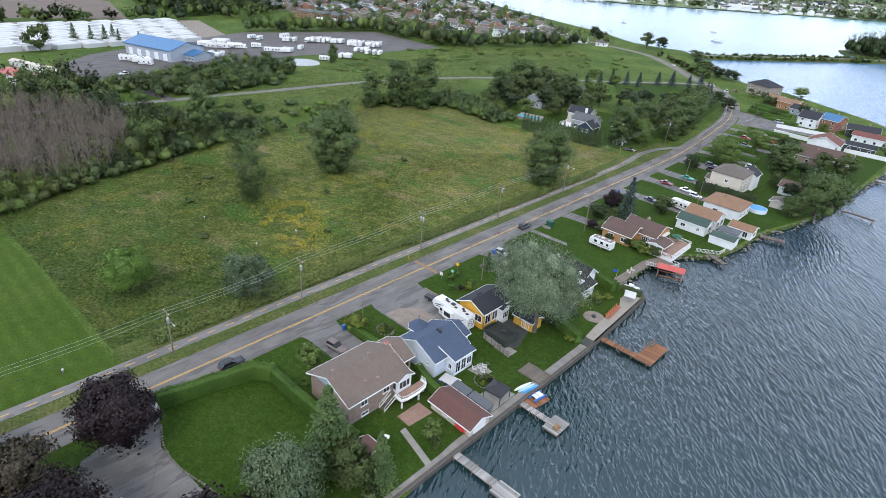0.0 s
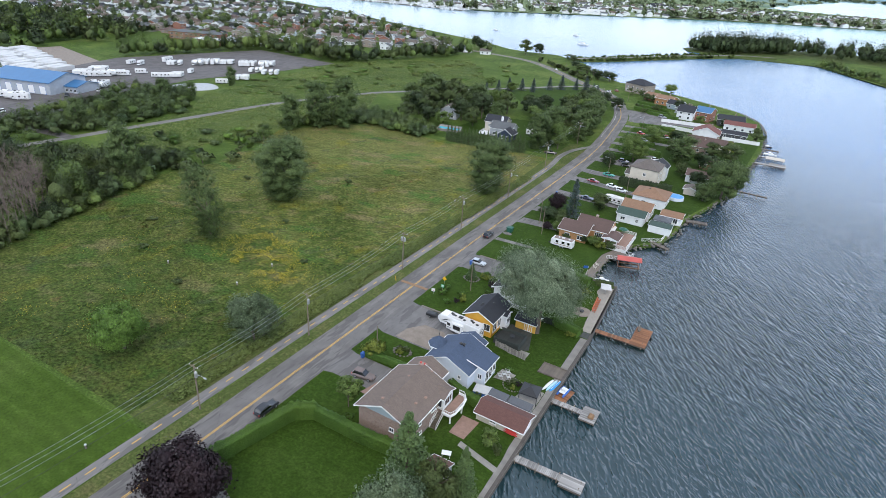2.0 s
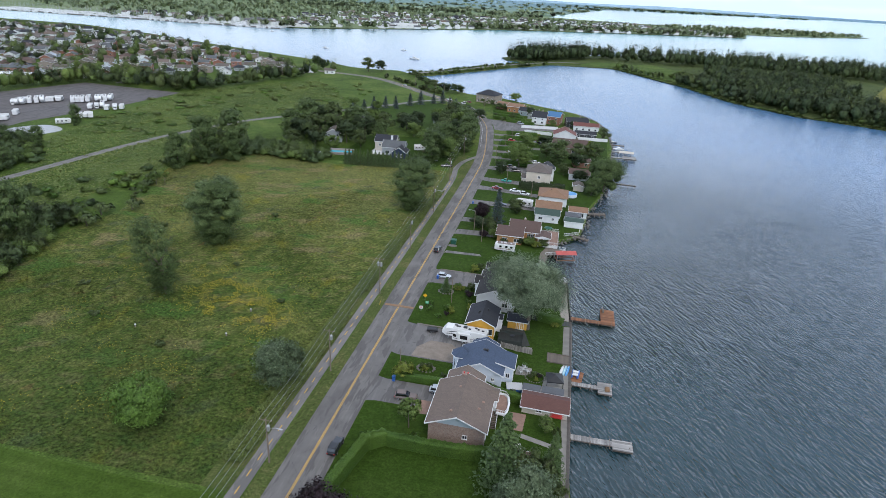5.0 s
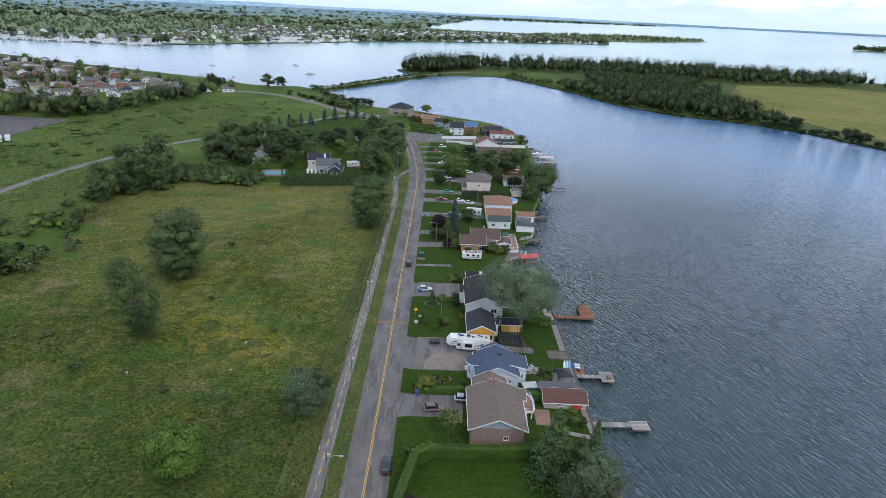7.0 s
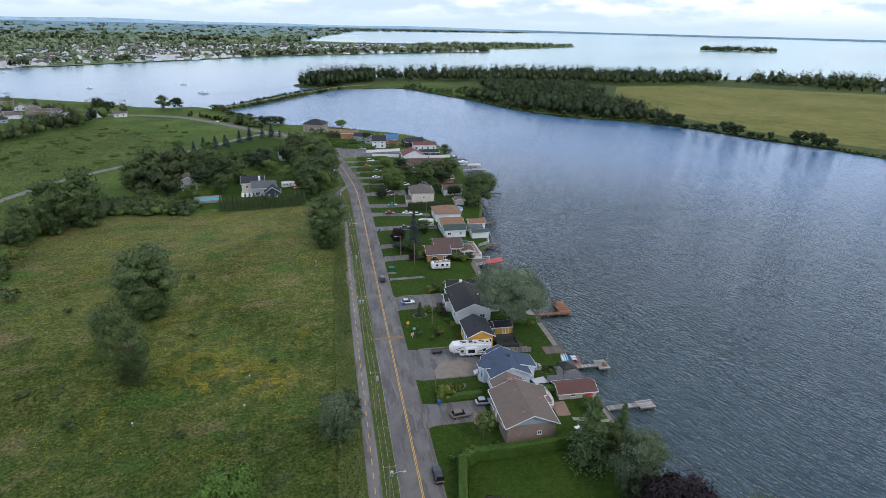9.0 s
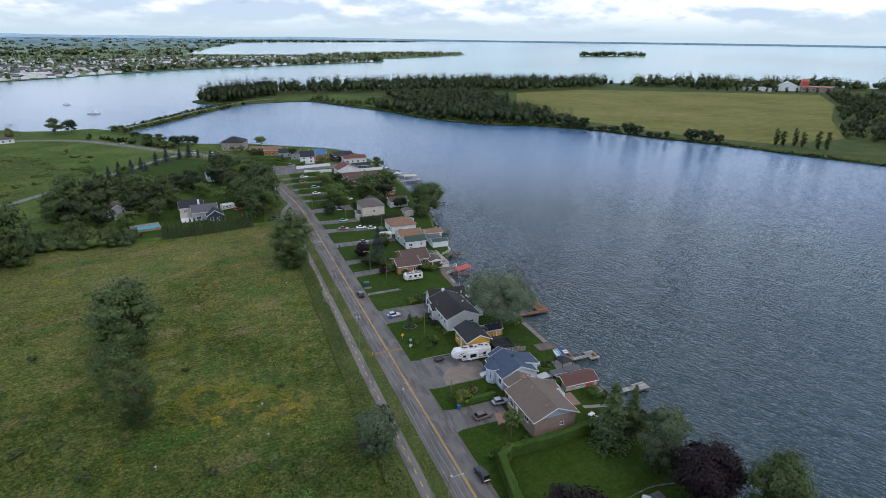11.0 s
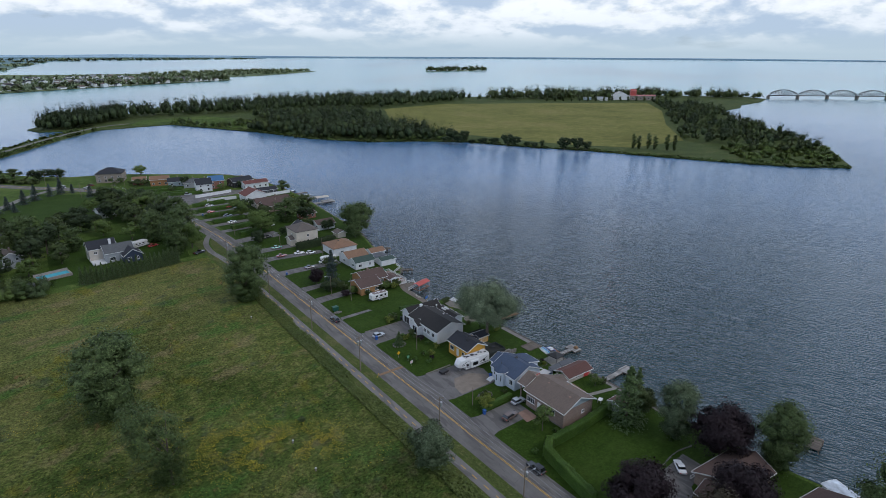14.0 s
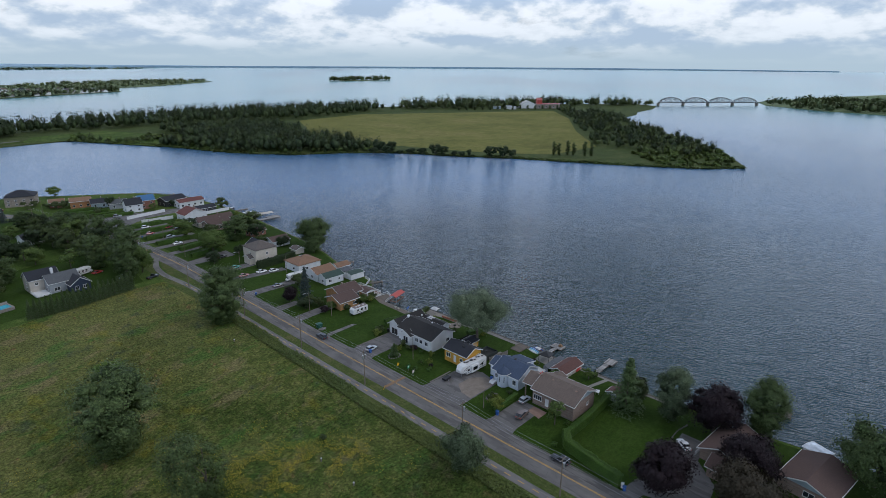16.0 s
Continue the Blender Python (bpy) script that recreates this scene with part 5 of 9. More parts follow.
def chimney(parent, x, y, z0, z1, w=0.7, m=None):
    c = part("chimney", Mesh().box(x - w / 2, y - w / 2, z0, x + w / 2, y + w / 2, z1).box(x - w / 2 - 0.08, y - w / 2 - 0.08, z1, x + w / 2 + 0.08, y + w / 2 + 0.08, z1 + 0.12), m or M_brick, parent)
    part("flue", Mesh().cone(x, y, z1 + 0.12, z1 + 0.45, 0.14, 0.12, 8), M_steel, c)


def railing(parent, pts, z, h=1.0, m=None, step=0.5, name="railing", r=0.03):
    """A rail with posts and balusters along a line."""
    mb = Mesh()
    m = m or M_trim
    for (ax, ay), (bx, by) in zip(pts, pts[1:]):
        L = math.hypot(bx - ax, by - ay)
        mb.tube((ax, ay, z + h), (bx, by, z + h), r * 1.5, n=4)
        mb.tube((ax, ay, z + 0.15), (bx, by, z + 0.15), r, n=4)
        n = max(1, int(L / step))
        for k in range(n + 1):
            x, y = ax + (bx - ax) * k / n, ay + (by - ay) * k / n
            mb.box(x - r, y - r, z, x + r, y + r, z + h)
    return part(name, mb, m, parent)


# brick bungalow with the taupe roof, raised over a basement
hs = thing("house", 24.3, -7.4, 0, "brown stone bungalow with a taupe shingle roof and a carport", "house")
b1 = block(hs, -5.2, -8.3, 5.2, 4.2, 4.6, 2.25, "y", M_brick, R_taupe, over=0.6, gable=M_bluegrey)
b3 = block(hs, 4.0, 1.3, 6.2, 4.6, 4.5, 0.7, "x", M_white, R_taupe, over=0.4, z0=1.7)
part("bay_base", Mesh().box(5.2, 1.5, 0, 6.0, 4.4, 1.7), M_brick, hs)
opening(hs, b1, "s", 6.9, 1.9, 1.0, 0.9)
opening(hs, b1, "w", 10.9, 1.6, 2.6, 1.5, bars=3)
opening(hs, b1, "w", 8.0, 0.8, 1.1, 2.2, "door", pane=M_whitepaint)
opening(hs, b1, "w", 3.6, 2.2, 1.8, 1.3)
for u in (3.1, 7.9):
    opening(hs, b1, "e", u, 2.5, 1.5, 1.3)
    opening(hs, b1, "e", u + 0.2, 0.35, 1.5, 0.75)
opening(hs, b3, "e", 1.65, 2.3, 2.5, 1.6, bars=2)
opening(hs, b3, "s", 1.5, 2.2, 0.9, 1.9, "door", pane=M_glass, bars=0)
part("foundation", Mesh().box(5.21, -8.3, 0, 5.26, 1.4, 0.3).box(-5.26, -8.3, 0, -5.21, 4.2, 0.3).box(-5.2, -8.36, 0, 5.2, -8.31, 0.3), M_concrete, hs)
cp = part("carport_roof", gable_roof(-4.0, 4.2, 2.6, 7.8, 4.65, 1.75, "y", 0.55), R_taupe, hs)
part("fascia", gable_trim(-4.0, 4.2, 2.6, 7.8, 4.65, 1.75, "y", 0.55), M_trim, hs)
part("carport_wall", Mesh().extrude([(-1.2, 0), (2.4, 0), (2.4, 4.6), (-0.7, 6.3), (-1.2, 6.0)], 4.2, 5.6, "y"), M_brick, hs)
for px, py in ((-3.8, 7.6), (-3.8, 5.0), (2.5, 7.6)):
    part("post", Mesh().box(px - 0.14, py - 0.14, 0, px + 0.14, py + 0.14, 4.5), M_brick, hs)
ck = part("chimney", Mesh().box(-1.3, 4.5, 5.6, 0.1, 5.3, 6.75).box(-1.42, 4.4, 6.75, 0.22, 5.4, 6.87), M_brick, hs)
for cx in (-1.0, -0.2):
    part("flue", Mesh().cone(cx, 4.9, 6.87, 7.2, 0.17, 0.13, 8), M_redpaint, ck)
vents(hs, [(1.5, 4.6, 6.0), (-0.9, 0.8, 6.3), (3.4, -3.6, 5.3), (3.9, -1.2, 5.1), (-1.4, -6.6, 6.2)], M_paver, 0.42)
dk = part("balcony", Mesh().prism([(6.3, 0.6), (8.1, 0.5), (8.5, 1.6), (8.6, 4.2), (8.3, 5.9), (7.6, 6.8), (6.3, 6.9)], 1.5, 1.72), M_paver, hs)
part("skirt", Mesh().path([(6.4, 0.6, 1.9), (8.1, 0.5, 1.9), (8.5, 1.6, 1.9), (8.6, 4.2, 1.9), (8.3, 5.9, 1.9), (7.6, 6.8, 1.9), (6.4, 6.9, 1.9)], 0.26, 4), M_trim, dk)
railing(dk, [(6.4, 0.6), (8.1, 0.5), (8.5, 1.6), (8.6, 4.2), (8.3, 5.9), (7.6, 6.8), (6.4, 6.9)], 1.72, 1.0, M_trim, 0.35)
for px, py in ((8.0, 0.8), (8.4, 4.4), (7.5, 6.5)):
    part("post", Mesh().box(px - 0.12, py - 0.12, 0, px + 0.12, py + 0.12, 1.5), M_trim, dk)
for k in range(9):
    part("step", Mesh().box(5.5, -2.0 + k * 0.28, 0.19 * k + 0.03, 6.7, -1.7 + k * 0.28, 0.19 * k + 0.1), M_olddeck, hs)
for sx in (5.45, 6.75):
    part("stringer", Mesh().add([(sx - 0.03, -2.05, 0), (sx + 0.03, -2.05, 0), (sx + 0.03, 0.6, 1.62), (sx - 0.03, 0.6, 1.62), (sx - 0.03, -2.05, 0.25), (sx + 0.03, -2.05, 0.25), (sx + 0.03, 0.6, 1.87), (sx - 0.03, 0.6, 1.87)],
                                [(0, 3, 2, 1), (4, 5, 6, 7), (0, 1, 5, 4), (1, 2, 6, 5), (2, 3, 7, 6), (3, 0, 4, 7)]), M_trim, hs)
    part("handrail", Mesh().tube((sx, -2.0, 1.0), (sx, 0.6, 2.7), 0.045, n=4).tube((sx, -2.0, 0), (sx, -2.0, 1.0), 0.04, n=4), M_trim, hs)

# blue-roofed house with the turret
hs = thing("house", 25.75, 8.8, 0, "pale house with a blue shingle roof and a corner turret", "house")
b1 = block(hs, -4.7, -5.6, 4.7, 3.2, 3.75, 2.2, "y", M_bluewhite, R_blue, over=0.45)
b3 = block(hs, -2.9, 3.2, 2.7, 5.8, 3.7, 1.35, "y", M_bluewhite, R_blue, over=0.4)
wg = part("sunroom_wall", Mesh().extrude([(4.7, 0), (6.85, 0), (6.85, 3.75), (4.7, 4.2)], -2.6, 2.5, "y"), M_bluewhite, hs)
part("sunroom_roof", Mesh().extrude([(2.6, 4.82), (7.25, 3.72), (7.25, 3.88), (2.6, 4.98)], -2.95, 2.85, "y"), R_blue, hs)
part("fascia", Mesh().box(7.255, -2.95, 3.6, 7.33, 2.85, 3.86).extrude([(2.9, 4.68), (7.25, 3.6), (7.25, 3.86), (2.9, 4.92)], -3.02, -2.955, "y"), M_trim, hs)
b2 = (4.7, -2.6, 6.85, 2.5)
ring = [(math.cos(radians(22.5 + 45 * k)), math.sin(radians(22.5 + 45 * k))) for k in range(8)]
TX, TY = -4.9, -0.5
tur = part("turret", Mesh().prism([(TX + 1.75 * c, TY + 1.75 * s) for c, s in ring], 0, 4.2), M_bluewhite, hs)
tr = Mesh()
tr.add([(TX + 2.15 * c, TY + 2.15 * s, 4.25) for c, s in ring] + [(TX, TY, 5.95)] + [(TX + 2.15 * c, TY + 2.15 * s, 4.05) for c, s in ring],
       [(k, (k + 1) % 8, 8) for k in range(8)] + [(9 + k, 9 + (k + 1) % 8, (k + 1) % 8, k) for k in range(8)] + [tuple(range(16, 8, -1))])
part("turret_roof", tr, R_blue, tur)
gu = Mesh()
gu.path([(TX + 2.17 * c, TY + 2.17 * s, 4.12) for c, s in ring + ring[:1]], 0.08, 4)
part("turret_gutter", gu, M_trim, tur)
part("finial", Mesh().cone(TX, TY, 5.85, 6.9, 0.07, 0.02, 6).cone(TX, TY, 6.25, 6.4, 0.12, 0.12, 6), M_black, tur)
for u in (1.0, 2.55, 4.1):
    opening(hs, b2, "e", u, 0.5 if u < 4 else 1.0, 1.35, 2.5 if u < 4 else 1.7)
opening(hs, b2, "s", 1.1, 1.2, 0.9, 1.2)
opening(hs, b1, "w", 1.4, 1.2, 1.3, 1.6)
opening(hs, b1, "w", 7.6, 1.2, 1.2, 1.5)
opening(hs, b1, "s", 7.6, 1.9, 0.7, 0.8)
opening(hs, b3, "n", 2.8, 1.2, 1.4, 1.2)
opening(hs, b3, "e", 1.4, 1.1, 1.2, 1.3)
for k in (-1, 0, 1):
    a = radians(180 + 45 * k)
    part("window", Mesh().tube((TX + 1.32 * math.cos(a), TY + 1.32 * math.sin(a), 1.5), (TX + 1.32 * math.cos(a), TY + 1.32 * math.sin(a), 3.2), 0.36, n=6), M_glass, tur)
vents(hs, [(0.8, -0.4, 5.75), (1.7, 4.0, 4.6), (0.2, -0.6, 5.85)], M_black, 0.5)
for k in range(3):
    part("step", Mesh().box(-6.3 - 0.3 * k, 1.6, 0, -5.0 - 0.3 * k, 3.2, 0.54 - 0.18 * k), M_whitepaint, hs)

# yellow cottage and its shed
hs = thing("house", 23.2, 27.8, 0, "yellow cottage with a black shingle roof and white trim", "house")
b1 = block(hs, -3.3, -6.2, 3.3, 2.7, 4.2, 1.6, "y", M_yellow, R_black, over=0.5)
opening(hs, b1, "s", 5.3, 1.5, 1.9, 1.7)
opening(hs, b1, "w", 2.0, 1.7, 1.2, 1.2)
opening(hs, b1, "w", 4.6, 0.7, 1.0, 2.2, "door", pane=M_whitepaint)
opening(hs, b1, "w", 7.3, 1.6, 1.8, 1.4)
for u in (1.6, 3.9):
    opening(hs, b1, "e", u, 1.0, 1.8, 2.2)
opening(hs, b1, "e", 7.9, 1.7, 1.0, 1.2)
b2 = block(hs, 3.3, -1.4, 4.6, 1.0, 3.6, 0.6, "x", M_white, R_black, over=0.25)
opening(hs, b2, "e", 1.2, 1.2, 1.8, 1.6, bars=2)
vents(hs, [(-0.9, -2.6, 5.5), (1.1, -1.0, 5.4), (-1.0, -3.2, 5.4)], M_black, 0.4)
hs = thing("shed", 31.6, 30.6, 0, "yellow garden shed with white double doors and a dark roof", "shed")
b1 = block(hs, -2.4, -1.7, 2.4, 1.7, 2.3, 0.9, "x", M_yellow, R_black, over=0.3)
opening(hs, b1, "s", 2.6, 0.05, 0.95, 1.95, "door", pane=M_yellow)
opening(hs, b1, "s", 3.55, 0.05, 0.95, 1.95, "door", pane=M_yellow)

# long dark-roofed bungalow
hs = thing("house", 24.9, 47.0, 0, "white bungalow with a long weathered dark roof", "house")
b1 = block(hs, -5.05, -10.6, 5.05, 4.6, 4.15, 2.05, "y", M_white, R_dark, over=0.5)
b2 = block(hs, -4.4, 4.6, 7.4, 10.0, 3.7, 1.9, "x", M_white, R_dark, over=0.5)
b3 = block(hs, 5.05, -4.5, 9.6, 6.0, 3.2, 0.9, "y", M_white, R_dark, over=0.4)
b4 = block(hs, -6.6, -2.6, -5.0, 1.8, 3.6, 1.1, "x", M_white, R_dark, over=0.35)
for u in (2.2, 4.6, 6.6):
    opening(hs, b1, "w", u, 1.6, 1.4, 1.4)
opening(hs, b4, "w", 2.2, 0.5, 2.2, 2.4, "door", pane=M_glass)
opening(hs, b2, "w", 2.8, 0.1, 3.0, 2.4, "garage_door", pane=M_black)
opening(hs, b1, "s", 7.6, 1.4, 1.6, 1.3)
chimney(hs, -0.5, 4.7, 5.4, 6.7, 0.7, M_whitepaint)
vents(hs, [(3.0, -3.0, 5.2), (6.0, 5.0, 4.6)], M_trim, 0.4)
part("skylight", Mesh().box(6.6, 1.0, 4.0, 8.4, 3.2, 4.22), M_tarp, hs)

# boathouse with the red roof
hs = thing("boathouse", 40.1, -0.5, -1, "cream boathouse with a red-brown roof and red kayaks on the wall", "boathouse")
b1 = block(hs, -4.5, -2.4, 4.5, 2.4, 1.75, 1.05, "x", M_beige, R_redbrown, over=0.4)
opening(hs, b1, "s", 3.4, 0.7, 1.2, 0.8, pane=M_carglass)
opening(hs, b1, "e", 2.4, 0.05, 3.0, 1.9, "boat_door", pane=M_whitepaint)
for k, (u, z) in enumerate(((2.6, 0.35), (2.6, 0.8), (2.6, 1.25))):
    part("kayak", Mesh().loft([[(u - 1.5 + s, -2.55 - w * math.cos(a) * 0.5, z + w * math.sin(a)) for a in (0, 1.05, 2.1, 3.14, 4.19, 5.24)] for s, w in ((0, 0.03), (0.6, 0.22), (1.5, 0.27), (2.2, 0.2), (2.8, 0.03))]), M_redpaint, hs, "bright red plastic kayak on the wall")

hs = thing("shed", 36.6, -18.0, 0, "small grey garden shed with a red-brown roof", "shed")
block(hs, -1.6, -1.6, 1.6, 1.6, 2.2, 0.7, "x", M_grey_siding, R_redbrown, over=0.25)

# southern neighbour, half hidden in trees
hs = thing("house", 33.6, -49.5, -4, "low house with a brown roof and white verandah rail", "house")
b1 = block(hs, -6.5, -4.2, 7.0, 4.4, 2.9, 1.9, "x", M_brick, R_brown, over=0.6)
b2 = block(hs, -11.5, -9.5, -6.0, 0.5, 2.8, 1.6, "y", M_brick, R_brown, over=0.5)
opening(hs, b1, "w", 4.4, 0.8, 2.2, 1.4, bars=3)
opening(hs, b1, "n", 3.0, 0.9, 1.8, 1.2)
opening(hs, b1, "n", 8.0, 0.9, 1.8, 1.2)
chimney(hs, 5.2, 1.6, 3.4, 5.0, 0.8, M_whitepaint)
railing(hs, [(-6.4, 5.4), (5.0, 5.4)], 0.1, 1.0)
hs = thing("house", 35.5, -66.5, -8, "bungalow with a brown roof and blue-grey gable", "house")
b1 = block(hs, -6.5, -5.5, 6.5, 5.0, 2.9, 1.8, "x", M_brick, R_brown, over=0.6, gable=M_bluegrey)
opening(hs, b1, "w", 4.4, 0.8, 2.2, 1.4)
opening(hs, b1, "n", 4.4, 0.8, 2.2, 1.4)
hs = thing("sunroom", 47.0, -64.5, -20, "white lakeside sunroom with a glazed roof", "sunroom")
b1 = block(hs, -1.8, -2.4, 1.8, 2.4, 1.9, 0.2, "y", M_whitepaint, M_sunroom, over=0.2)
opening(hs, b1, "n", 1.8, 0.5, 2.6, 1.4, bars=2)

# brown-roofed orange brick house with its deck
hs = thing("house", 29.5, 95.0, 0, "orange brick house with a wide brown roof", "house")
b1 = block(hs, -10.0, -11.6, -1.6, -3.0, 3.1, 1.7, "x", M_orange, R_brown, over=0.5)
b2 = block(hs, -6.2, -7.2, 3.6, 2.6, 3.5, 2.1, "x", M_orange, R_brown, over=0.5)
opening(hs, b1, "s", 2.6, 0.8, 1.7, 1.3)
opening(hs, b1, "s", 6.6, 0.8, 1.7, 1.3)
opening(hs, b1, "w", 4.4, 0.8, 1.9, 1.3)
opening(hs, b2, "s", 7.2, 0.9, 2.4, 1.8, bars=3)
bay = part("bay_window", Mesh().prism([(3.6, -2.6), (4.5, -2.0), (4.5, 0.6), (3.6, 1.2)], 0.9, 3.0), M_trim, hs)
for k in range(4):
    part("bay_pane", Mesh().box(4.505, -1.9 + k * 0.62, 1.3, 4.53, -1.4 + k * 0.62, 2.7), M_glass, bay)
chimney(hs, -1.6, -1.6, 4.4, 6.0, 0.7)
b3 = block(hs, 3.0, -10.4, 7.6, -5.0, 3.0, 0.6, "y", M_trim, R_brown, over=0.3, z0=2.7)
dk = part("deck", Mesh().box(3.6, -10.6, 0.7, 10.4, 2.4, 0.95), M_paver, hs)
part("skirt", Mesh().box(3.6, -10.68, 0, 10.4, -10.62, 0.9).box(10.42, -10.6, 0, 10.48, 2.4, 0.9), M_trim, dk)
railing(dk, [(3.6, -10.6), (10.4, -10.6), (10.4, 2.4), (6.0, 2.4)], 0.95, 1.0, M_trim, 0.3)
for px in (3.8, 5.6, 7.4):
    part("post", Mesh().box(px - 0.09, -10.5, 0.95, px + 0.09, -10.32, 2.75), M_trim, hs)
part("garden_parasol", Mesh().cone(6.6, 0.6, 0.95, 3.1, 0.04, 0.04, 6).cone(6.6, 0.6, 2.8, 3.4, 1.5, 0.05, 8), M_greenpl, dk)

# white house with the green roof, tan-roofed neighbours
hs = thing("house", 35.0, 111.0, 0, "white house with a dark green roof", "house")
b1 = block(hs, -4.3, -2.8, 4.4, 2.6, 3.1, 1.4, "x", M_white, R_green, over=0.4)
opening(hs, b1, "s", 2.0, 1.0, 1.5, 1.1)
opening(hs, b1, "s", 6.6, 1.0, 0.9, 1.1)
opening(hs, b1, "w", 2.4, 1.0, 1.4, 1.1)
opening(hs, b1, "e", 4.0, 0.3, 2.2, 2.0)
hs = thing("house", 35.2, 118.4, 0, "white house with a tan shingle roof", "house")
b1 = block(hs, -4.7, -4.4, 4.7, 4.2, 3.3, 1.8, "x", M_white, R_tan, over=0.4)
opening(hs, b1, "e", 3.0, 0.6, 2.0, 1.8)
opening(hs, b1, "e", 6.4, 0.6, 2.0, 1.8)
opening(hs, b1, "w", 4.0, 1.0, 1.6, 1.2)
hs = thing("house", 36.4, 133.8, 0, "white house with a broad tan hipped roof", "house")
b1 = block(hs, -5.6, -5.4, 5.6, 5.6, 3.6, 2.4, "y", M_white, R_tan, hip=True, over=0.5)
for u in (2.5, 6.0, 9.0):
    opening(hs, b1, "e", u, 0.8, 1.5, 1.4)
opening(hs, b1, "s", 4.0, 1.0, 1.6, 1.2)
opening(hs, b1, "w", 4.0, 1.0, 1.6, 1.2)
vents(hs, [(-1.0, -1.0, 5.4), (0.8, 1.2, 5.6)], M_black, 0.4)
hs = thing("boathouse", 45.0, 108.2, 0, "white flat boathouse beside the water", "boathouse")
b1 = block(hs, -3.4, -2.4, 3.4, 2.2, 2.3, 0.5, "x", M_white, R_green, over=0.2)
hs = thing("sunroom", 44.6, 113.2, 0, "glazed sunroom with a grey-blue hipped roof", "sunroom")
b1 = block(hs, -2.6, -2.2, 2.6, 2.2, 2.6, 0.9, "x", M_white, M_greyroof, hip=True, over=0.3)
for u in (1.0, 2.6, 4.2):
    opening(hs, b1, "s", u, 0.8, 1.3, 1.4)
opening(hs, b1, "e", 2.2, 0.8, 3.0, 1.4, bars=2)
hs = thing("summer_house", 46.6, 119.6, 0, "lakeside summer house with a tan roof", "house")
b1 = block(hs, -3.4, -2.6, 3.2, 2.6, 2.6, 1.1, "x", M_white, R_tan, over=0.4)
opening(hs, b1, "e", 2.6, 0.5, 2.2, 1.7)
opening(hs, b1, "s", 4.8, 0.5, 1.4, 1.8)

# two-storey cream house with a grey-brown hip
hs = thing("house", 29.0, 158.4, 0, "cream two-storey house with a grey-brown hipped roof", "house")
b1 = block(hs, -5.4, -6.8, 5.2, 4.6, 6.7, 2.8, "x", M_cream, R_greybrown, hip=True, over=0.4)
b2 = block(hs, -0.5, 4.6, 6.4, 10.5, 5.4, 2.2, "y", M_white, R_black, over=0.35)
opening(hs, b1, "s", 5.6, 3.9, 1.1, 1.2)
opening(hs, b1, "s", 5.6, 1.1, 1.1, 1.2)
opening(hs, b1, "w", 5.0, 3.9, 1.2, 1.2)
for u in (2.5, 5.6, 8.6):
    opening(hs, b1, "e", u, 3.9, 1.2, 1.2)
    opening(hs, b1, "e", u, 0.9, 1.4, 1.5)
b3 = block(hs, -7.4, -4.6, -5.4, 0.6, 3.0, 1.2, "x", M_cream, R_greybrown, over=0.35)
vents(hs, [(0, 1.0, 7.9)], M_black, 0.4)

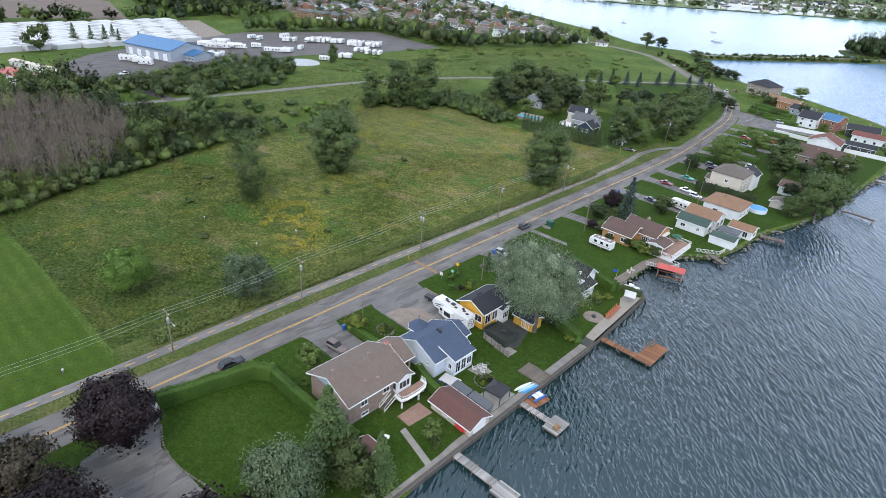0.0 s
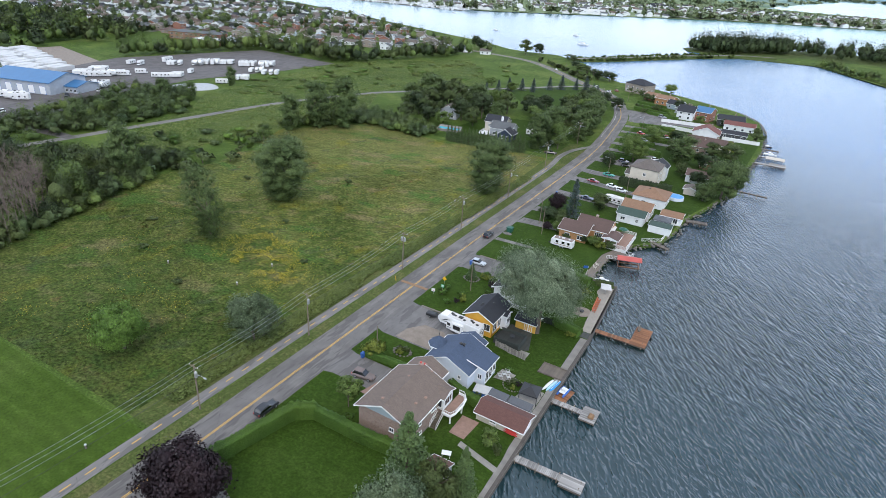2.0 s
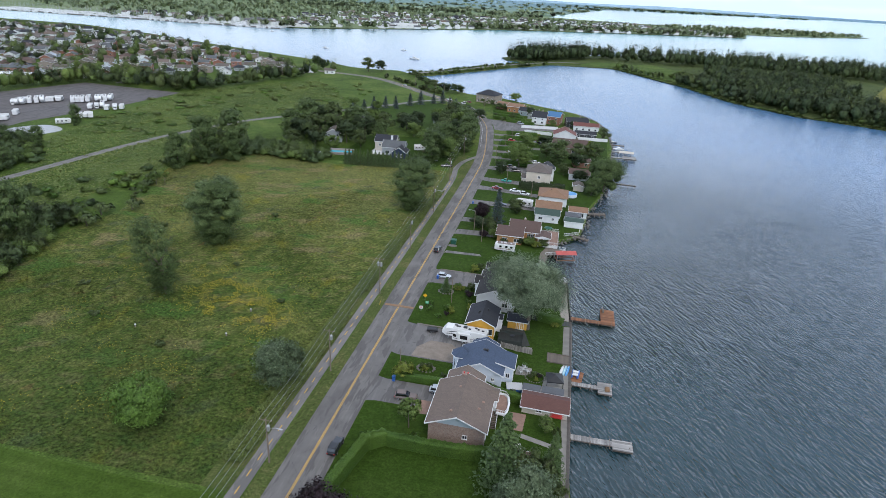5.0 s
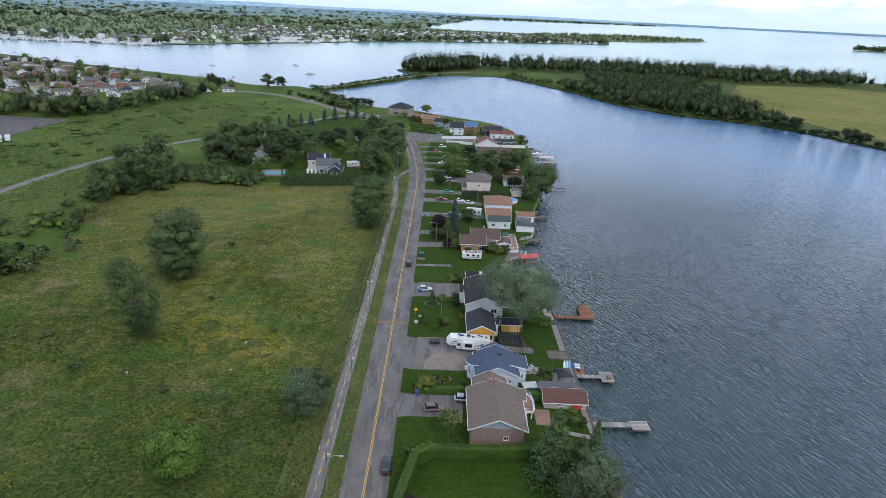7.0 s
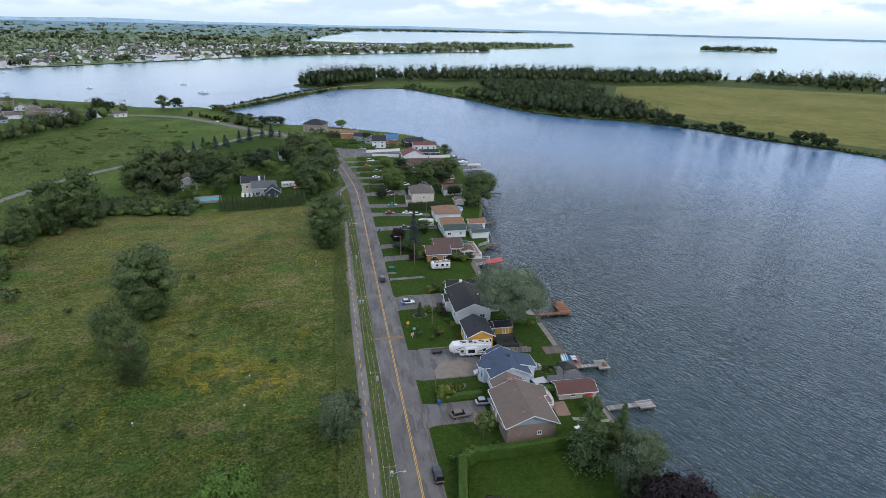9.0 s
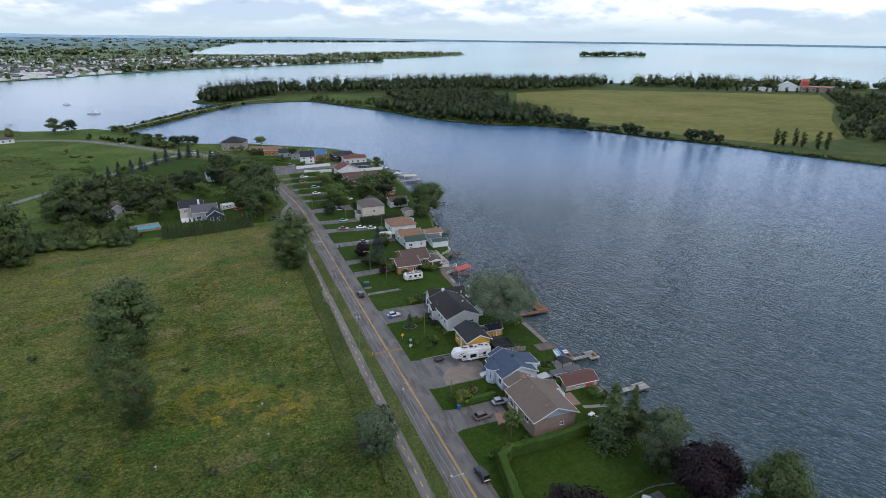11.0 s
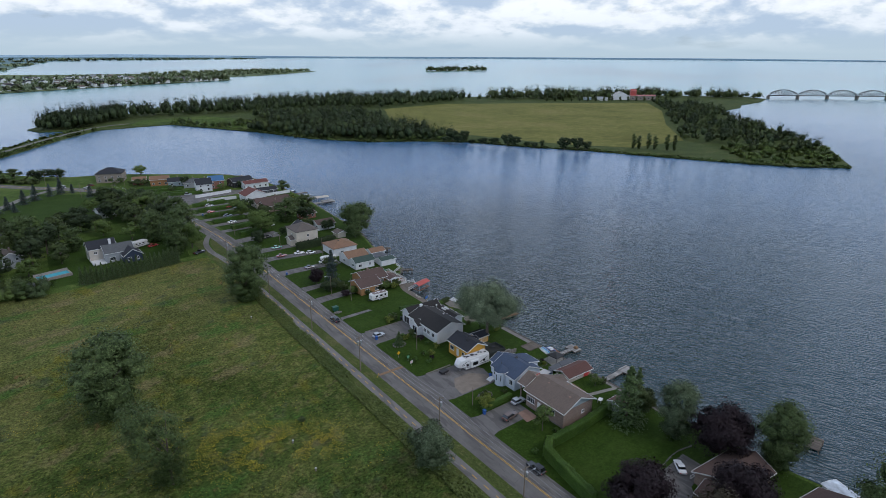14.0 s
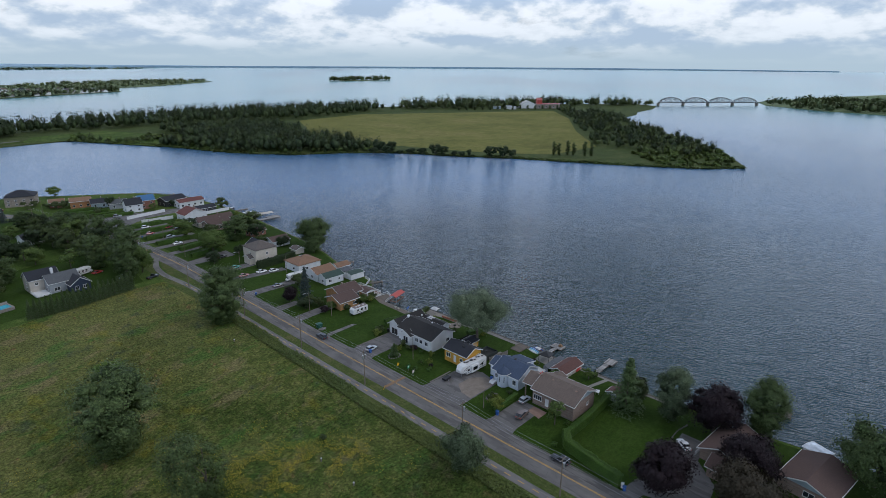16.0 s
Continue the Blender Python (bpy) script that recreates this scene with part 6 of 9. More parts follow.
# further houses towards the bend: place, turn, half sizes, height, rise, ridge, wall, roof, label
ROW = [
    (47.0, 173.0, 0, 4.6, 4.0, 3.0, 1.5, "x", M_white, R_brown, False, "white lakeside cottage with a brown roof"),
    (46.8, 154.5, 0, 2.2, 2.4, 2.3, 0.8, "y", M_beige, R_greybrown, False, "beige garden shed with a grey roof"),
    (48.0, 196, 8, 4.0, 3.2, 2.7, 1.2, "x", M_redbrick, R_brown, False, "low brick outbuilding with a brown roof"),
    (39.5, 222.5, 0, 6.4, 4.4, 3.4, 2.0, "x", M_brick, R_brown, False, "brown gabled house with a glazed front"),
    (42.7, 234, 1, 10.2, 4.4, 3.0, 1.9, "x", M_beige, R_brown, False, "long bungalow with a dark brown roof"),
    (38.5, 252.0, 2, 6.4, 5.4, 4.0, 2.9, "y", M_white, R_red, False, "white house with a dull red roof"),
    (50.8, 263.5, 2, 6.2, 3.4, 3.0, 1.2, "x", M_black_siding, R_black, False, "long charcoal house with white windows"),
    (51.4, 285.5, 2, 7.8, 4.0, 3.6, 1.4, "x", M_white, R_red, False, "white house with a low red roof"),
    (45.4, 297, 10, 7.0, 4.6, 3.8, 2.0, "x", M_black_siding, R_black, False, "dark house with a black roof"),
    (30.8, 301, -10, 4.4, 6.0, 5.4, 2.2, "x", M_redbrick, M_bluemetal, False, "brick house with a bright blue metal roof")] + [
    (21.4, 296, -6, 4.6, 5.0, 4.8, 3.0, "x", M_white, R_black, False, "white gabled house with a dark roof"),
    (18.0, 312, -12, 4.8, 4.4, 3.4, 1.8, "x", M_grey_siding, R_grey, False, "grey house with a slate-grey roof"),
    (10.5, 322, -14, 4.6, 4.0, 3.2, 2.0, "x", M_bluegrey, R_black, False, "blue-grey cottage with a dark roof"),
    (2.6, 331, -14, 5.6, 4.8, 4.2, 1.6, "x", M_cedar, R_tan, False, "cedar-clad house with a tan roof"),
    (-8.0, 341, -14, 4.0, 4.0, 3.4, 1.4, "x", M_redbrick, R_tan, False, "small brick house with a tan roof"),
    (-22.0, 362, -20, 8.0, 6.5, 6.2, 3.4, "x", M_tan_brick, R_black, True, "large stone house with a grey hipped roof"),
    (-38.0, 262, 10, 5.5, 4.0, 3.4, 1.8, "x", M_white, R_black, False, "white house with a dark roof among trees"),
    (-86.0, 240, 20, 5.0, 4.0, 3.2, 2.0, "x", M_white, R_grey, False, "pale outbuilding with a grey roof"),
    (-84.0, 196, 15, 4.5, 4.0, 4.6, 2.4, "y", M_grey_siding, R_greybrown, False, "old grey barn hidden among trees"),
    (-79.0, 160, 10, 1.8, 1.6, 2.2, 0.8, "x", M_grey_siding, R_grey, False, "grey garden shed at the hedge"),
]
for x, y, rot, w, d, h, rise, axis, wall, roof, hip, lab in ROW:
    hs = thing("house" if w > 3 else "shed", x, y, rot, lab, "house" if w > 3 else "shed")
    b1 = block(hs, -w, -d, w, d, h, rise, axis, wall, roof, hip=hip, over=0.45)
    if w > 3:
        n = max(2, int(w / 1.8))
        for k in range(n):
            u = 2 * w * (k + 0.5) / n
            opening(hs, b1, "s", u, 0.9, 1.3, 1.3, bars=0)
            if h > 4.4:
                opening(hs, b1, "s", u, 3.3, 1.2, 1.1, bars=0)
        for k in range(2):
            opening(hs, b1, "w", 2 * d * (k + 0.5) / 2, 0.9, 1.3, 1.3, bars=0)
            opening(hs, b1, "e", 2 * d * (k + 0.5) / 2, 0.9, 1.5, 1.5, bars=0)
        if rise > 1.5 and not hip:
            chimney(hs, w * 0.3, 0.4, h + rise * 0.5, h + rise + 0.8, 0.6)

# house behind the thuja hedge
hs = thing("house", -46.5, 181, 4, "pale grey and navy house with dark gabled roofs", "house")
hs.scale = (1.0, 0.98, 1.0)
b1 = block(hs, -9.5, 2.0, 1.0, 10.0, 5.6, 2.6, "x", M_beige, R_black, over=0.4)
b2 = block(hs, -4.5, -3.5, 6.5, 5.0, 4.2, 2.6, "x", M_grey_siding, R_grey, over=0.4)
b3 = block(hs, 1.5, -8.5, 8.5, -1.0, 3.2, 2.4, "y", M_navy, R_black, over=0.4)
opening(hs, b3, "s", 2.0, 0.9, 1.5, 1.5)
opening(hs, b3, "s", 5.0, 0.9, 1.5, 1.5)
opening(hs, b1, "w", 4.0, 3.4, 1.4, 1.3)
opening(hs, b1, "w", 4.0, 0.9, 1.4, 1.3)
opening(hs, b1, "s", 2.4, 3.2, 1.3, 1.2)
opening(hs, b2, "s", 2.6, 0.9, 2.2, 1.4)
opening(hs, b2, "w", 2.5, 1.0, 1.4, 1.3)
chimney(hs, -1.0, 3.2, 6.4, 8.4, 0.9, M_whitepaint)
dk = part("deck", Mesh().box(-9.6, -5.0, 0.4, -4.6, 2.0, 0.7), M_whitepaint, hs)
railing(dk, [(-9.6, 2.0), (-9.6, -5.0), (-4.6, -5.0)], 0.7, 1.0, M_trim, 0.4)
pl = thing("swimming_pool", -70.3, 171.5, 12, "raised turquoise pool with a pale wooden surround", "pool")
part("pool_wall", Mesh().box(-6, -2.8, 0, 6, -2.3, 1.2).box(-6, 2.3, 0, 6, 2.8, 1.2).box(-6, -2.3, 0, -5.5, 2.3, 1.2).box(5.5, -2.3, 0, 6, 2.3, 1.2), M_fence, pl)
part("pool_water", Mesh().box(-5.5, -2.3, 0, 5.5, 2.3, 0.95), M_pool, pl)
part("screen", Mesh().box(-6, 2.8, 0, 6, 2.9, 1.9), M_fence, pl)

# ---- the yard: service building, storage, wrapped stacks ----
hs = thing("service_building", -283, 92, 16.5, "large grey workshop with a bright blue metal roof", "workshop")
b1 = block(hs, -19, -12, 19, 12, 6.4, 3.6, "x", M_workshop, M_bluemetal, trim=M_bluemetal, over=0.8)
for k in range(5):
    opening(hs, b1, "s", 4.5 + k * 7.2, 0.1, 3.8, 4.2, "garage_door", frame=M_bluepl, pane=M_whitepaint, bars=0)
b2 = block(hs, 19, -3, 27, 12, 3.6, 2.0, "x", M_workshop, M_bluemetal, trim=M_bluemetal, over=0.6)
for k in range(3):
    opening(hs, b2, "s", 1.4 + k * 2.6, 0.8, 1.4, 1.4)
for x, y, w, rot in ((-242, 10, 15, 14), (-240, -7, 17, 14)):
    hs = thing("warehouse", x, y, rot, "low warehouse with a red metal roof", "warehouse")
    block(hs, -w, -5, w, 5, 3.4, 1.4, "x", M_white, M_redmetal, over=0.4)
hs = thing("storage_units", -264, 22, 18, "long tan row of storage units with white doors", "storage building")
b1 = block(hs, -22, -2.4, 22, 2.4, 2.7, 0.7, "x", M_beige, M_beige, over=0.2)
for k in range(13):
    opening(hs, b1, "s", 1.9 + k * 3.35, 0.1, 2.4, 2.2, "garage_door", pane=M_whitepaint, bars=0)
rng = random.Random(21)
st = Mesh().box(-5.5, -3.0, 0, 5.5, 3.0, 2.9).box(-5.2, -2.8, 2.9, 0.4, 2.7, 3.25).box(0.6, -2.7, 2.9, 5.3, 2.8, 3.1)
st_me = st.data("wrap")
st_me.materials.append(M_tarp)
for i in range(12):
    for j in range(7):
        x, y = -328 - j * 13.5 - rng.uniform(0, 1), -40 + i * 15.2 + j * 3.4 + rng.uniform(-0.6, 0.6)
        if y > 150 - j * 2 + 10:
            continue
        sk = thing("wrapped_stack", x, y, 14 + rng.uniform(-3, 3), "white plastic-wrapped stack of goods", "stack", "wrapped stacks in the storage yard")
        ob = new("wrap", st_me)
        ob.parent = sk
        ob.scale = (rng.uniform(1.0, 1.18), rng.uniform(2.0, 2.35), rng.uniform(0.8, 1.05))

# ---- town beyond the grass ----
TOWN = [(-178, 452), (-225, 462), (-300, 520), (-420, 590), (-560, 650), (-700, 690), (-900, 650), (-900, 330), (-620, 300), (-450, 290), (-345, 292), (-300, 350), (-240, 405)]
town_walls = [M_white, M_redbrick, M_beige, M_grey_siding, M_tan_brick, M_white, M_bluewhite, M_brick]
town_roofs = [R_grey, R_greybrown, R_black, R_taupe, R_grey, R_greybrown, R_brown, R_taupe]
rng = random.Random(8)
protos = []
for k in range(10):
    w, d, h = rng.uniform(4.5, 6.5), rng.uniform(4, 5.2), rng.choice((3.0, 3.2, 5.4))
    protos.append((w, d, h, rng.uniform(1.5, 2.6), rng.choice("xy"), town_walls[k % 8], town_roofs[(k * 3 + 1) % 8], k % 4 == 3))
spots = []
for j in range(18):
    for i in range(40):
        x, y = -170 - i * 19.0 + rng.uniform(-2.5, 2.5), 296 + j * 25.0 - i * 1.2 + rng.uniform(-3, 3)
        if inside(x, y, TOWN):
            spots.append((x, y))
spots.sort(key=lambda p: math.hypot(p[0] + 160, p[1] - 300))
first = {}
for n, (x, y) in enumerate(spots[:150]):
    k = rng.randrange(10)
    w, d, h, rise, axis, wall, roof, hip = protos[k]
    if k not in first:
        hs = thing("house", x, y, 22, "suburban house with a pitched roof among trees", "house", "houses of the town")
        b1 = block(hs, -w, -d, w, d, h, rise, axis, wall, roof, hip=hip, over=0.4)
        for side, L in (("s", 2 * w), ("e", 2 * d)):
            for u in (L * 0.25, L * 0.7):
                opening(hs, b1, side, u, 0.9 if h < 5 else 2.4, 1.4, 1.4, bars=0)
        first[k] = hs
    else:
        copy_thing(first[k], pose(x, y, 0, 0, 0, 22 + rng.choice((0, 90, 180, 270)) + rng.uniform(-6, 6)))


def far_houses(name, places, label, seed, z=0.0, grow=1.0):
    """Houses too far off to tell apart: walls in one mesh, roofs in a few."""
    rg = random.Random(seed)
    walls, roofs = Mesh(), [Mesh() for _ in range(4)]
    for x, y in places:
        w, d, h, rise = rg.uniform(4.5, 7) * grow, rg.uniform(4, 5.5) * grow, rg.choice((3, 3.2, 5.4)) * grow, rg.uniform(1.6, 2.6) * grow
        a = radians(rg.choice((22, 112)) + rg.uniform(-12, 12))
        m = Matrix.Translation((x, y, z)) @ Matrix.Rotation(a, 4, "Z")
        for src, dst in ((wall_block(-w, -d, w, d, h, rise, "x"), walls), (gable_roof(-w, -d, w, d, h, rise, "x"), roofs[rg.randrange(4)])):
            dst.add([tuple(m @ Vector(v)) for v in src.v], src.f)
    ob = tagged(new(name), label, "houses", kind="stuff")
    part("walls", walls, M_white, ob)
    for mb, m in zip(roofs, (R_grey, R_greybrown, R_black, R_taupe)):
        if mb.v:
            part("roofs", mb, m, ob)


far_houses("far_town", spots[150:], "further rows of small pitched-roof town houses", 31)
hs = thing("school", -402, 292, 20, "two-storey red brick block with a flat grey roof", "school")
b1 = block(hs, -24, -8, 24, 8, 6.2, 1.4, "x", M_redbrick, R_grey, hip=True, over=0.5)
for k in range(10):
    for z in (0.9, 3.8):
        opening(hs, b1, "s", 3 + k * 4.7, z, 2.6, 1.4, bars=0)
hs = thing("commercial_block", -372, 282, 20, "low red brick shop with a white parapet", "shop")
b1 = block(hs, -14, -6, 10, 6, 4.0, 0.5, "x", M_redbrick, M_whitepaint, over=0.3)
for k in range(5):
    opening(hs, b1, "s", 3 + k * 4.4, 0.8, 2.6, 2.0)
STREETS = [[(-200, 440), (-330, 425), (-520, 380), (-800, 330)], [(-260, 490), (-420, 520), (-640, 560)], [(-300, 300), (-330, 400), (-380, 540)], [(-470, 290), (-500, 420), (-560, 600)]]
for s in STREETS:
    structure("town_street", ribbon(smooth_line(s, 12), -4, 4, 0.04), M_drive, "grey residential street", "road")

# ---- farm, bridge and buildings across the water ----
hs = thing("barn", 905, 640, -40, "white gabled barn with red ends beyond the field", "barn", z=-0.3)
b1 = block(hs, -20, -11, 14, 11, 7.5, 7.5, "y", M_whitepaint, P_rvroof, over=0.5)
block(hs, 16, -10, 26, 2, 17, 3, "x", M_redmetal, M_redmetal, over=0.2)
b2 = block(hs, 14, -16, 62, -2, 8.5, 1.2, "x", M_tan_brick, M_redmetal, over=0.3)
for k in range(6):
    opening(hs, b2, "s", 5 + k * 7.4, 2.0, 3.0, 3.0)
for x, y, m in ((838, 668, M_bluegrey), (862, 658, M_white), (852, 640, M_whitepaint)):
    hs = thing("outbuilding", x, y, -40, "low metal-roofed farm outbuilding", "outbuilding", "farm outbuildings", z=-0.3)
    block(hs, -7, -4, 7, 4, 4.5, 1.4, "x", m, M_steel, over=0.3)
br = thing("railway_bridge", 1193, 495, -40.6, "dark steel railway bridge with four arched trusses", "bridge", z=-1)
SPAN = 58.0
for s in range(4):
    mb = Mesh()
    for side in (-3, 3):
        top = [(s * SPAN + SPAN * (k / 10), side, 6.0 + (11.5 * math.sin(math.pi * (0.08 + 0.84 * k / 10)) if 0 < k < 10 else 0)) for k in range(11)]
        bot = [(p[0], side, 6.0) for p in top]
        mb.path(top, 0.55, 4), mb.path(bot, 0.6, 4)
        for a, b in zip(top, bot):
            if a[2] > 6.1:
                mb.tube(a, b, 0.35, n=4)
        for k in range(1, 9):
            mb.tube(top[k], bot[k + 1] if k < 5 else bot[k], 0.3, n=4)
            mb.tube(bot[k], top[k + 1] if k >= 5 else top[k], 0.3, n=4)
    mb.box(s * SPAN, -3.2, 5.4, (s + 1) * SPAN, 3.2, 6.0)
    part("truss", mb, M_rustbridge, br)
for s in range(5):
    part("pier", Mesh().box(s * SPAN - 1.6, -4, -3, s * SPAN + 1.6, 4, 5.4), M_concrete, br)
hs = thing("white_building", -330, 1235, 25, "long white building on the far shore", "building")
block(hs, -26, -9, 26, 9, 9, 0.8, "x", M_whitepaint, P_rvroof, over=0.3)
block(hs, -44, -8, -26, 8, 6, 0.8, "x", M_tan_brick, P_rvroof, over=0.3)
hs = thing("apartment_block", -585, 1060, 10, "grey apartment block by the marina", "building")
b1 = block(hs, -20, -8, 20, 8, 10, 1.0, "x", M_grey_siding, R_grey, hip=True, over=0.4)
for k in range(8):
    for z in (1, 4, 7):
        opening(hs, b1, "s", 3 + k * 4.8, z, 2.2, 1.6, bars=0)


# ---- trees and hedges, place by place ----
rng = random.Random(3)
# in the meadow
tree("thin", -60.5, 19.5, 20.5, 6.4, "thin wind-bent willow standing in the meadow", variant=2)
tree("willow", -66.5, 53.5, 22.0, 9.6, "tall dark willow alone in the meadow", variant=2)
tree("willow", -15.8, 104.0, 20.5, 8.8, "tall grey-green willow beside the bicycle path", variant=2)
tree("silver_small", -14.2, -8.2, 11.4, 5.1, "round grey-green tree beside the bicycle path")
tree("sumac", -33.0, -25.0, 10.0, 6.0, "low dense sumac tree in the meadow", variant=1)
tree("willow", -124, 36.5, 20, 6.5, "broad willow at the edge of the woods", variant=0)
tree("willow", -121, 132, 22, 7.5, "tall willow at the meadow's corner", variant=1)
tree("willow", -112, 140, 24, 8.5, "wide willow at the meadow's corner", variant=2)
tree("willow", -126, 120, 17, 5.5, "willow at the meadow's corner", variant=0)
for x, y, h, r in ((-110, 70, 4.5, 3.4), (-116, 62, 5, 4), (-118, 82, 3.6, 3), (-122, 92, 3.4, 3), (-126, 103, 3.2, 3), (-113, 52, 4.5, 4)):
    tree("bush", x, y, h, r, "spreading green bush at the meadow's edge", name="bush", category="bush")
for x, y in ((-120, 97), (-117, 98)):
    tree("sapling", x, y, 7, 1.8, "slim young willow")
for x, y in ((-47, -2), (-70, 5), (-52, 40), (-84, 18), (-30, 24), (-60, 80), (-90, 60)):
    tree("bush", x, y, rng.uniform(0.9, 1.6), rng.uniform(1.0, 1.8), "low clump of weeds in the meadow", name="bush", category="bush")

# the near lots
tree("purple", 9.8, -43.2, 12.3, 6.0, "round dark purple maple beside the driveway", variant=0)
tree("purple", 0.5 + 1.5, -63, 11.0, 5.0, "dark purple maple by the road", variant=1)
tree("bronze", 13.5, -58.5, 12.5, 6.4, "bronze-green maple by the driveway")
tree("purple", 24.8, -55.5, 12.3, 5.8, "dark purple maple in front of the house", variant=1)
tree("purple", 39.8, -43.4, 13.0, 6.6, "dark purple maple at the shore", variant=2)
tree("pale", 38.0, -33.4, 14.2, 5.4, "tall silver-leaved poplar at the lawn's edge")
tree("willow", 46.2, -52.5, 15.5, 5.8, "tall green tree at the shore")
tree("weeping", 44.0, -76.0, 16.0, 8.0, "wide dark willow at the shore")
tree("dark", 40.5, -84.0, 14.0, 8.0, "wide dark tree at the shore")
conifer(33.8, -22.8, 15.6, 5.2, None, "tall spruce at the corner of the lawn")
conifer(42.0, -19.8, 11.0, 2.9, None, "slender spruce by the sea wall")
tree("bush", 43.2, -23.0, 3.2, 1.7, "dense green bush by the sea wall", name="bush", category="bush")
tree("broad", 38.8, -22.6, 8.6, 3.6, "leafy tree by the sea wall", variant=1)
tree("silver", 34.2, 29.6, 19.4, 10.0, "huge silver maple behind the shed", variant=0)
tree("lime", 9.6, 1.8, 4.3, 2.5, "small lime-green tree at the drive")
tree("sapling", 14.8, -13.2, 6.6, 2.4, "young green tree on the front lawn")
tree("sapling", 40.5, -7.8, 3.6, 1.9, "clipped round tree beside the boathouse")
tree("bush", 42.5, -8.8, 2.6, 0.9, "narrow green shrub beside the boathouse", name="shrub", category="shrub")
conifer(10.3, 43.2, 4.6, 1.9, L_spruce, "clipped cone-shaped dwarf spruce in a stone ring", name="dwarf_spruce")
for x, y, kd, h, r in ((13.2, 46.2, "ball", 1.7, 1.2), (14.4, 45.4, "gold_bush", 1.5, 1.1), (13.0, 45.0, "gold_bush", 1.4, 1.0), (8.0, 34.2, "ball", 1.7, 1.0), (12.6, 33.4, "ball", 1.6, 1.1), (8.2, 31.6, "ball", 1.8, 1.1),
                       (14.2, 31.6, "gold_bush", 1.9, 1.1), (13.2, 29.8, "red_bush", 1.4, 0.8), (11.4, 28.6, "ball", 1.4, 0.9), (17.2, 41.5, "red_bush", 1.9, 1.4), (16.4, 43.5, "bush", 1.6, 1.1), (17.6, 38.4, "ball", 1.5, 0.9),
                       (18.4, 35.0, "gold_bush", 1.6, 1.0), (17.0, 46.5, "bush", 2.0, 1.3), (16.0, 58.5, "gold_bush", 2.0, 1.6), (18.0, 59.5, "bush", 2.4, 1.8), (13.6, 5.4, "gold_bush", 1.3, 0.9), (12.6, 6.4, "bush", 1.2, 0.9)) + (
                       (14.2, 6.9, "bush", 1.2, 0.8), (17.6, 1.8, "bush", 1.4, 0.9), (18.0, 3.8, "bush", 1.5, 0.9), (18.6, -9.4, "gold_bush", 1.2, 0.9), (16.8, -15.5, "ball", 1.2, 0.9), (37.2, 10.4, "bush", 1.0, 0.9),
                       (38.4, 9.9, "red_bush", 0.9, 0.7), (37.8, 8.6, "gold_bush", 0.8, 0.7), (36.4, 9.4, "bush", 0.9, 0.7), (36.5, 52.0, "gold_bush", 1.6, 1.5), (38.2, 54.0, "gold_bush", 1.4, 1.2), (37.4, 50.2, "bush", 1.2, 1.1),
                       (35.2, 46.2, "gold_bush", 1.6, 1.3), (36.6, 41.8, "bush", 1.3, 1.1), (41.2, 33.0, "gold_bush", 1.3, 1.2), (33.2, 2.6, "bush", 1.1, 0.8), (35.0, 13.5, "ball", 0.9, 0.7), (7.5, -18.0, "ball", 1.3, 1.0)):
    tree(kd, x, y, h, r, {"ball": "clipped green shrub on the lawn", "gold_bush": "golden-green garden shrub", "red_bush": "dark red barberry shrub", "bush": "loose green garden shrub"}[kd], name="shrub", category="shrub")

hedge([(5.4, -36.0), (7.0, -28), (8.6, -20.8), (11.5, -18.6)], 2.0, 2.9, "tall bushy thuja hedge along the road", dens=190, lumpy=0.5, size=0.12)
hedge([(11.5, -18.6), (22, -18.6), (33.5, -17.6)], 1.8, 2.6, "clipped thuja hedge beside the brick house", dens=190, lumpy=0.4, size=0.12)
hedge([(8.2, 1.0), (18.0, 1.6)], 1.3, 1.5, "low clipped hedge beside the driveway", dens=170, lumpy=0.25, size=0.11)
hedge([(32.0, 0.6), (36.5, -0.2)], 1.6, 2.0, "green hedge between the gardens", dens=170, lumpy=0.3, size=0.11)
hedge([(27.5, 2.2), (32.0, 0.6)], 1.5, 1.9, "green hedge between the gardens", dens=170, lumpy=0.3, size=0.11)
hedge([(22.8, 61.6), (30.0, 59.8), (37.2, 57.9)], 2.2, 2.5, "straight clipped thuja hedge towards the lake", dens=190, lumpy=0.12, size=0.11)
hedge([(38.6, 60.2), (42.6, 60.9)], 1.5, 1.5, "low dark hedge behind the terrace", leaf=L_green, dens=170, lumpy=0.3, size=0.12)
hedge([(36.6, 35.4), (40.0, 34.4), (42.6, 33.6)], 2.2, 2.2, "clipped thuja hedge by the sea wall", dens=190, lumpy=0.12, size=0.11)
for k in range(21):
    f = k / 20
    conifer(-62 + 36 * f, 155.6 + 5.6 * f * f, rng.uniform(6.2, 8.4), rng.uniform(1.6, 2.1), L_thujatree, "pointed dark green thuja in a close row", name="thuja_tree", group="thuja row along the meadow")
hedge([(21.5, 146.6), (33, 147.2), (40.5, 148)], 2.6, 3.4, "tall thuja hedge in front of the cream house", leaf=L_dark, dens=34, lumpy=0.5, size=0.24)
for k, (y0, x1) in enumerate(((297, 12), (307, 10), (317, 6), (289.5, 18))):
    hedge([(-10 - k * 1.2 if k < 3 else 0, y0 + 2), (x1, y0 - 3)], 2.0, 2.0, "clipped green hedge between driveways", leaf=L_thuja, dens=24, size=0.26)
hedge([(8, 183), (24, 186)], 2.0, 2.0, "clipped hedge beside the driveway", dens=24, size=0.26)
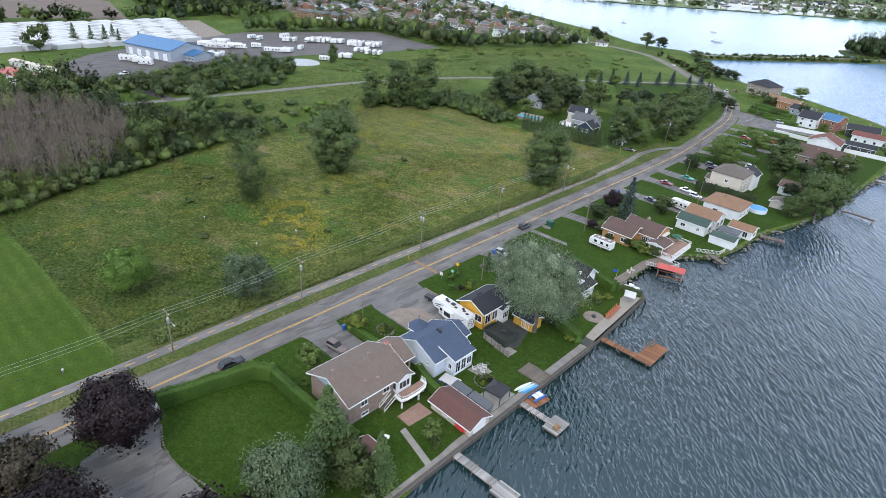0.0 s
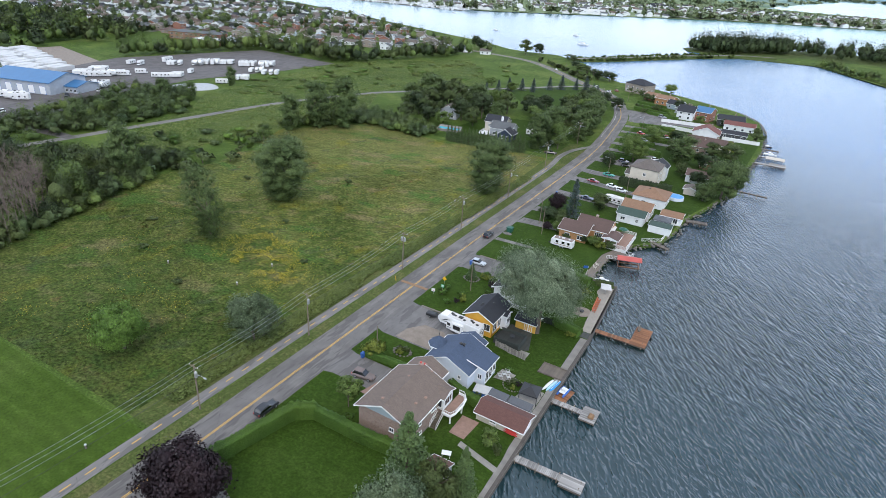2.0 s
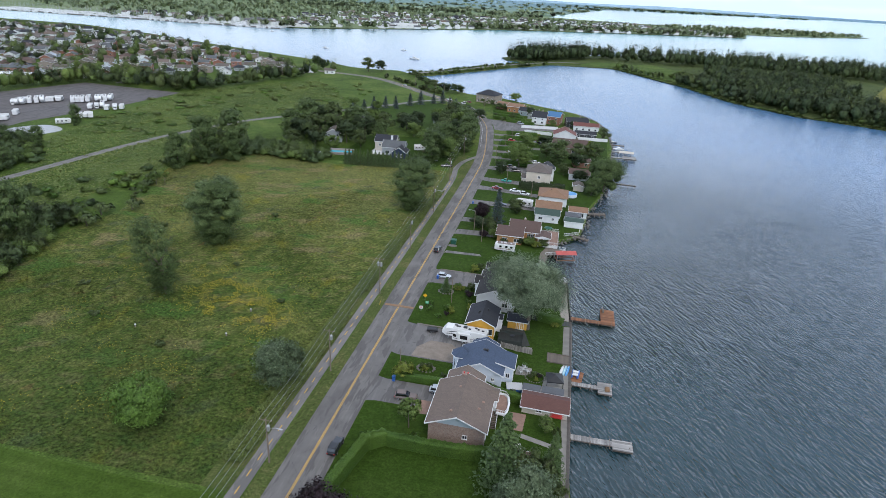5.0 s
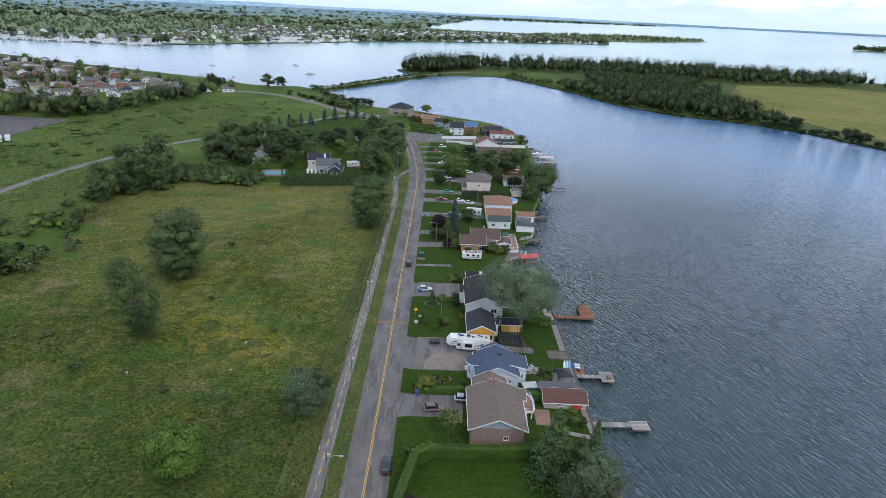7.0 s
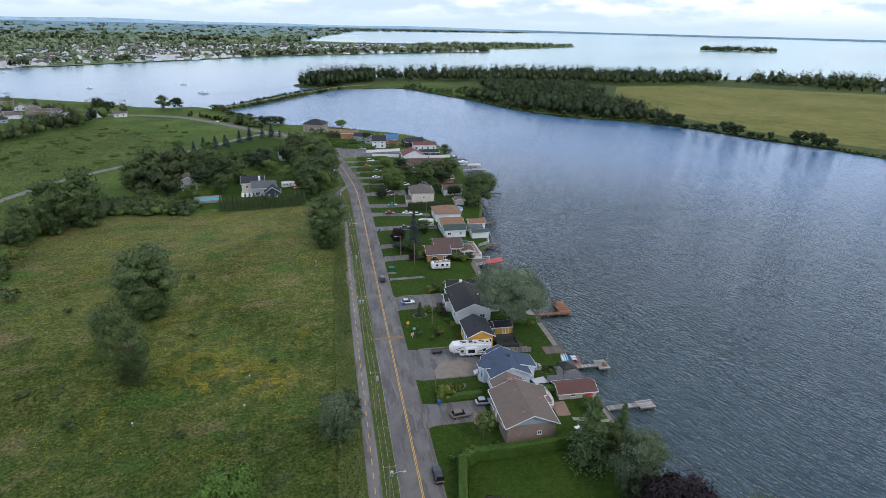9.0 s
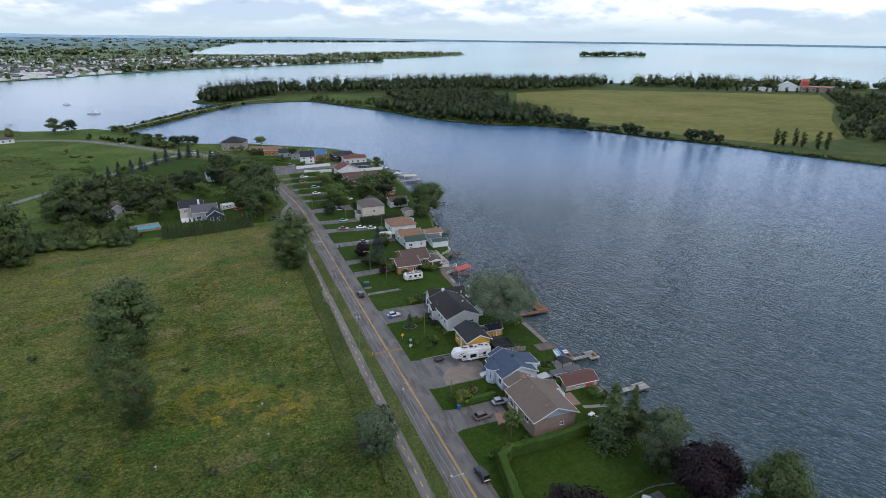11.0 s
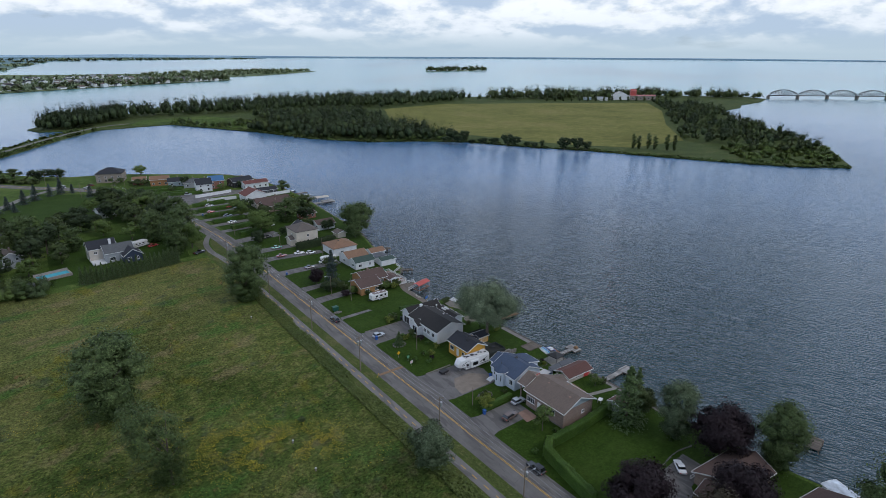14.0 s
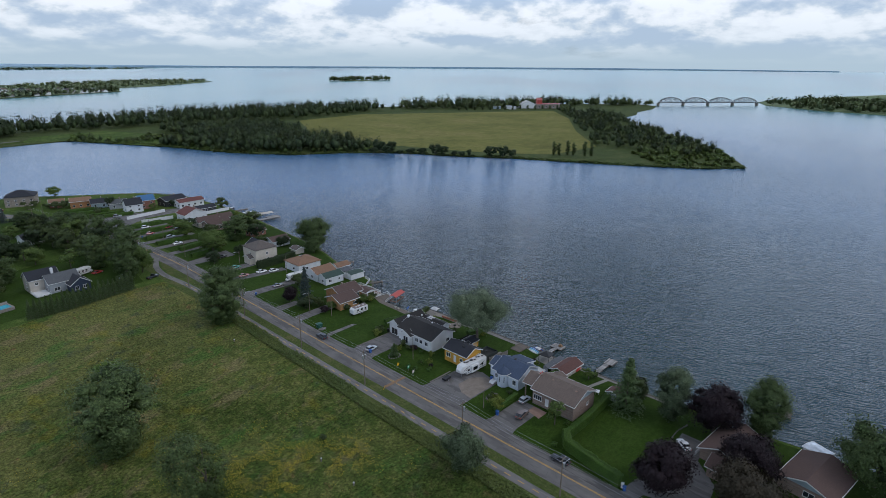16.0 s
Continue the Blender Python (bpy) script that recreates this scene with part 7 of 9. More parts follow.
hedge([(8, 196), (26, 200)], 2.4, 2.2, "clipped hedge beside the driveway", dens=24, size=0.26)

for y0, x1 in ((213.5, 20), (227, 24), (241, 22), (254.5, 22)):
    hedge([(4, y0), (x1, y0 + 1.2)], 1.8, 1.9, "clipped green hedge between driveways", dens=40, size=0.24)
# along the road, further on
conifer(17.2, 102.5, 13.4, 3.6, L_bluespruce, "tall blue-green spruce beside the driveway")
tree("purple", 11.2, 104.0, 6.4, 2.8, "dark plum tree beside the driveway", variant=0)
for x, y, kd, h, r, lab in ((11.6, 94.5, "dark", 4.2, 3.0, "round dark garden tree"), (15.5, 96.5, "broad", 4.0, 2.2, "round garden shrub"), (16.5, 92.5, "broad", 3.4, 1.8, "leafy garden shrub"), (18.0, 87.0, "maple", 3.4, 2.0, "leafy garden shrub"),
                            (14.5, 86.5, "purple", 2.4, 1.6, "dark red garden shrub"), (23.0, 115.6, "broad", 5.4, 3.2, "leafy tree beside the drive"), (23.5, 113.5, "dark", 3.4, 1.4, "narrow evergreen"), (22.0, 83.2, "broad", 2.0, 1.4, "shrub below the windows"),
                            (30.5, 84.2, "maple", 3.2, 2.2, "garden shrub beside the deck"), (33.0, 82.6, "lime", 2.4, 1.9, "golden shrub beside the deck"), (35.4, 84.5, "broad", 2.6, 1.8, "garden shrub beside the deck"), (27.6, 83.4, "dark", 3.0, 0.9, "narrow evergreen by the wall"),
                            (57.6, 156.2, "weeping", 16.0, 8.2, "huge weeping willow at the shore"), (52.2, 148.6, "weeping", 7.4, 4.0, "young willow at the shore"),
                            (11.2, 167.0, "dark", 6.6, 3.2, "dark green tree by the drive")) + ((18.0, 182.0, "maple", 12.5, 6.4, "broad maple by the drive"), (18.8, 217.0, "maple", 10.5, 5.6, "bright green maple on the lawn"), (30.0, 208.0, "broad", 8.0, 4.0, "broad maple by the hedge"),
                            (36.0, 195.0, "willow", 13.0, 7.0, "grey-green willow between houses"), (28.0, 232.0, "dark", 7.0, 4.0, "dark tree between houses"), (47.0, 212.0, "broad", 8.0, 4.6, "leafy tree behind the houses"), (52.0, 224.0, "lime", 7.0, 3.4, "yellow-green tree behind the houses"),
                            (55.0, 212.0, "broad", 9.5, 5.0, "leafy tree at the shore"), (47.5, 168.0, "dark", 6.0, 3.4, "dark garden tree"), (62.0, 262.0, "broad", 7.5, 4.0, "leafy tree at the shore"), (44.0, 290.0, "dark", 5.0, 2.8, "small garden tree"), (30.0, 288.0, "maple", 5.0, 2.6, "small garden tree"),
                            (14.0, 312.0, "dark", 8.0, 3.0, "upright evergreen by the house"), (-10.0, 333.0, "broad", 5.0, 3.0, "garden tree by the hedge"), (-2.0, 372.0, "maple", 8.0, 4.4, "tree at the shore"), (40.0, 176.0, "broad", 6.0, 3.0, "garden tree")):
    tree(kd, x, y, h, r, lab)

# round the house behind the hedge, and inside the bend
for x, y, h, r in ((-13, 200, 16, 6.4), (-13.5, 214, 17, 6.4), (-16, 230, 16, 6.2), (-20, 246, 15, 5.8), (-25, 262, 14, 5.4)):
    tree("willow", x, y, h, r, "tall grey-green willow beside the road")
for x, y, h, r, kd in ((-24, 172, 17, 6.5, "willow"), (-21, 186, 18, 7, "willow"), (-28, 198, 15, 6, "willow"), (-16, 178, 13, 5, "maple"), (-26, 214, 13, 6, "broad"), (-20, 226, 14, 6, "dark"), (-30, 232, 13, 5.5, "broad"), (-24, 242, 14, 6, "maple"),
                       (-33, 248, 12, 5.5, "broad"), (-27, 258, 13, 5.5, "willow"), (-34, 268, 12, 5, "broad"), (-30, 280, 12, 5.2, "dark"), (-36, 292, 11, 5, "willow"), (-44, 276, 8, 4, "maple"), (-52, 256, 9, 4.4, "dark"), (-60, 248, 9, 4.6, "broad"),
                       (-54, 236, 10, 5, "dark")) + ((-64, 226, 12, 5.4, "broad"), (-46, 222, 9, 4.4, "maple"), (-70, 206, 15, 6.4, "dark"), (-78, 214, 17, 7, "willow"), (-88, 208, 18, 7, "broad"), (-96, 214, 18, 7, "dark"), (-104, 204, 20, 7.5, "willow"),
                       (-92, 190, 15, 6.4, "broad"), (-76, 194, 13, 5.4, "dark"), (-66, 188, 11, 4.6, "broad"), (-100, 190, 14, 6, "dark"), (-108, 220, 17, 6.6, "willow"), (-84, 226, 15, 6.2, "broad"), (-74, 236, 12, 5.4, "maple"), (-98, 232, 13, 6, "broad"),
                       (-110, 196, 15, 6.4, "willow"), (-88, 180, 10, 5.4, "dark")) + ((-98, 176, 9, 5, "broad"), (-78, 178, 8, 4.4, "maple"), (-36, 206, 9, 4.4, "sapling"), (-60, 204, 11, 5, "willow"),
                       (-62, 392, 9, 7, "dark"), (-52, 390, 8, 6, "dark"), (-76, 410, 7, 5, "broad"), (-86, 424, 6, 5, "broad"), (-96, 440, 6, 4.6, "dark"), (-106, 462, 6, 4.4, "broad"), (-116, 480, 6, 4.4, "broad"),
                       (-150, 488, 13, 6, "dark"), (-160, 478, 14, 6.4, "broad"), (-205, 470, 12, 6, "dark"), (-215, 478, 13, 5, "dark"), (-90, 290, 7, 3.6, "maple"), (-110, 300, 6, 4, "maple")):
    tree(kd, x, y, h, r, {"willow": "tall grey-green willow in the grove", "broad": "leafy broad tree in the grove", "dark": "dense dark tree in the grove", "maple": "mid-green tree in the grove", "sapling": "slim young tree"}[kd])
for x, y, h in ((-98, 286, 7.5), (-93, 292, 9), (-87, 300, 8.5), (-82, 308, 8), (-79, 300, 6), (-74, 318, 9), (-68, 326, 10), (-60, 334, 8), (-54, 338, 10), (-48, 336, 6), (-40, 318, 8), (-104, 280, 6)):
    conifer(x, y, h, h * 0.38, L_bluespruce, "small blue spruce in a row on the grass", group="blue spruces inside the bend")
for x, y, h in ((-338, 70, 11), (-332, 76, 12), (-326, 82, 10), (-344, 62, 12), (-320, 92, 9), (-341, 84, 11)):
    conifer(x, y, h, h * 0.3, L_spruce, "dark spruce behind the workshop")
for x, y, h, r in ((-196, 62, 13, 4.6), (-206, 84, 11, 4.2), (-214, 118, 12, 4.6), (-206, 128, 10, 4.0), (-222, 170, 12, 3.6), (-190, 96, 9, 3.6)):
    tree("willow", x, y, h, r, "grey-green willow among the brush")
tree("broad", -318, 36, 17, 7, "large tree in the storage yard")

# gardens of the further lots
for x, y, h, r in ((-13, 337, 4, 4), (-6, 333, 5, 3.6), (1, 330, 4.5, 3.4), (9, 327, 4, 3), (19, 322, 4.5, 3), (-23, 345, 5, 4), (-18, 350, 4, 3), (3, 300, 5, 3.4), (-8, 300, 3.5, 3), (-3, 292, 3, 2.8)):
    tree("bush", x, y, h, r, "rounded green garden bush beside the lots", name="bush", category="bush")
for x, y, h, r in ((26, 172, 5, 2.4), (46, 192, 8.5, 4.6), (-30, 305, 8, 4.5), (-18, 288, 9, 5), (-36, 292, 10, 5), (-26, 270, 10, 5), (-38, 252, 11, 5.5), (-30, 236, 12, 5.5), (-48, 232, 11, 5), (-56, 246, 10, 5)):
    tree("dark", x, y, h, r, "dark green garden tree by the road's bend")
tree("lime", 24, 235.5, 5.5, 3.6, "bright green round tree on a lawn")
# thickets and woods
def off_lane(spots, gap=4.5):
    return [p for p in spots if min((p[0] - a) ** 2 + (p[1] - b) ** 2 for a, b in LANE) > gap * gap]


SUMAC = [(-76, 150), (-108, 154), (-131, 120), (-137, 128), (-120, 172), (-100, 172), (-72, 163)]
woods("sumac_bushes", scatter(SUMAC, 160, rng, 2.4), (2.0, 5.0), (1.8, 3.4), (L_sumac, L_mid, L_sumac), 380, 0.24, "dense rolling sumac thicket along the meadow", 11)
WOODS = [(-91, -39), (-105, 4), (-108, 14), (-128, 22), (-150, 26), (-170, 20), (-175, -60), (-100, -70)]
BARE = [(-95, -44), (-98, -16), (-104, -2), (-122, 10), (-143, 14), (-166, 4), (-180, -8), (-160, -50), (-112, -64)]
woods("woods", [p for p in scatter(WOODS, 190, rng, 4.2) if not inside(p[0], p[1], BARE)], (5, 12), (2.4, 4.6), (L_green, L_mid, L_dark, L_willow, L_mid), 760, 0.28, "dense green woods beside the meadow", 12, lobes=34)
woods("low_bushes", scatter([(-107, 8), (-117, 40), (-116, 56), (-128, 60), (-150, 46), (-168, 26), (-150, 22), (-122, 16)], 120, rng, 3.2), (2.2, 6.0), (2.0, 4.0), (L_green, L_dark, L_mid, L_sumac), 420, 0.25, "low dense bushes between woods and lane", 37, lobes=30)
woods("edge_bushes", scatter([(-88, -40), (-103, 3), (-114, 40), (-120, 40), (-112, 0), (-97, -42)], 90, rng, 1.8), (2.6, 5.5), (2.0, 3.4), (L_mid, L_sumac, L_green), 360, 0.21, "leafy bushes along the edge of the woods", 13)
woods("undergrowth_bushes", scatter(BARE, 130, rng, 3.0), (1.6, 5.5), (1.6, 3.2), (L_green, L_mid, L_dark), 240, 0.27, "green undergrowth among the bare trees", 38)
tw = np.array([(x + rng.gauss(0, 0.9), y + rng.gauss(0, 0.9), rng.uniform(4.5, 13.5)) for x, y in scatter(BARE, 420, rng, 1.6) for _ in range(60)])
v, q = quad_cloud(tw, np.tile([0.6, 0.3, 0.5], (len(tw), 1)), 0.17, np.random.default_rng(5), 0.8, (0.1, 0.1, 1.0))
tagged(part("bare_twigs", soft_mesh("bare_twigs", v, q, M_deadwood), None), "fine grey-brown twigs of the bare trees", "woods", kind="stuff")
dead = Mesh()
for x, y in scatter(BARE, 330, rng, 1.8):
    h = rng.uniform(9, 15)
    dead.tube((x, y, 0), (x + rng.uniform(-0.6, 0.6), y + rng.uniform(-0.6, 0.6), h), 0.14, 0.03, 4)
    for k in range(13):
        a, z = rng.uniform(0, 6.3), h * rng.uniform(0.3, 0.97)
        L = (h - z) * 0.32 + 0.9
        e = (x + math.cos(a) * L * 0.6, y + math.sin(a) * L * 0.6, z + L)
        dead.tube((x, y, z), e, 0.06, 0.02, 3)
        for _ in range(1):
            b = a + rng.uniform(-1.1, 1.1)
            dead.tube((x + math.cos(a) * L * 0.3, y + math.sin(a) * L * 0.3, z + L * 0.5), (x + math.cos(a) * L * 0.3 + math.cos(b) * L * 0.5, y + math.sin(a) * L * 0.3 + math.sin(b) * L * 0.5, z + L * 1.05), 0.035, 0.015, 3)
tagged(part("bare_woods", dead, M_deadwood), "stand of bare grey dead trees in the woods", "woods", kind="stuff")
BELT = [(-128, 60), (-114, 56), (-112, 70), (-128, 118), (-135, 115), (-160, 75), (-172, 60)]
woods("belt_bushes", off_lane(scatter(BELT, 22, rng, 4)), (1.6, 3.4), (1.8, 3.2), (L_fresh, L_mid, L_sumac), 520, 0.18, "patchy bushes between meadow and lane", 14)
YARDEDGE = [(-186, 40), (-200, 36), (-232, 34), (-225, 62), (-250, 120), (-244, 138), (-215, 140), (-186, 110), (-182, 70)]
woods("yard_bushes", off_lane(scatter(YARDEDGE, 150, rng, 3.4)), (1.6, 6.5), (2.0, 4.2), (L_mid, L_sumac, L_willow, L_green), 460, 0.25, "tangled green bushes round the yard", 15)
woods("west_woods", scatter([(-176, 24), (-170, -60), (-300, -80), (-300, 0), (-235, -16), (-222, 30)], 150, rng, 5.5), (6, 14), (3.0, 5.4), (L_mid, L_green, L_dark, L_willow), 200, 0.60, "mixed woods beside the warehouses", 16)
woods("scrub_bushes", off_lane(scatter([(-178, 160), (-215, 145), (-240, 235), (-236, 280), (-180, 380), (-120, 400), (-110, 330), (-140, 270), (-160, 215)], 70, rng, 5)), (0.6, 1.8), (1.6, 4.0), (L_reed, L_reed, L_fresh), 300, 0.22, "scattered bushes in rough grass", 17)
woods("yard_belt", off_lane(scatter([(-238, 285), (-322, 290), (-352, 180), (-362, 175), (-345, 300), (-300, 318), (-240, 330), (-205, 420), (-190, 425)], 130, rng, 5)), (6, 15), (3.2, 6), (L_green, L_dark, L_mid), 300, 0.42, "belt of trees between yard and town", 18)
woods("town_trees", scatter(TOWN, 360, rng, 6), (6, 14), (2.8, 5.8), (L_green, L_dark, L_mid, L_green), 190, 0.50, "garden and street trees of the town", 19)
woods("west_belt", scatter([(-440, -60), (-470, -60), (-455, 90), (-440, 175), (-560, 180), (-720, 300), (-460, 285), (-420, 240), (-425, 180)], 170, rng, 8), (6, 14), (3.4, 6.4), (L_green, L_mid, L_dark), 120, 0.95, "rows of trees round the fields", 20)
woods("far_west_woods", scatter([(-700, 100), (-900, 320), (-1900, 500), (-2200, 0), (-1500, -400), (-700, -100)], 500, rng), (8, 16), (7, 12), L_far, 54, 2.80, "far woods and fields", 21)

# across the bay
PW = [(148, 592), (182, 484), (221, 431), (265, 406), (292, 378), (300, 400), (312, 470), (296, 540), (340, 600), (330, 680), (250, 720), (205, 735), (200, 640), (200, 560)]
woods("peninsula_woods", scatter(PW, 640, rng, 4.4), (6.5, 17.5), (3.0, 5.6), (L_dark, L_deep, L_deep, L_green), 130, 0.60, "dense dark woods on the peninsula", 22, z=-0.3)
woods("shore_trees", scatter([(-48, 708), (-5, 700), (22, 745), (60, 785), (60, 840), (-20, 780)], 150, rng, 4.5), (12, 23), (3.4, 6.2), (L_dark, L_deep), 150, 0.72, "tall dark trees at the causeway's end", 23, z=-0.3)
woods("back_trees", scatter([(40, 800), (200, 785), (340, 790), (420, 740), (560, 765), (660, 800), (640, 870), (380, 915), (150, 890), (60, 840)], 430, rng, 5.5), (11, 21), (3.8, 6.6), (L_dark, L_deep, L_deep), 95, 0.92, "line of tall trees on the peninsula's far side", 24, z=-0.3)
woods("clearing_bushes", scatter([(150, 640), (190, 560), (215, 470), (240, 440), (200, 600), (170, 690)], 90, rng, 4), (2.0, 6), (2.0, 4.0), (L_mid, L_green), 121, 0.62, "low bushes in the clearing", 25, z=-0.3)
woods("farm_trees", scatter([(660, 800), (700, 760), (880, 640), (1000, 620), (1170, 490), (1185, 530), (1050, 690), (900, 780), (760, 830)], 210, rng, 7), (9, 20), (4.5, 8), (L_far, L_green, L_dark), 70, 1.50, "trees round the farm buildings", 26, z=-0.3)
woods("point_trees", scatter([(492, 250), (470, 170), (500, 130), (560, 142), (654, 232), (734, 325), (848, 405), (900, 470), (880, 555), (760, 445), (605, 335)], 330, rng, 5.5), (4, 14), (2.4, 4.8), (L_green, L_dark, L_deep), 95, 0.72, "young trees on the peninsula's point", 27, z=-0.3)
woods("point_scrub_bushes", scatter([(420, 140), (462, 86), (550, 134), (500, 190), (470, 200)], 120, rng, 3), (1.2, 4), (1.8, 3.4), L_mid, 108, 0.84, "low scrub on the point", 28, z=-0.3)
for x, y, h, r in ((300, 345, 8, 5), (306, 335, 9, 5), (311, 322, 13, 6), (316, 316, 12, 6), (340, 275, 14, 6.5), (347, 266, 13, 6), (356, 262, 9, 5), (326, 300, 6, 3.5), (332, 296, 8, 2.5), (322, 306, 7, 3), (292, 352, 6, 4), (283, 362, 11, 4.5), (276, 374, 8, 4.5),
                   (288, 378, 13, 6), (298, 372, 13, 6)):
    tree("dark", x, y, h, r, "dark tree on the far bank", z=-0.3, group="trees on the far bank")
for x, y in ((399, 242), (403, 239), (411, 227), (415, 217), (419, 212), (408, 232)):
    tree("poplar", x, y, rng.uniform(12, 16), 1.8, "slim upright poplar in a row", z=-0.3, group="poplars on the far bank")
for x, y in ((750 + k * 13, 690 - k * 8.5) for k in range(14)):
    tree("poplar", x, y, 9, 2.0, "young poplar in a row before the farm", z=-0.3, group="poplars before the farm")


def band(line, w0, w1, n, rg):
    out = []
    for _ in range(n):
        k = rg.randrange(len(line) - 1)
        f = rg.random()
        (ax, ay), (bx, by) = line[k], line[k + 1]
        d = Vector((bx - ax, by - ay)).normalized()
        w = rg.uniform(w0, w1)
        out.append((ax + (bx - ax) * f + d.y * w, ay + (by - ay) * f - d.x * w))
    return out


bank_line = smooth_line([(90, 697), (118, 640), (146, 590), (182, 480), (221, 427), (265, 402), (300, 369), (330, 307), (355, 268), (372, 229), (399, 168), (429, 114), (462, 82)], 10)
woods("bank_bushes", [p for p in band(bank_line, -16, -5, 170, rng) if p[0] < 310], (2.5, 7.5), (2.2, 4.2), (L_mid, L_green, L_sumac), 120, 0.55, "lighter bushes at the foot of the woods", 39, z=-0.4)
woods("bank_reeds", band(bank_line, -5, 1, 420, rng), (0.8, 2.0), (1.6, 3.2), (L_reed, L_mid), 54, 0.60, "tall green reeds along the far bank", 29, z=-0.6, lobes=8)
woods("causeway_bushes", band(cw[:-6], -9, -5, 90, rng) + band(cw[:-6], 6, 9, 70, rng), (0.9, 2.6), (1.0, 2.2), L_mid, 81, 0.59, "weeds and bushes on the causeway", 30, z=0.2)
woods("road_bushes", band([p for p in ROAD_LINE if 370 < p[1] < 440], 7, 12, 60, rng), (1.5, 4), (1.6, 3), L_green, 108, 0.63, "bushes between road and water", 35)
FRONT_LAWN = [(-470, 1020), (-325, 1195), (-180, 1370), (-230, 1420), (-400, 1290), (-520, 1090)]
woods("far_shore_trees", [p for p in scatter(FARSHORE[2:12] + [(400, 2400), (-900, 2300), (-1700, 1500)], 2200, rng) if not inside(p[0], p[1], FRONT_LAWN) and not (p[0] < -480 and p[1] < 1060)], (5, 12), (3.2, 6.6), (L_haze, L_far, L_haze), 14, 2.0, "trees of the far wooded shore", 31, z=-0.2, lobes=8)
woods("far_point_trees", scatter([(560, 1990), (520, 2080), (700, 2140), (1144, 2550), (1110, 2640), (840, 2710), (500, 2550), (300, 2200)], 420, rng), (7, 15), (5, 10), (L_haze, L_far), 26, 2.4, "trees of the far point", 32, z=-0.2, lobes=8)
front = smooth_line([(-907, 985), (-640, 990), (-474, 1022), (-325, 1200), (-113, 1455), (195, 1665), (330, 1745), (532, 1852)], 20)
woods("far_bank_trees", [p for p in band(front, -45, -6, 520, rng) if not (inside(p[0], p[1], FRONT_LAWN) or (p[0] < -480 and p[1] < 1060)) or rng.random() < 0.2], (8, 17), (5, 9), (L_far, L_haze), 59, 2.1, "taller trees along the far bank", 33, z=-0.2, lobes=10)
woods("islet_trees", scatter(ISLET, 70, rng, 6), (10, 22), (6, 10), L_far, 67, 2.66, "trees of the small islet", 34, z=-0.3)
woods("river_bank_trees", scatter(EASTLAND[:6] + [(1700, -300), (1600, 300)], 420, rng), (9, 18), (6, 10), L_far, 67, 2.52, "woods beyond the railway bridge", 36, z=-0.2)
spread = []
for _ in range(1700):
    a, f = rng.uniform(-60, 19), rng.random() ** 1.3
    r0 = max(plain_start(a), 2500)
    r = r0 + (4700 - r0) * f
    spread.append((r * math.sin(radians(a)), r * math.cos(radians(a)), lift(r, 0)))
for k in range(4):
    step = [p for p in spread if int(p[2] // 9) == k]
    if step:
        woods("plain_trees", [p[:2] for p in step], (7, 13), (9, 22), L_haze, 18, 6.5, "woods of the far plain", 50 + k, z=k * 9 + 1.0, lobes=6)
far_places = band(front, -160, -14, 150, rng) + scatter(FARSHORE[3:10] + [(200, 2300), (-700, 1900)], 340, rng)
far_houses("far_shore_houses", far_places, "small houses scattered along the far shore", 41, -0.2, 1.35)

# meadow growth
rs = np.random.default_rng(77)
MEADOW_AREA = scatter(MEADOW, 62000, rng)
pts = np.array([(x, y, 0.12) for x, y in MEADOW_AREA])
n1 = np.array([noise.noise((x * 0.03, y * 0.03, 1.0)) + 0.6 * noise.noise((x * 0.11, y * 0.11, 4.0)) for x, y, _ in pts])
size = np.clip(0.20 + 0.26 * n1, 0.1, 0.42)
pts[:, 2] = size * 0.3
v, q = quad_cloud(pts, np.tile([0, 0, 1.0], (len(pts), 1)), size, rs, 0.3)
tagged(part("meadow_growth", soft_mesh("meadow_growth", v, q, M_meadow), None), "tufts of wild grass and weeds across the meadow", "grass", kind="stuff")
spots = []
for cx, cy, r, k in ((-51, 28, 11, 1700), (-38, 22, 10, 1300), (-66, -30, 6, 900), (-56, 107, 5, 500), (-30, 14, 7, 1000), (-44, 16, 8, 1300), (-72, 4, 9, 700), (-78, 28, 8, 600), (-36, 36, 7, 700), (-84, 60, 7, 250), (-58, -10, 7, 450), (-48, -24, 7, 300), (-24, 4, 5, 350), (-62, 40, 8, 400), (-40, -8, 9, 500), (-28, 60, 8, 300), (-44, 76, 8, 300)):
    spots += [(cx + rng.gauss(0, r * 0.6), cy + rng.gauss(0, r * 0.5), 0.4) for _ in range(int(k * (3.2 if k >= 1000 else 1.3)))]
spots = np.array([p for p in spots if inside(p[0], p[1], MEADOW) and noise.noise((p[0] * 0.16, p[1] * 0.16, 9)) + 0.5 * noise.noise((p[0] * 0.5, p[1] * 0.5, 3)) > 0.02])
v, q = quad_cloud(spots, np.tile([0, 0, 1.0], (len(spots), 1)), rs.uniform(0.07, 0.13, len(spots)), rs, 0.35)
tagged(part("goldenrod_flowers", soft_mesh("goldenrod_flowers", v, q, L_yellow), None), "patches of yellow goldenrod in the meadow", "flowers", kind="stuff")
edge = [p for p in band([(-15.5, -30), (-14.8, 40), (-13.2, 130)], 0.4, 4.9, 22000, rng) if noise.noise((p[0] * 0.2, p[1] * 0.05, 2)) > -0.25]
pts = np.array([(x, y, rng.uniform(0.15, 0.75)) for x, y in edge])
v, q = quad_cloud(pts, np.tile([0, 0, 1.0], (len(pts), 1)), rs.uniform(0.14, 0.3, len(pts)), rs, 0.5)
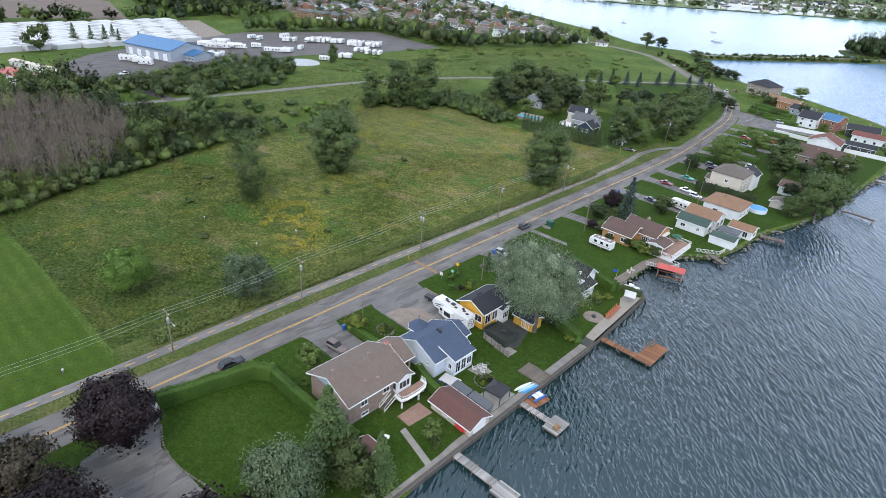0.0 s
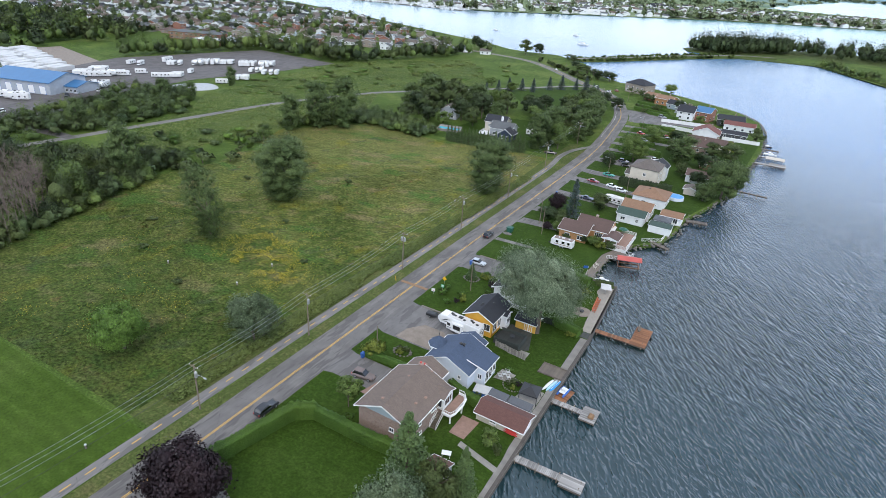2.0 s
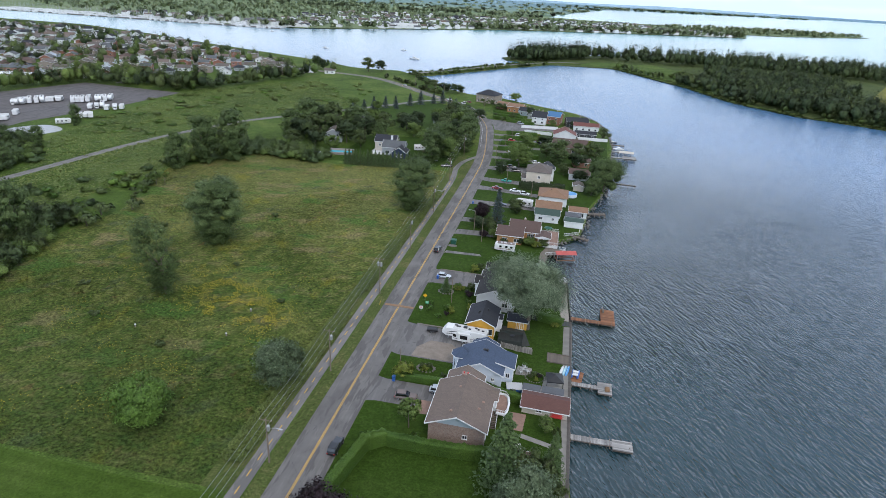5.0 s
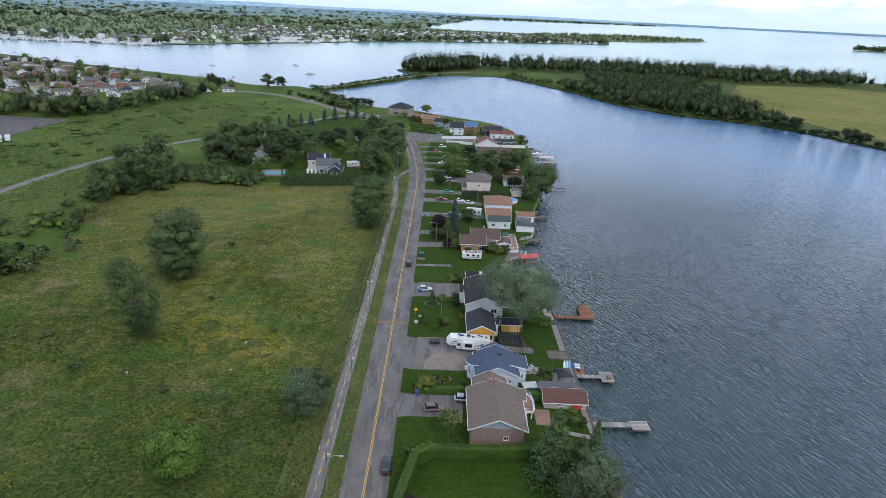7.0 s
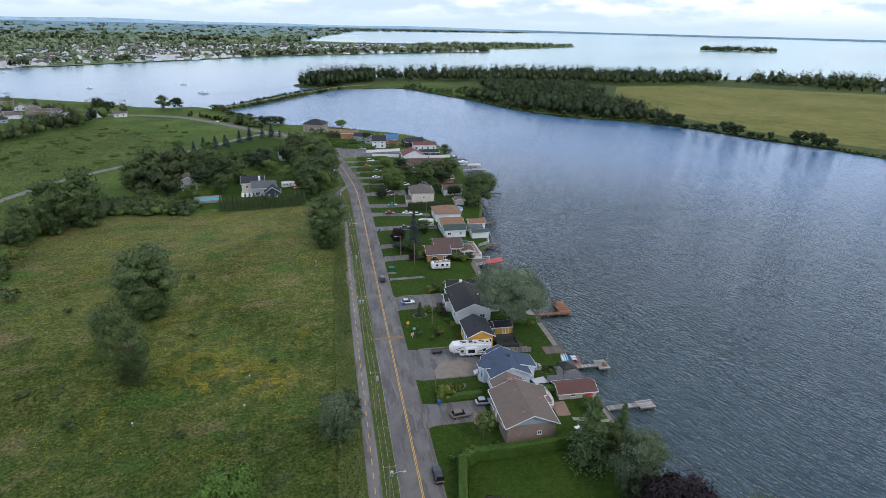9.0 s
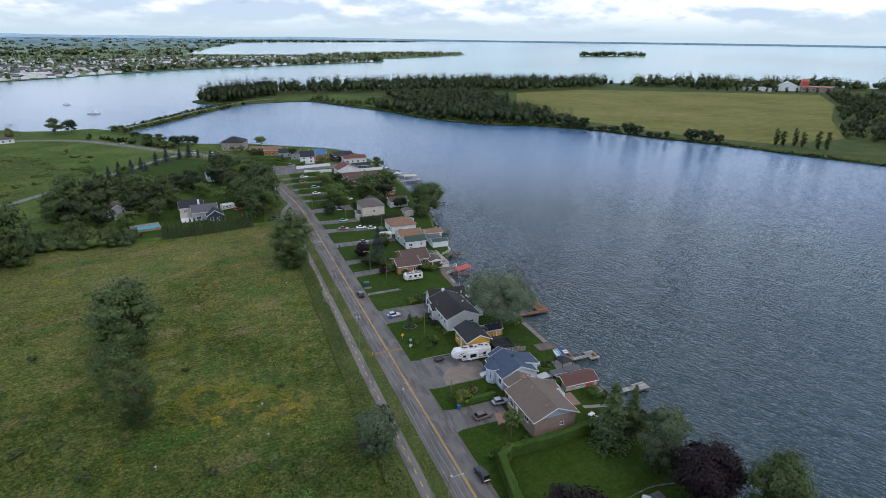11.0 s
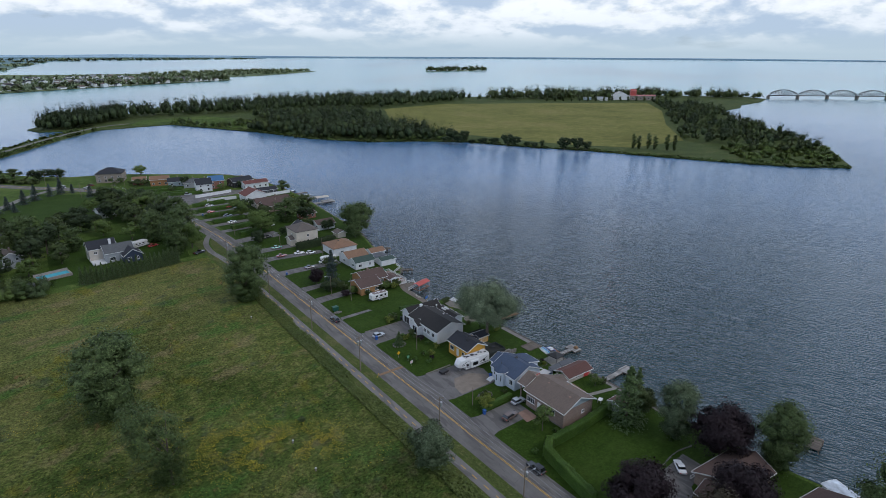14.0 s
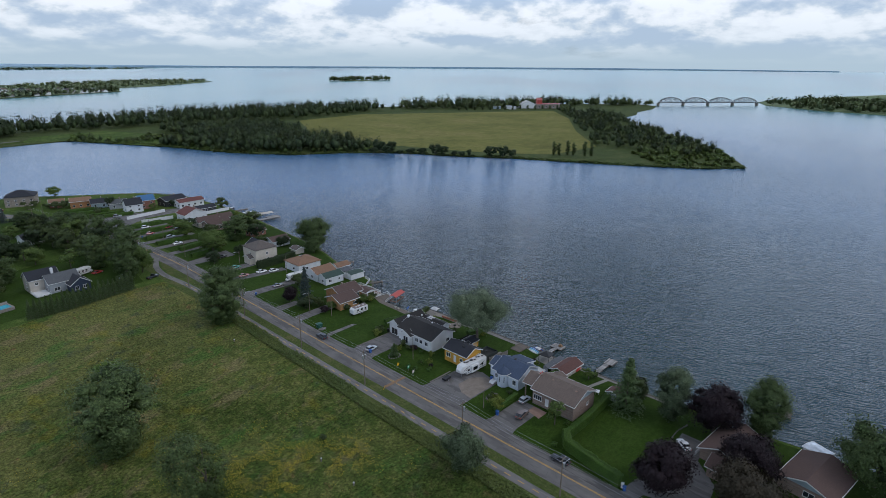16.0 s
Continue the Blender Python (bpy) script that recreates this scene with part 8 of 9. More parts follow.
tagged(part("roadside_weeds", soft_mesh("roadside_weeds", v, q, L_reed), None), "tall green weeds along the meadow's edge", "grass", kind="stuff")
STRIP = [(-172, 62), (-135, 60), (-130, 118), (-120, 168), (-146, 216), (-165, 175), (-171, 140)]
ROUGH = [(-178, 60), (-140, 250), (-110, 300), (-180, 400), (-240, 300), (-215, 145), (-186, 110)]
pts = np.array([(x, y, 0.3) for x, y in off_lane(scatter(ROUGH, 30000, rng) + scatter(STRIP, 12000, rng), 3.2)])
v, q = quad_cloud(pts, np.tile([0, 0, 1.0], (len(pts), 1)), rs.uniform(0.2, 0.55, len(pts)), rs, 0.35)
tagged(part("rough_growth", soft_mesh("rough_growth", v, q, L_reed), None), "tall rough grass beyond the lane", "grass", kind="stuff")


# ---- vehicles ----
def ring_at(x, hw, z0, z1, k=0.28, top=None):
    """A rounded cross-section at x: half width, bottom, top; narrower on top."""
    t = hw if top is None else top
    r = min(k, (z1 - z0) * 0.45)
    return [(x, -hw, z0 + r), (x, -hw + r * 0.5, z0), (x, hw - r * 0.5, z0), (x, hw, z0 + r), (x, hw, z1 - r), (x, t - r * 0.7, z1), (x, -t + r * 0.7, z1), (x, -hw, z1 - r)]


def wheel(parent, x, y, r=0.34, w=0.22):
    t = part("wheel", Mesh().loft([[(x + r * s * math.cos(a), y + o, r + r * s * math.sin(a)) for a in [k * math.pi / 7 for k in range(14)]] for o, s in ((-w / 2, 0.86), (-w / 2 + 0.03, 1), (w / 2 - 0.03, 1), (w / 2, 0.86))]), M_rubber, parent)
    s = 1 if y > 0 else -1
    part("rim", Mesh().loft([[(x + r * 0.62 * math.cos(a), y + o, r + r * 0.62 * math.sin(a)) for a in [k * math.pi / 5 for k in range(10)]] for o in (s * (w / 2 - 0.04), s * (w / 2 + 0.012))]), M_steel, t)


def car(x, y, rot, paint, kind, label, z=0.03):
    """A car facing its own +x: shaped body, glazed cabin, roof, wheels, lamps."""
    c = thing("car", x, y, rot, label, "car", z=z)
    L, hb, hr, hood, tail = {"suv": (2.35, 0.98, 1.68, 0.62, 2.1), "sedan": (2.35, 0.88, 1.42, 0.62, 1.35), "hatch": (2.1, 0.9, 1.5, 0.62, 1.75), "pickup": (2.8, 1.05, 1.8, 0.9, 0.5)}[kind]
    part("body", Mesh().loft([ring_at(-L, 0.72, 0.45, hb - 0.12), ring_at(-L + 0.12, 0.86, 0.32, hb - 0.02), ring_at(-L * 0.5, 0.92, 0.24, hb), ring_at(hood, 0.92, 0.24, hb), ring_at(L - 0.35, 0.88, 0.28, hb - 0.14), ring_at(L, 0.7, 0.42, hb - 0.34)]), paint, c)
    a, b = -tail, hood + 0.1
    part("cabin_glass", Mesh().loft([ring_at(a, 0.80, hb - 0.06, hb + 0.06, 0.1, 0.74), ring_at(a + 0.35, 0.80, hb - 0.06, hr - 0.07, 0.14, 0.62), ring_at(b - 0.75, 0.80, hb - 0.06, hr - 0.06, 0.14, 0.62), ring_at(b, 0.80, hb - 0.06, hb + 0.03, 0.08, 0.74)]), M_carglass, c)
    part("roof", Mesh().loft([ring_at(a + 0.28, 0.66, hr - 0.10, hr - 0.02, 0.05), ring_at(a + 0.6, 0.69, hr - 0.09, hr, 0.05), ring_at(b - 1.0, 0.69, hr - 0.09, hr, 0.05), ring_at(b - 0.7, 0.66, hr - 0.12, hr - 0.03, 0.05)]), paint, c)
    for wx in (-L * 0.62, L * 0.62):
        for wy in (-0.82, 0.82):
            wheel(c, wx, wy)
    for s in (-0.62, 0.62):
        part("headlight", Mesh().box(L - 0.2, s - 0.16, hb - 0.36, L - 0.05, s + 0.16, hb - 0.22), M_glass, c)
        part("tail_light", Mesh().box(-L - 0.02, s - 0.12, hb - 0.32, -L + 0.1, s + 0.12, hb - 0.12), M_redpaint, c)
    return c


car(3.5, -22.2, 90, P_black, "suv", "black sport utility vehicle parked on the road's edge")
car(1.9, 70.0, 90, P_black, "suv", "black car driving along the road")
car(12.0, -5.0, 8, P_bronze, "suv", "bronze crossover parked on the driveway")
car(18.2, -1.3, 0, P_silver, "hatch", "silver car under the carport")
car(8.0, 51.6, 4, P_silver, "hatch", "silver hatchback parked on the driveway")
car(29.0, -40.4, 50, P_white, "sedan", "white car parked by the house")
car(12.4, 142.2, -4, P_maroon, "sedan", "maroon and white classic car on the driveway")
car(20.2, 141.2, -4, P_white, "sedan", "white car on the driveway")
car(24.6, 138.6, -4, P_white, "hatch", "white car on the driveway")
car(16.4, 121.6, -3, P_navy, "sedan", "dark blue car on the driveway")
car(15.0, 154.5, 0, P_teal, "sedan", "car under a teal cover")
car(17.5, 172.5, 10, P_black, "suv", "black vehicle parked by the house")
car(15.0, 178.0, 10, P_navy, "suv", "dark vehicle parked by the house")
car(26.0, 191.0, 10, P_white, "hatch", "white car by the hedge")
car(12.0, 208.6, 5, P_white, "sedan", "white car on a hedged driveway")
car(14.0, 222.0, 5, P_silver, "suv", "silver car on a hedged driveway")
car(9.0, 236.0, 5, P_red, "hatch", "red car on a hedged driveway")
car(12.0, 250.2, 5, P_white, "suv", "white car beside the forecourt")
car(9.5, 287.0, -12, P_silver, "suv", "silver car in the forecourt")
car(21.0, 242.0, 15, P_red, "sedan", "red car by the house")
car(24.0, 236.0, 15, P_black, "pickup", "black pickup by the house")
car(-30.0, 190.5, 20, P_red, "sedan", "red car beside the house")
car(-24.0, 176.0, 20, P_silver, "suv", "silver car half hidden by trees")
car(-15.5, 168.0, 20, P_black, "pickup", "black pickup on the lane")
car(-36.0, 352.0, 130, P_maroon, "sedan", "maroon car beside the stone house")
car(-39.0, 344.0, 130, P_white, "suv", "white car beside the stone house")
car(-103.0, 409.0, 130, P_white, "sedan", "white car on the road")
car(-52.0, 355.0, 140, P_white, "suv", "white van-like car on the road")


def wheels_pair(c, xs, half, r=0.36):
    for wx in xs:
        for wy in (-half, half):
            wheel(c, wx, wy, r)


def trailer(x, y, rot, L, h, label, stripe=None, roof=None, group="", nose=False):
    """A towed caravan: rounded shell, roof with hatches and a cooler, windows, door, stripe, axle, drawbar."""
    c = thing("caravan", x, y, rot, label, "caravan", group, z=0.05)
    hw = 1.22
    rings = [ring_at(-L, hw - 0.06, 0.62, h - 0.1, 0.2), ring_at(-L + 0.12, hw, 0.55, h, 0.16), ring_at(L - 0.6, hw, 0.55, h, 0.16), ring_at(L, hw - 0.05, 0.7, h - (0.5 if not nose else 1.2), 0.2)]
    if nose:
        rings = [ring_at(-L, hw - 0.06, 0.62, h - 0.3, 0.2), ring_at(-L + 0.12, hw, 0.55, h - 0.15, 0.16), ring_at(L - 2.6, hw, 0.55, h, 0.16), ring_at(L - 2.5, hw, 1.5, h, 0.16), ring_at(L - 0.9, hw, 1.5, h - 0.05, 0.2), ring_at(L, hw - 0.3, 1.8, h - 1.1, 0.3)]
    part("shell", Mesh().loft(rings), P_rv, c)
    part("roof", Mesh().box(-L + 0.2, -hw + 0.12, h - 0.01 if not nose else h - 0.14, L - (0.8 if not nose else 2.6), hw - 0.12, h + 0.03), roof or P_rvroof, c)
    part("cooler", Mesh().box(-0.5, -0.35, h + 0.03, 0.4, 0.35, h + 0.3), M_black if nose else P_rvroof, c)
    for vx in (-L * 0.6, L * 0.35):
        part("roof_vent", Mesh().box(vx - 0.25, -0.25, h + 0.03, vx + 0.25, 0.25, h + 0.16), M_black if nose else P_rvroof, c)
    for s in (-1, 1):
        for wx, ww in ((-L * 0.66, 0.7), (-L * 0.15, 0.9), (L * 0.42, 0.8)):
            y0, y1 = sorted((s * (hw - 0.01), s * (hw + 0.02)))
            part("window", Mesh().box(wx - ww / 2, y0, 1.5, wx + ww / 2, y1, 2.2), M_carglass, c)
        y0, y1 = sorted((s * (hw - 0.01), s * (hw + 0.012)))
        part("stripe", Mesh().box(-L + 0.3, y0, 1.05, L - 1.0 if not nose else L - 2.8, y1, 1.2), stripe or P_graphic, c)
    wheels_pair(c, (-0.55, 0.3), hw - 0.18)
    if not nose:
        part("drawbar", Mesh().tube((L - 0.1, -0.5, 0.5), (L + 1.1, 0, 0.5), 0.06).tube((L - 0.1, 0.5, 0.5), (L + 1.1, 0, 0.5), 0.06), M_black, c)
    part("leg", Mesh().box(L - 1.4, -0.1, 0, L - 1.25, 0.1, 0.7 if not nose else 1.6), M_steel, c)
    return c


# the big fifth-wheel caravan with dark swooshes on the apron
fw = trailer(19.8, 19.6, 177, 5.4, 3.75, "long white fifth-wheel caravan with dark swoosh graphics", nose=True)
for s in (-1, 1):
    for k, (x0, z0, x1, z1, w) in enumerate(((-4.6, 2.7, -2.2, 1.5, 0.22), (-1.8, 3.0, 0.6, 1.8, 0.18), (1.6, 3.1, 4.6, 2.2, 0.2), (2.2, 2.4, 4.4, 1.9, 0.14), (-3.6, 2.2, -1.2, 1.35, 0.12))):
        y = s * 1.235
        n = Vector((z0 - z1, x1 - x0)).normalized() * w
        mb = Mesh().loft([[(x0, yy, z0), ((x0 + x1) / 2 + n.x, yy, (z0 + z1) / 2 + n.y), (x1, yy, z1), ((x0 + x1) / 2 - n.x * 0.2, yy, (z0 + z1) / 2 - n.y * 0.2)] for yy in (y - 0.012, y + 0.012)])
        part("swoosh", mb, P_graphic, fw)
for r0, a0, a1, cy, cz in ((0.62, 20, 200, 0.25, 1.9), (0.38, -60, 150, 0.3, 1.75), (0.85, 60, 250, 0.1, 2.1), (0.5, 150, 330, -0.45, 2.3)):
    pts = [(-5.42, cy + r0 * math.cos(radians(a0 + (a1 - a0) * k / 8)), cz + r0 * math.sin(radians(a0 + (a1 - a0) * k / 8))) for k in range(9)]
    part("rear_swirl", Mesh().path(pts, 0.05, 4), P_graphic, fw)
for vx, vy in ((-4.4, 0.3), (-2.6, -0.4), (-1.2, 0.4), (1.4, 0.0), (2.3, -0.4)):
    part("roof_hatch", Mesh().box(vx - 0.3, vy - 0.25, 3.77, vx + 0.3, vy + 0.25, 3.9), M_black, fw)
part("slide_out", Mesh().box(-1.6, 1.2, 0.9, 1.4, 1.75, 2.9), P_rv, fw)
part("slide_window", Mesh().box(-1.0, 1.752, 1.5, 0.8, 1.775, 2.5), M_carglass, fw)
trailer(23.0, 77.0, 180, 3.3, 2.75, "small cream caravan with a brown roof on the lawn", stripe=M_rust_paint, roof=P_rvbrown)


def motorhome(x, y, rot, label, group=""):
    c = thing("motorhome", x, y, rot, label, "motorhome", group, z=0.05)
    part("shell", Mesh().loft([ring_at(-3.6, 1.15, 0.55, 2.9, 0.2), ring_at(-3.5, 1.2, 0.45, 3.0, 0.16), ring_at(1.6, 1.2, 0.45, 3.0, 0.16), ring_at(1.65, 1.2, 1.75, 3.0, 0.2), ring_at(2.9, 1.1, 1.9, 2.75, 0.25)]), P_rv, c)
    part("cab", Mesh().loft([ring_at(1.6, 0.98, 0.45, 1.9, 0.2), ring_at(2.6, 0.96, 0.45, 1.8, 0.2), ring_at(3.0, 0.94, 0.45, 1.15, 0.2), ring_at(3.6, 0.85, 0.5, 1.0, 0.2)]), P_rv, c)
    part("windscreen", Mesh().loft([[(2.55, s * 0.8, 1.72), (3.02, s * 0.85, 1.2), (3.06, s * 0.85, 1.2), (2.6, s * 0.8, 1.76)] for s in (-1, 1)]), M_carglass, c)
    part("roof", Mesh().box(-3.3, -1.05, 3.0, 1.5, 1.05, 3.04), P_rvroof, c)
    part("cooler", Mesh().box(-1.2, -0.35, 3.04, -0.3, 0.35, 3.3), P_rvroof, c)
    for s in (-1, 1):
        y0, y1 = sorted((s * 1.19, s * 1.225))
        for wx in (-2.6, -1.0, 0.6):
            part("window", Mesh().box(wx - 0.4, y0, 1.6, wx + 0.4, y1, 2.2), M_carglass, c)
        part("stripe", Mesh().box(-3.3, y0, 1.1, 1.4, y1, 1.28), P_graphic, c)
    wheels_pair(c, (-2.0, 2.6), 0.95, 0.38)
    return c


motorhome(25.2, 123.4, 172, "white motorhome with dark stripes on the driveway")
motorhome(-34.5, 193.5, 20, "white motorhome beside the house")
rng = random.Random(44)
pt = trailer(-322, 172, 110, 3.6, 2.9, "white caravan parked in the yard", group="caravans in the yard")
ft = trailer(-316, 196, 110, 5.0, 3.6, "white fifth-wheel caravan in the yard", group="caravans in the yard", nose=True)
mt = motorhome(-300, 128, 20, "white motorhome parked in the yard", "caravans in the yard")
# rows side by side along the back, then loose ones standing across: from, to, how many, kind
NOSE_ROWS = [(-305, 189, -301, 194, 3, 2), (-295, 202, -292, 206, 3, 1), (-292, 211, -288, 215, 3, 1), (-286, 218, -282, 224, 4, 0), (-273, 223, -267, 230, 4, 1), (-263, 232, -258, 239, 4, 1), (-249, 211, -245, 217, 3, 0), (-238, 212, -233, 218, 3, 0), (-267, 164, -264, 167, 3, 0), (-271, 180, -271, 180, 1, 2), (-315, 174, -315, 174, 1, 2), (-313, 140, -309, 145, 4, 0), (-309, 127, -306, 131, 3, 0), (-235, 187, -231, 191, 3, 0), (-268, 111, -263, 116, 4, 1)]
SIDE_ROWS = [(-271, 155, -268, 158, 2, 0), (-288, 156, -288, 156, 1, 2), (-295, 130, -291, 135, 2, 1), (-291, 141, -288, 144, 2, 1), (-231, 170, -231, 170, 1, 0), (-261, 70, -261, 70, 1, 1), (-266, 72, -266, 72, 1, 1), (-274, 68, -274, 68, 1, 0)]
for lot, turn in ((NOSE_ROWS, 128), (SIDE_ROWS, 48)):
    for x0, y0, x1, y1, n, k in lot:
        for j in range(n):
            f = j / max(1, n - 1)
            copy_thing((pt, ft, mt)[k if rng.random() < 0.7 else rng.randrange(3)], pose(x0 + (x1 - x0) * f + rng.uniform(-0.4, 0.4), y0 + (y1 - y0) * f + rng.uniform(-0.6, 0.6), 0.05, 0, 0, turn + rng.choice((0, 180)) + rng.uniform(-8, 8)))
for x, y, p, k in ((-241, 52, P_white, "suv"), (-236, 66, P_black, "suv"), (-238, 72, P_silver, "sedan"), (-234, 76, P_white, "hatch"), (-254, 90, P_black, "pickup"), (-256, 108, P_white, "sedan")):
    car(x, y, rng.uniform(0, 360), p, k, "car parked in the asphalt yard", 0.05)


# ---- poles, cables, lamps ----
def utility_pole(x, y, h, label, drums=1, lamp=False, arm_turn=0):
    p = thing("utility_pole", x, y, arm_turn, label, "utility pole", "poles along the road")
    part("pole", Mesh().cone(0, 0, -0.3, h, 0.16, 0.10, 10), M_pole, p)
    a = part("crossarm", Mesh().box(-1.15, -0.06, h - 0.55, 1.15, 0.06, h - 0.41), M_pole, p)
    for k in (-1.05, 0.0, 1.05):
        part("insulator", Mesh().cone(k, 0, h - 0.41, h - 0.18, 0.07, 0.04, 8), M_whitepaint, a)
    for k in range(drums):
        s = 0.42 if k == 0 else -0.42
        d = part("transformer", Mesh().cone(s, -0.1, h - 2.5, h - 1.5, 0.27, 0.27, 12).cone(s, -0.1, h - 1.5, h - 1.4, 0.29, 0.2, 12), M_steel, p)
        part("bushing", Mesh().cone(s, -0.1, h - 1.4, h - 1.15, 0.05, 0.03, 6), M_whitepaint, d)
    if lamp:
        m = part("lamp_arm", Mesh().path([(0.1, 0, h - 2.6), (0.8, 0, h - 2.0), (1.7, 0, h - 1.75), (2.4, 0, h - 1.8)], 0.045), M_steel, p)
        part("lamp_head", Mesh().loft([ring_at(2.3, 0.1, h - 1.92, h - 1.76, 0.05), ring_at(2.6, 0.16, h - 1.94, h - 1.74, 0.05), ring_at(2.95, 0.1, h - 1.92, h - 1.78, 0.05)]), M_steel, m)
    return p


POLES = [(-6.3, -100, 10.2, 0, False), (-6.3, -64, 10.2, 1, False), (-6.3, -28.4, 9.8, 1, True), (-6.3, -0.4, 10.6, 1, False), (-6.9, 36.4, 11.0, 2, False), (-6.9, 68.6, 11.2, 1, False), (-7.4, 104.5, 10.6, 1, True), (-9.6, 146, 10.6, 1, False), (-11.5, 193, 10.6, 1, True), (-18, 251, 10.4, 0, False), (-30, 296, 10.4, 0, False)]
for x, y, h, d, lamp in POLES:
    utility_pole(x, y, h, "weathered utility pole with grey transformer and crossarm" if d else "weathered wooden utility pole with a crossarm", d, lamp)


def cable_line(off, low, sag):
    pts = []
    for (ax, ay, ah, _, _), (bx, by, bh, _, _) in zip(POLES, POLES[1:]):
        pts += [(ax + (bx - ax) * f + off, ay + (by - ay) * f, ah - low + (bh - ah) * f - sag * f * (1 - f)) for f in (0, 0.2, 0.4, 0.6, 0.8)]
    return pts + [(POLES[-1][0] + off, POLES[-1][1], POLES[-1][2] - low)]


for off in (-1.05, 0.0, 1.05):
    tagged(part("power_cable", Mesh().path(cable_line(off, 0.18, 2.2), 0.017, 4), M_steel), "thin overhead power cable between the poles", "cable", "overhead cables")
tagged(part("telephone_cable", Mesh().path(cable_line(0.16, 2.6, 2.0), 0.025, 4), M_black), "dark sagging telephone cable between the poles", "cable", "overhead cables")
for x, y, h, lamp in ((8.0, 4.8, 5.2, 0), (13.0, 37.5, 7.5, 0), (10.6, 90.0, 8.0, 1), (14.5, 82.0, 8.5, 0), (15.4, 151.0, 8.5, 1), (27.5, 133.0, 8.0, 0), (6.0, 186, 8.5, 0), (7.5, 214, 8.5, 0), (9.0, 236, 8.5, 1), (-60, 372, 9, 1), (-92, 402, 9, 0), (-130, 440, 9, 1), (-45, 318, 9, 0), (-20, 322, 9, 1)):
    p = thing("service_pole", x, y, 0, "slim wooden service pole with a lamp" if lamp else "slim wooden service pole on the lawn", "pole")
    part("pole", Mesh().cone(0, 0, -0.3, h, 0.12, 0.08, 8), M_pole, p)
    if lamp:
        m = part("lamp_arm", Mesh().path([(0, 0, h - 0.3), (-0.9, 0, h), (-1.8, 0, h + 0.05)], 0.04), M_steel, p)
        part("lamp_head", Mesh().loft([ring_at(-2.4, 0.1, h - 0.08, h + 0.06, 0.04), ring_at(-1.8, 0.14, h - 0.1, h + 0.08, 0.04)]), M_steel, m)


# ---- docks and boats ----
def dock(x, y, rot, L, w, label, m, end=None, z=0.0):
    """Planks on two stringers and posts; end: (from, to, left, right) of the wider platform."""
    d = thing("dock", x, y, rot, label, "dock", z=z)
    pk = Mesh().box(-0.13, -0.5, 0, 0.13, 0.5, 0.06).data("plank")
    pk.materials.append(m)
    rg = random.Random(int(x * 3 + y))

    def lay(parent, a, b, mid, width, up, turn):
        s = a + 0.14
        while s < b - 0.1:
            ob = new("plank", pk)
            ob.parent = parent
            ob.matrix_basis = Matrix.LocRotScale((s, mid + rg.uniform(-0.03, 0.03), up + rg.uniform(0, 0.012)) if not turn else (mid + rg.uniform(-0.03, 0.03), s, up + rg.uniform(0, 0.012)), Euler((0, 0, radians(90 if turn else 0))), Vector((1, width, 1)))
            s += 0.29

    lay(d, 0, L, 0, w, 0, False)
    for k in (-1, 1):
        part("stringer", Mesh().box(0, k * (w / 2 - 0.15) - 0.06, -0.28, L, k * (w / 2 - 0.15) + 0.06, -0.002), M_olddeck, d)
    for px in [0.6 + i * max(2.0, (L - 1.2) / 3) for i in range(4) if 0.6 + i * max(2.0, (L - 1.2) / 3) < L]:
        for k in (-1, 1):
            part("post", Mesh().cone(px, k * (w / 2 - 0.02), -2.6, 0.35, 0.09, 0.09, 7), M_pole, d)
    if end:
        a, b, l, r = end
        pf = part("platform", Mesh().box(a + 0.05, l + 0.05, -0.3, b - 0.05, r - 0.05, 0.06), M_olddeck, d)
        lay(pf, l, r, (a + b) / 2, b - a, 0.065, True)
    return d


dock(44.9, -6.9, 1, 12.2, 1.5, "weathered grey plank dock with a wider end", M_greydeck, (8.4, 12.2, -1.7, 1.2), z=-0.5)
d = dock(44.9, 10.5, 0, 6.4, 1.3, "grey plank dock with a square swimming platform", M_greydeck, (6.2, 9.2, -2.0, 2.2), z=-0.5)
part("covered_seat", Mesh().loft([[(8.2 + a, -0.6 + b, z) for a, b in ((-s, -s), (s, -s), (s, s), (-s, s))] for s, z in ((0.5, 0.125), (0.52, 0.5), (0.3, 0.9))]), M_rust_paint, d)
d = dock(44.9, 39.4, 0, 11.2, 1.5, "brown plank dock with an L-shaped platform", M_browndeck, (7.9, 11.5, -0.75, 7.4), z=-0.5)
part("bench", Mesh().box(8.4, 5.2, 0.125, 8.9, 7.2, 0.5).box(8.3, 5.2, 0.5, 8.45, 7.2, 1.0), M_olddeck, d)
dock(63, 171, -5, 10, 1.1, "narrow dark wooden dock on posts", M_olddeck)
dock(64.6, 222, 0, 13, 2.6, "broad grey dock with a boat lift", M_greydeck, (6, 13, -1.5, 4))
dock(65.5, 236, 0, 11, 2.2, "grey dock beside the boat lift", M_greydeck, (3, 9, -1, 3))
dock(65.5, 252, 0, 8, 1.8, "small weathered grey wooden dock", M_olddeck)
dock(59.5, -54.5, 10, 5.5, 2.6, "short weathered wooden plank dock", M_olddeck)
dock(50.5, 124, 12, 7, 2.2, "brown shore deck beside the cottage", M_olddeck)
dock(44.0, 98.5, -25, 7, 1.6, "weathered dock along the shore", M_olddeck)


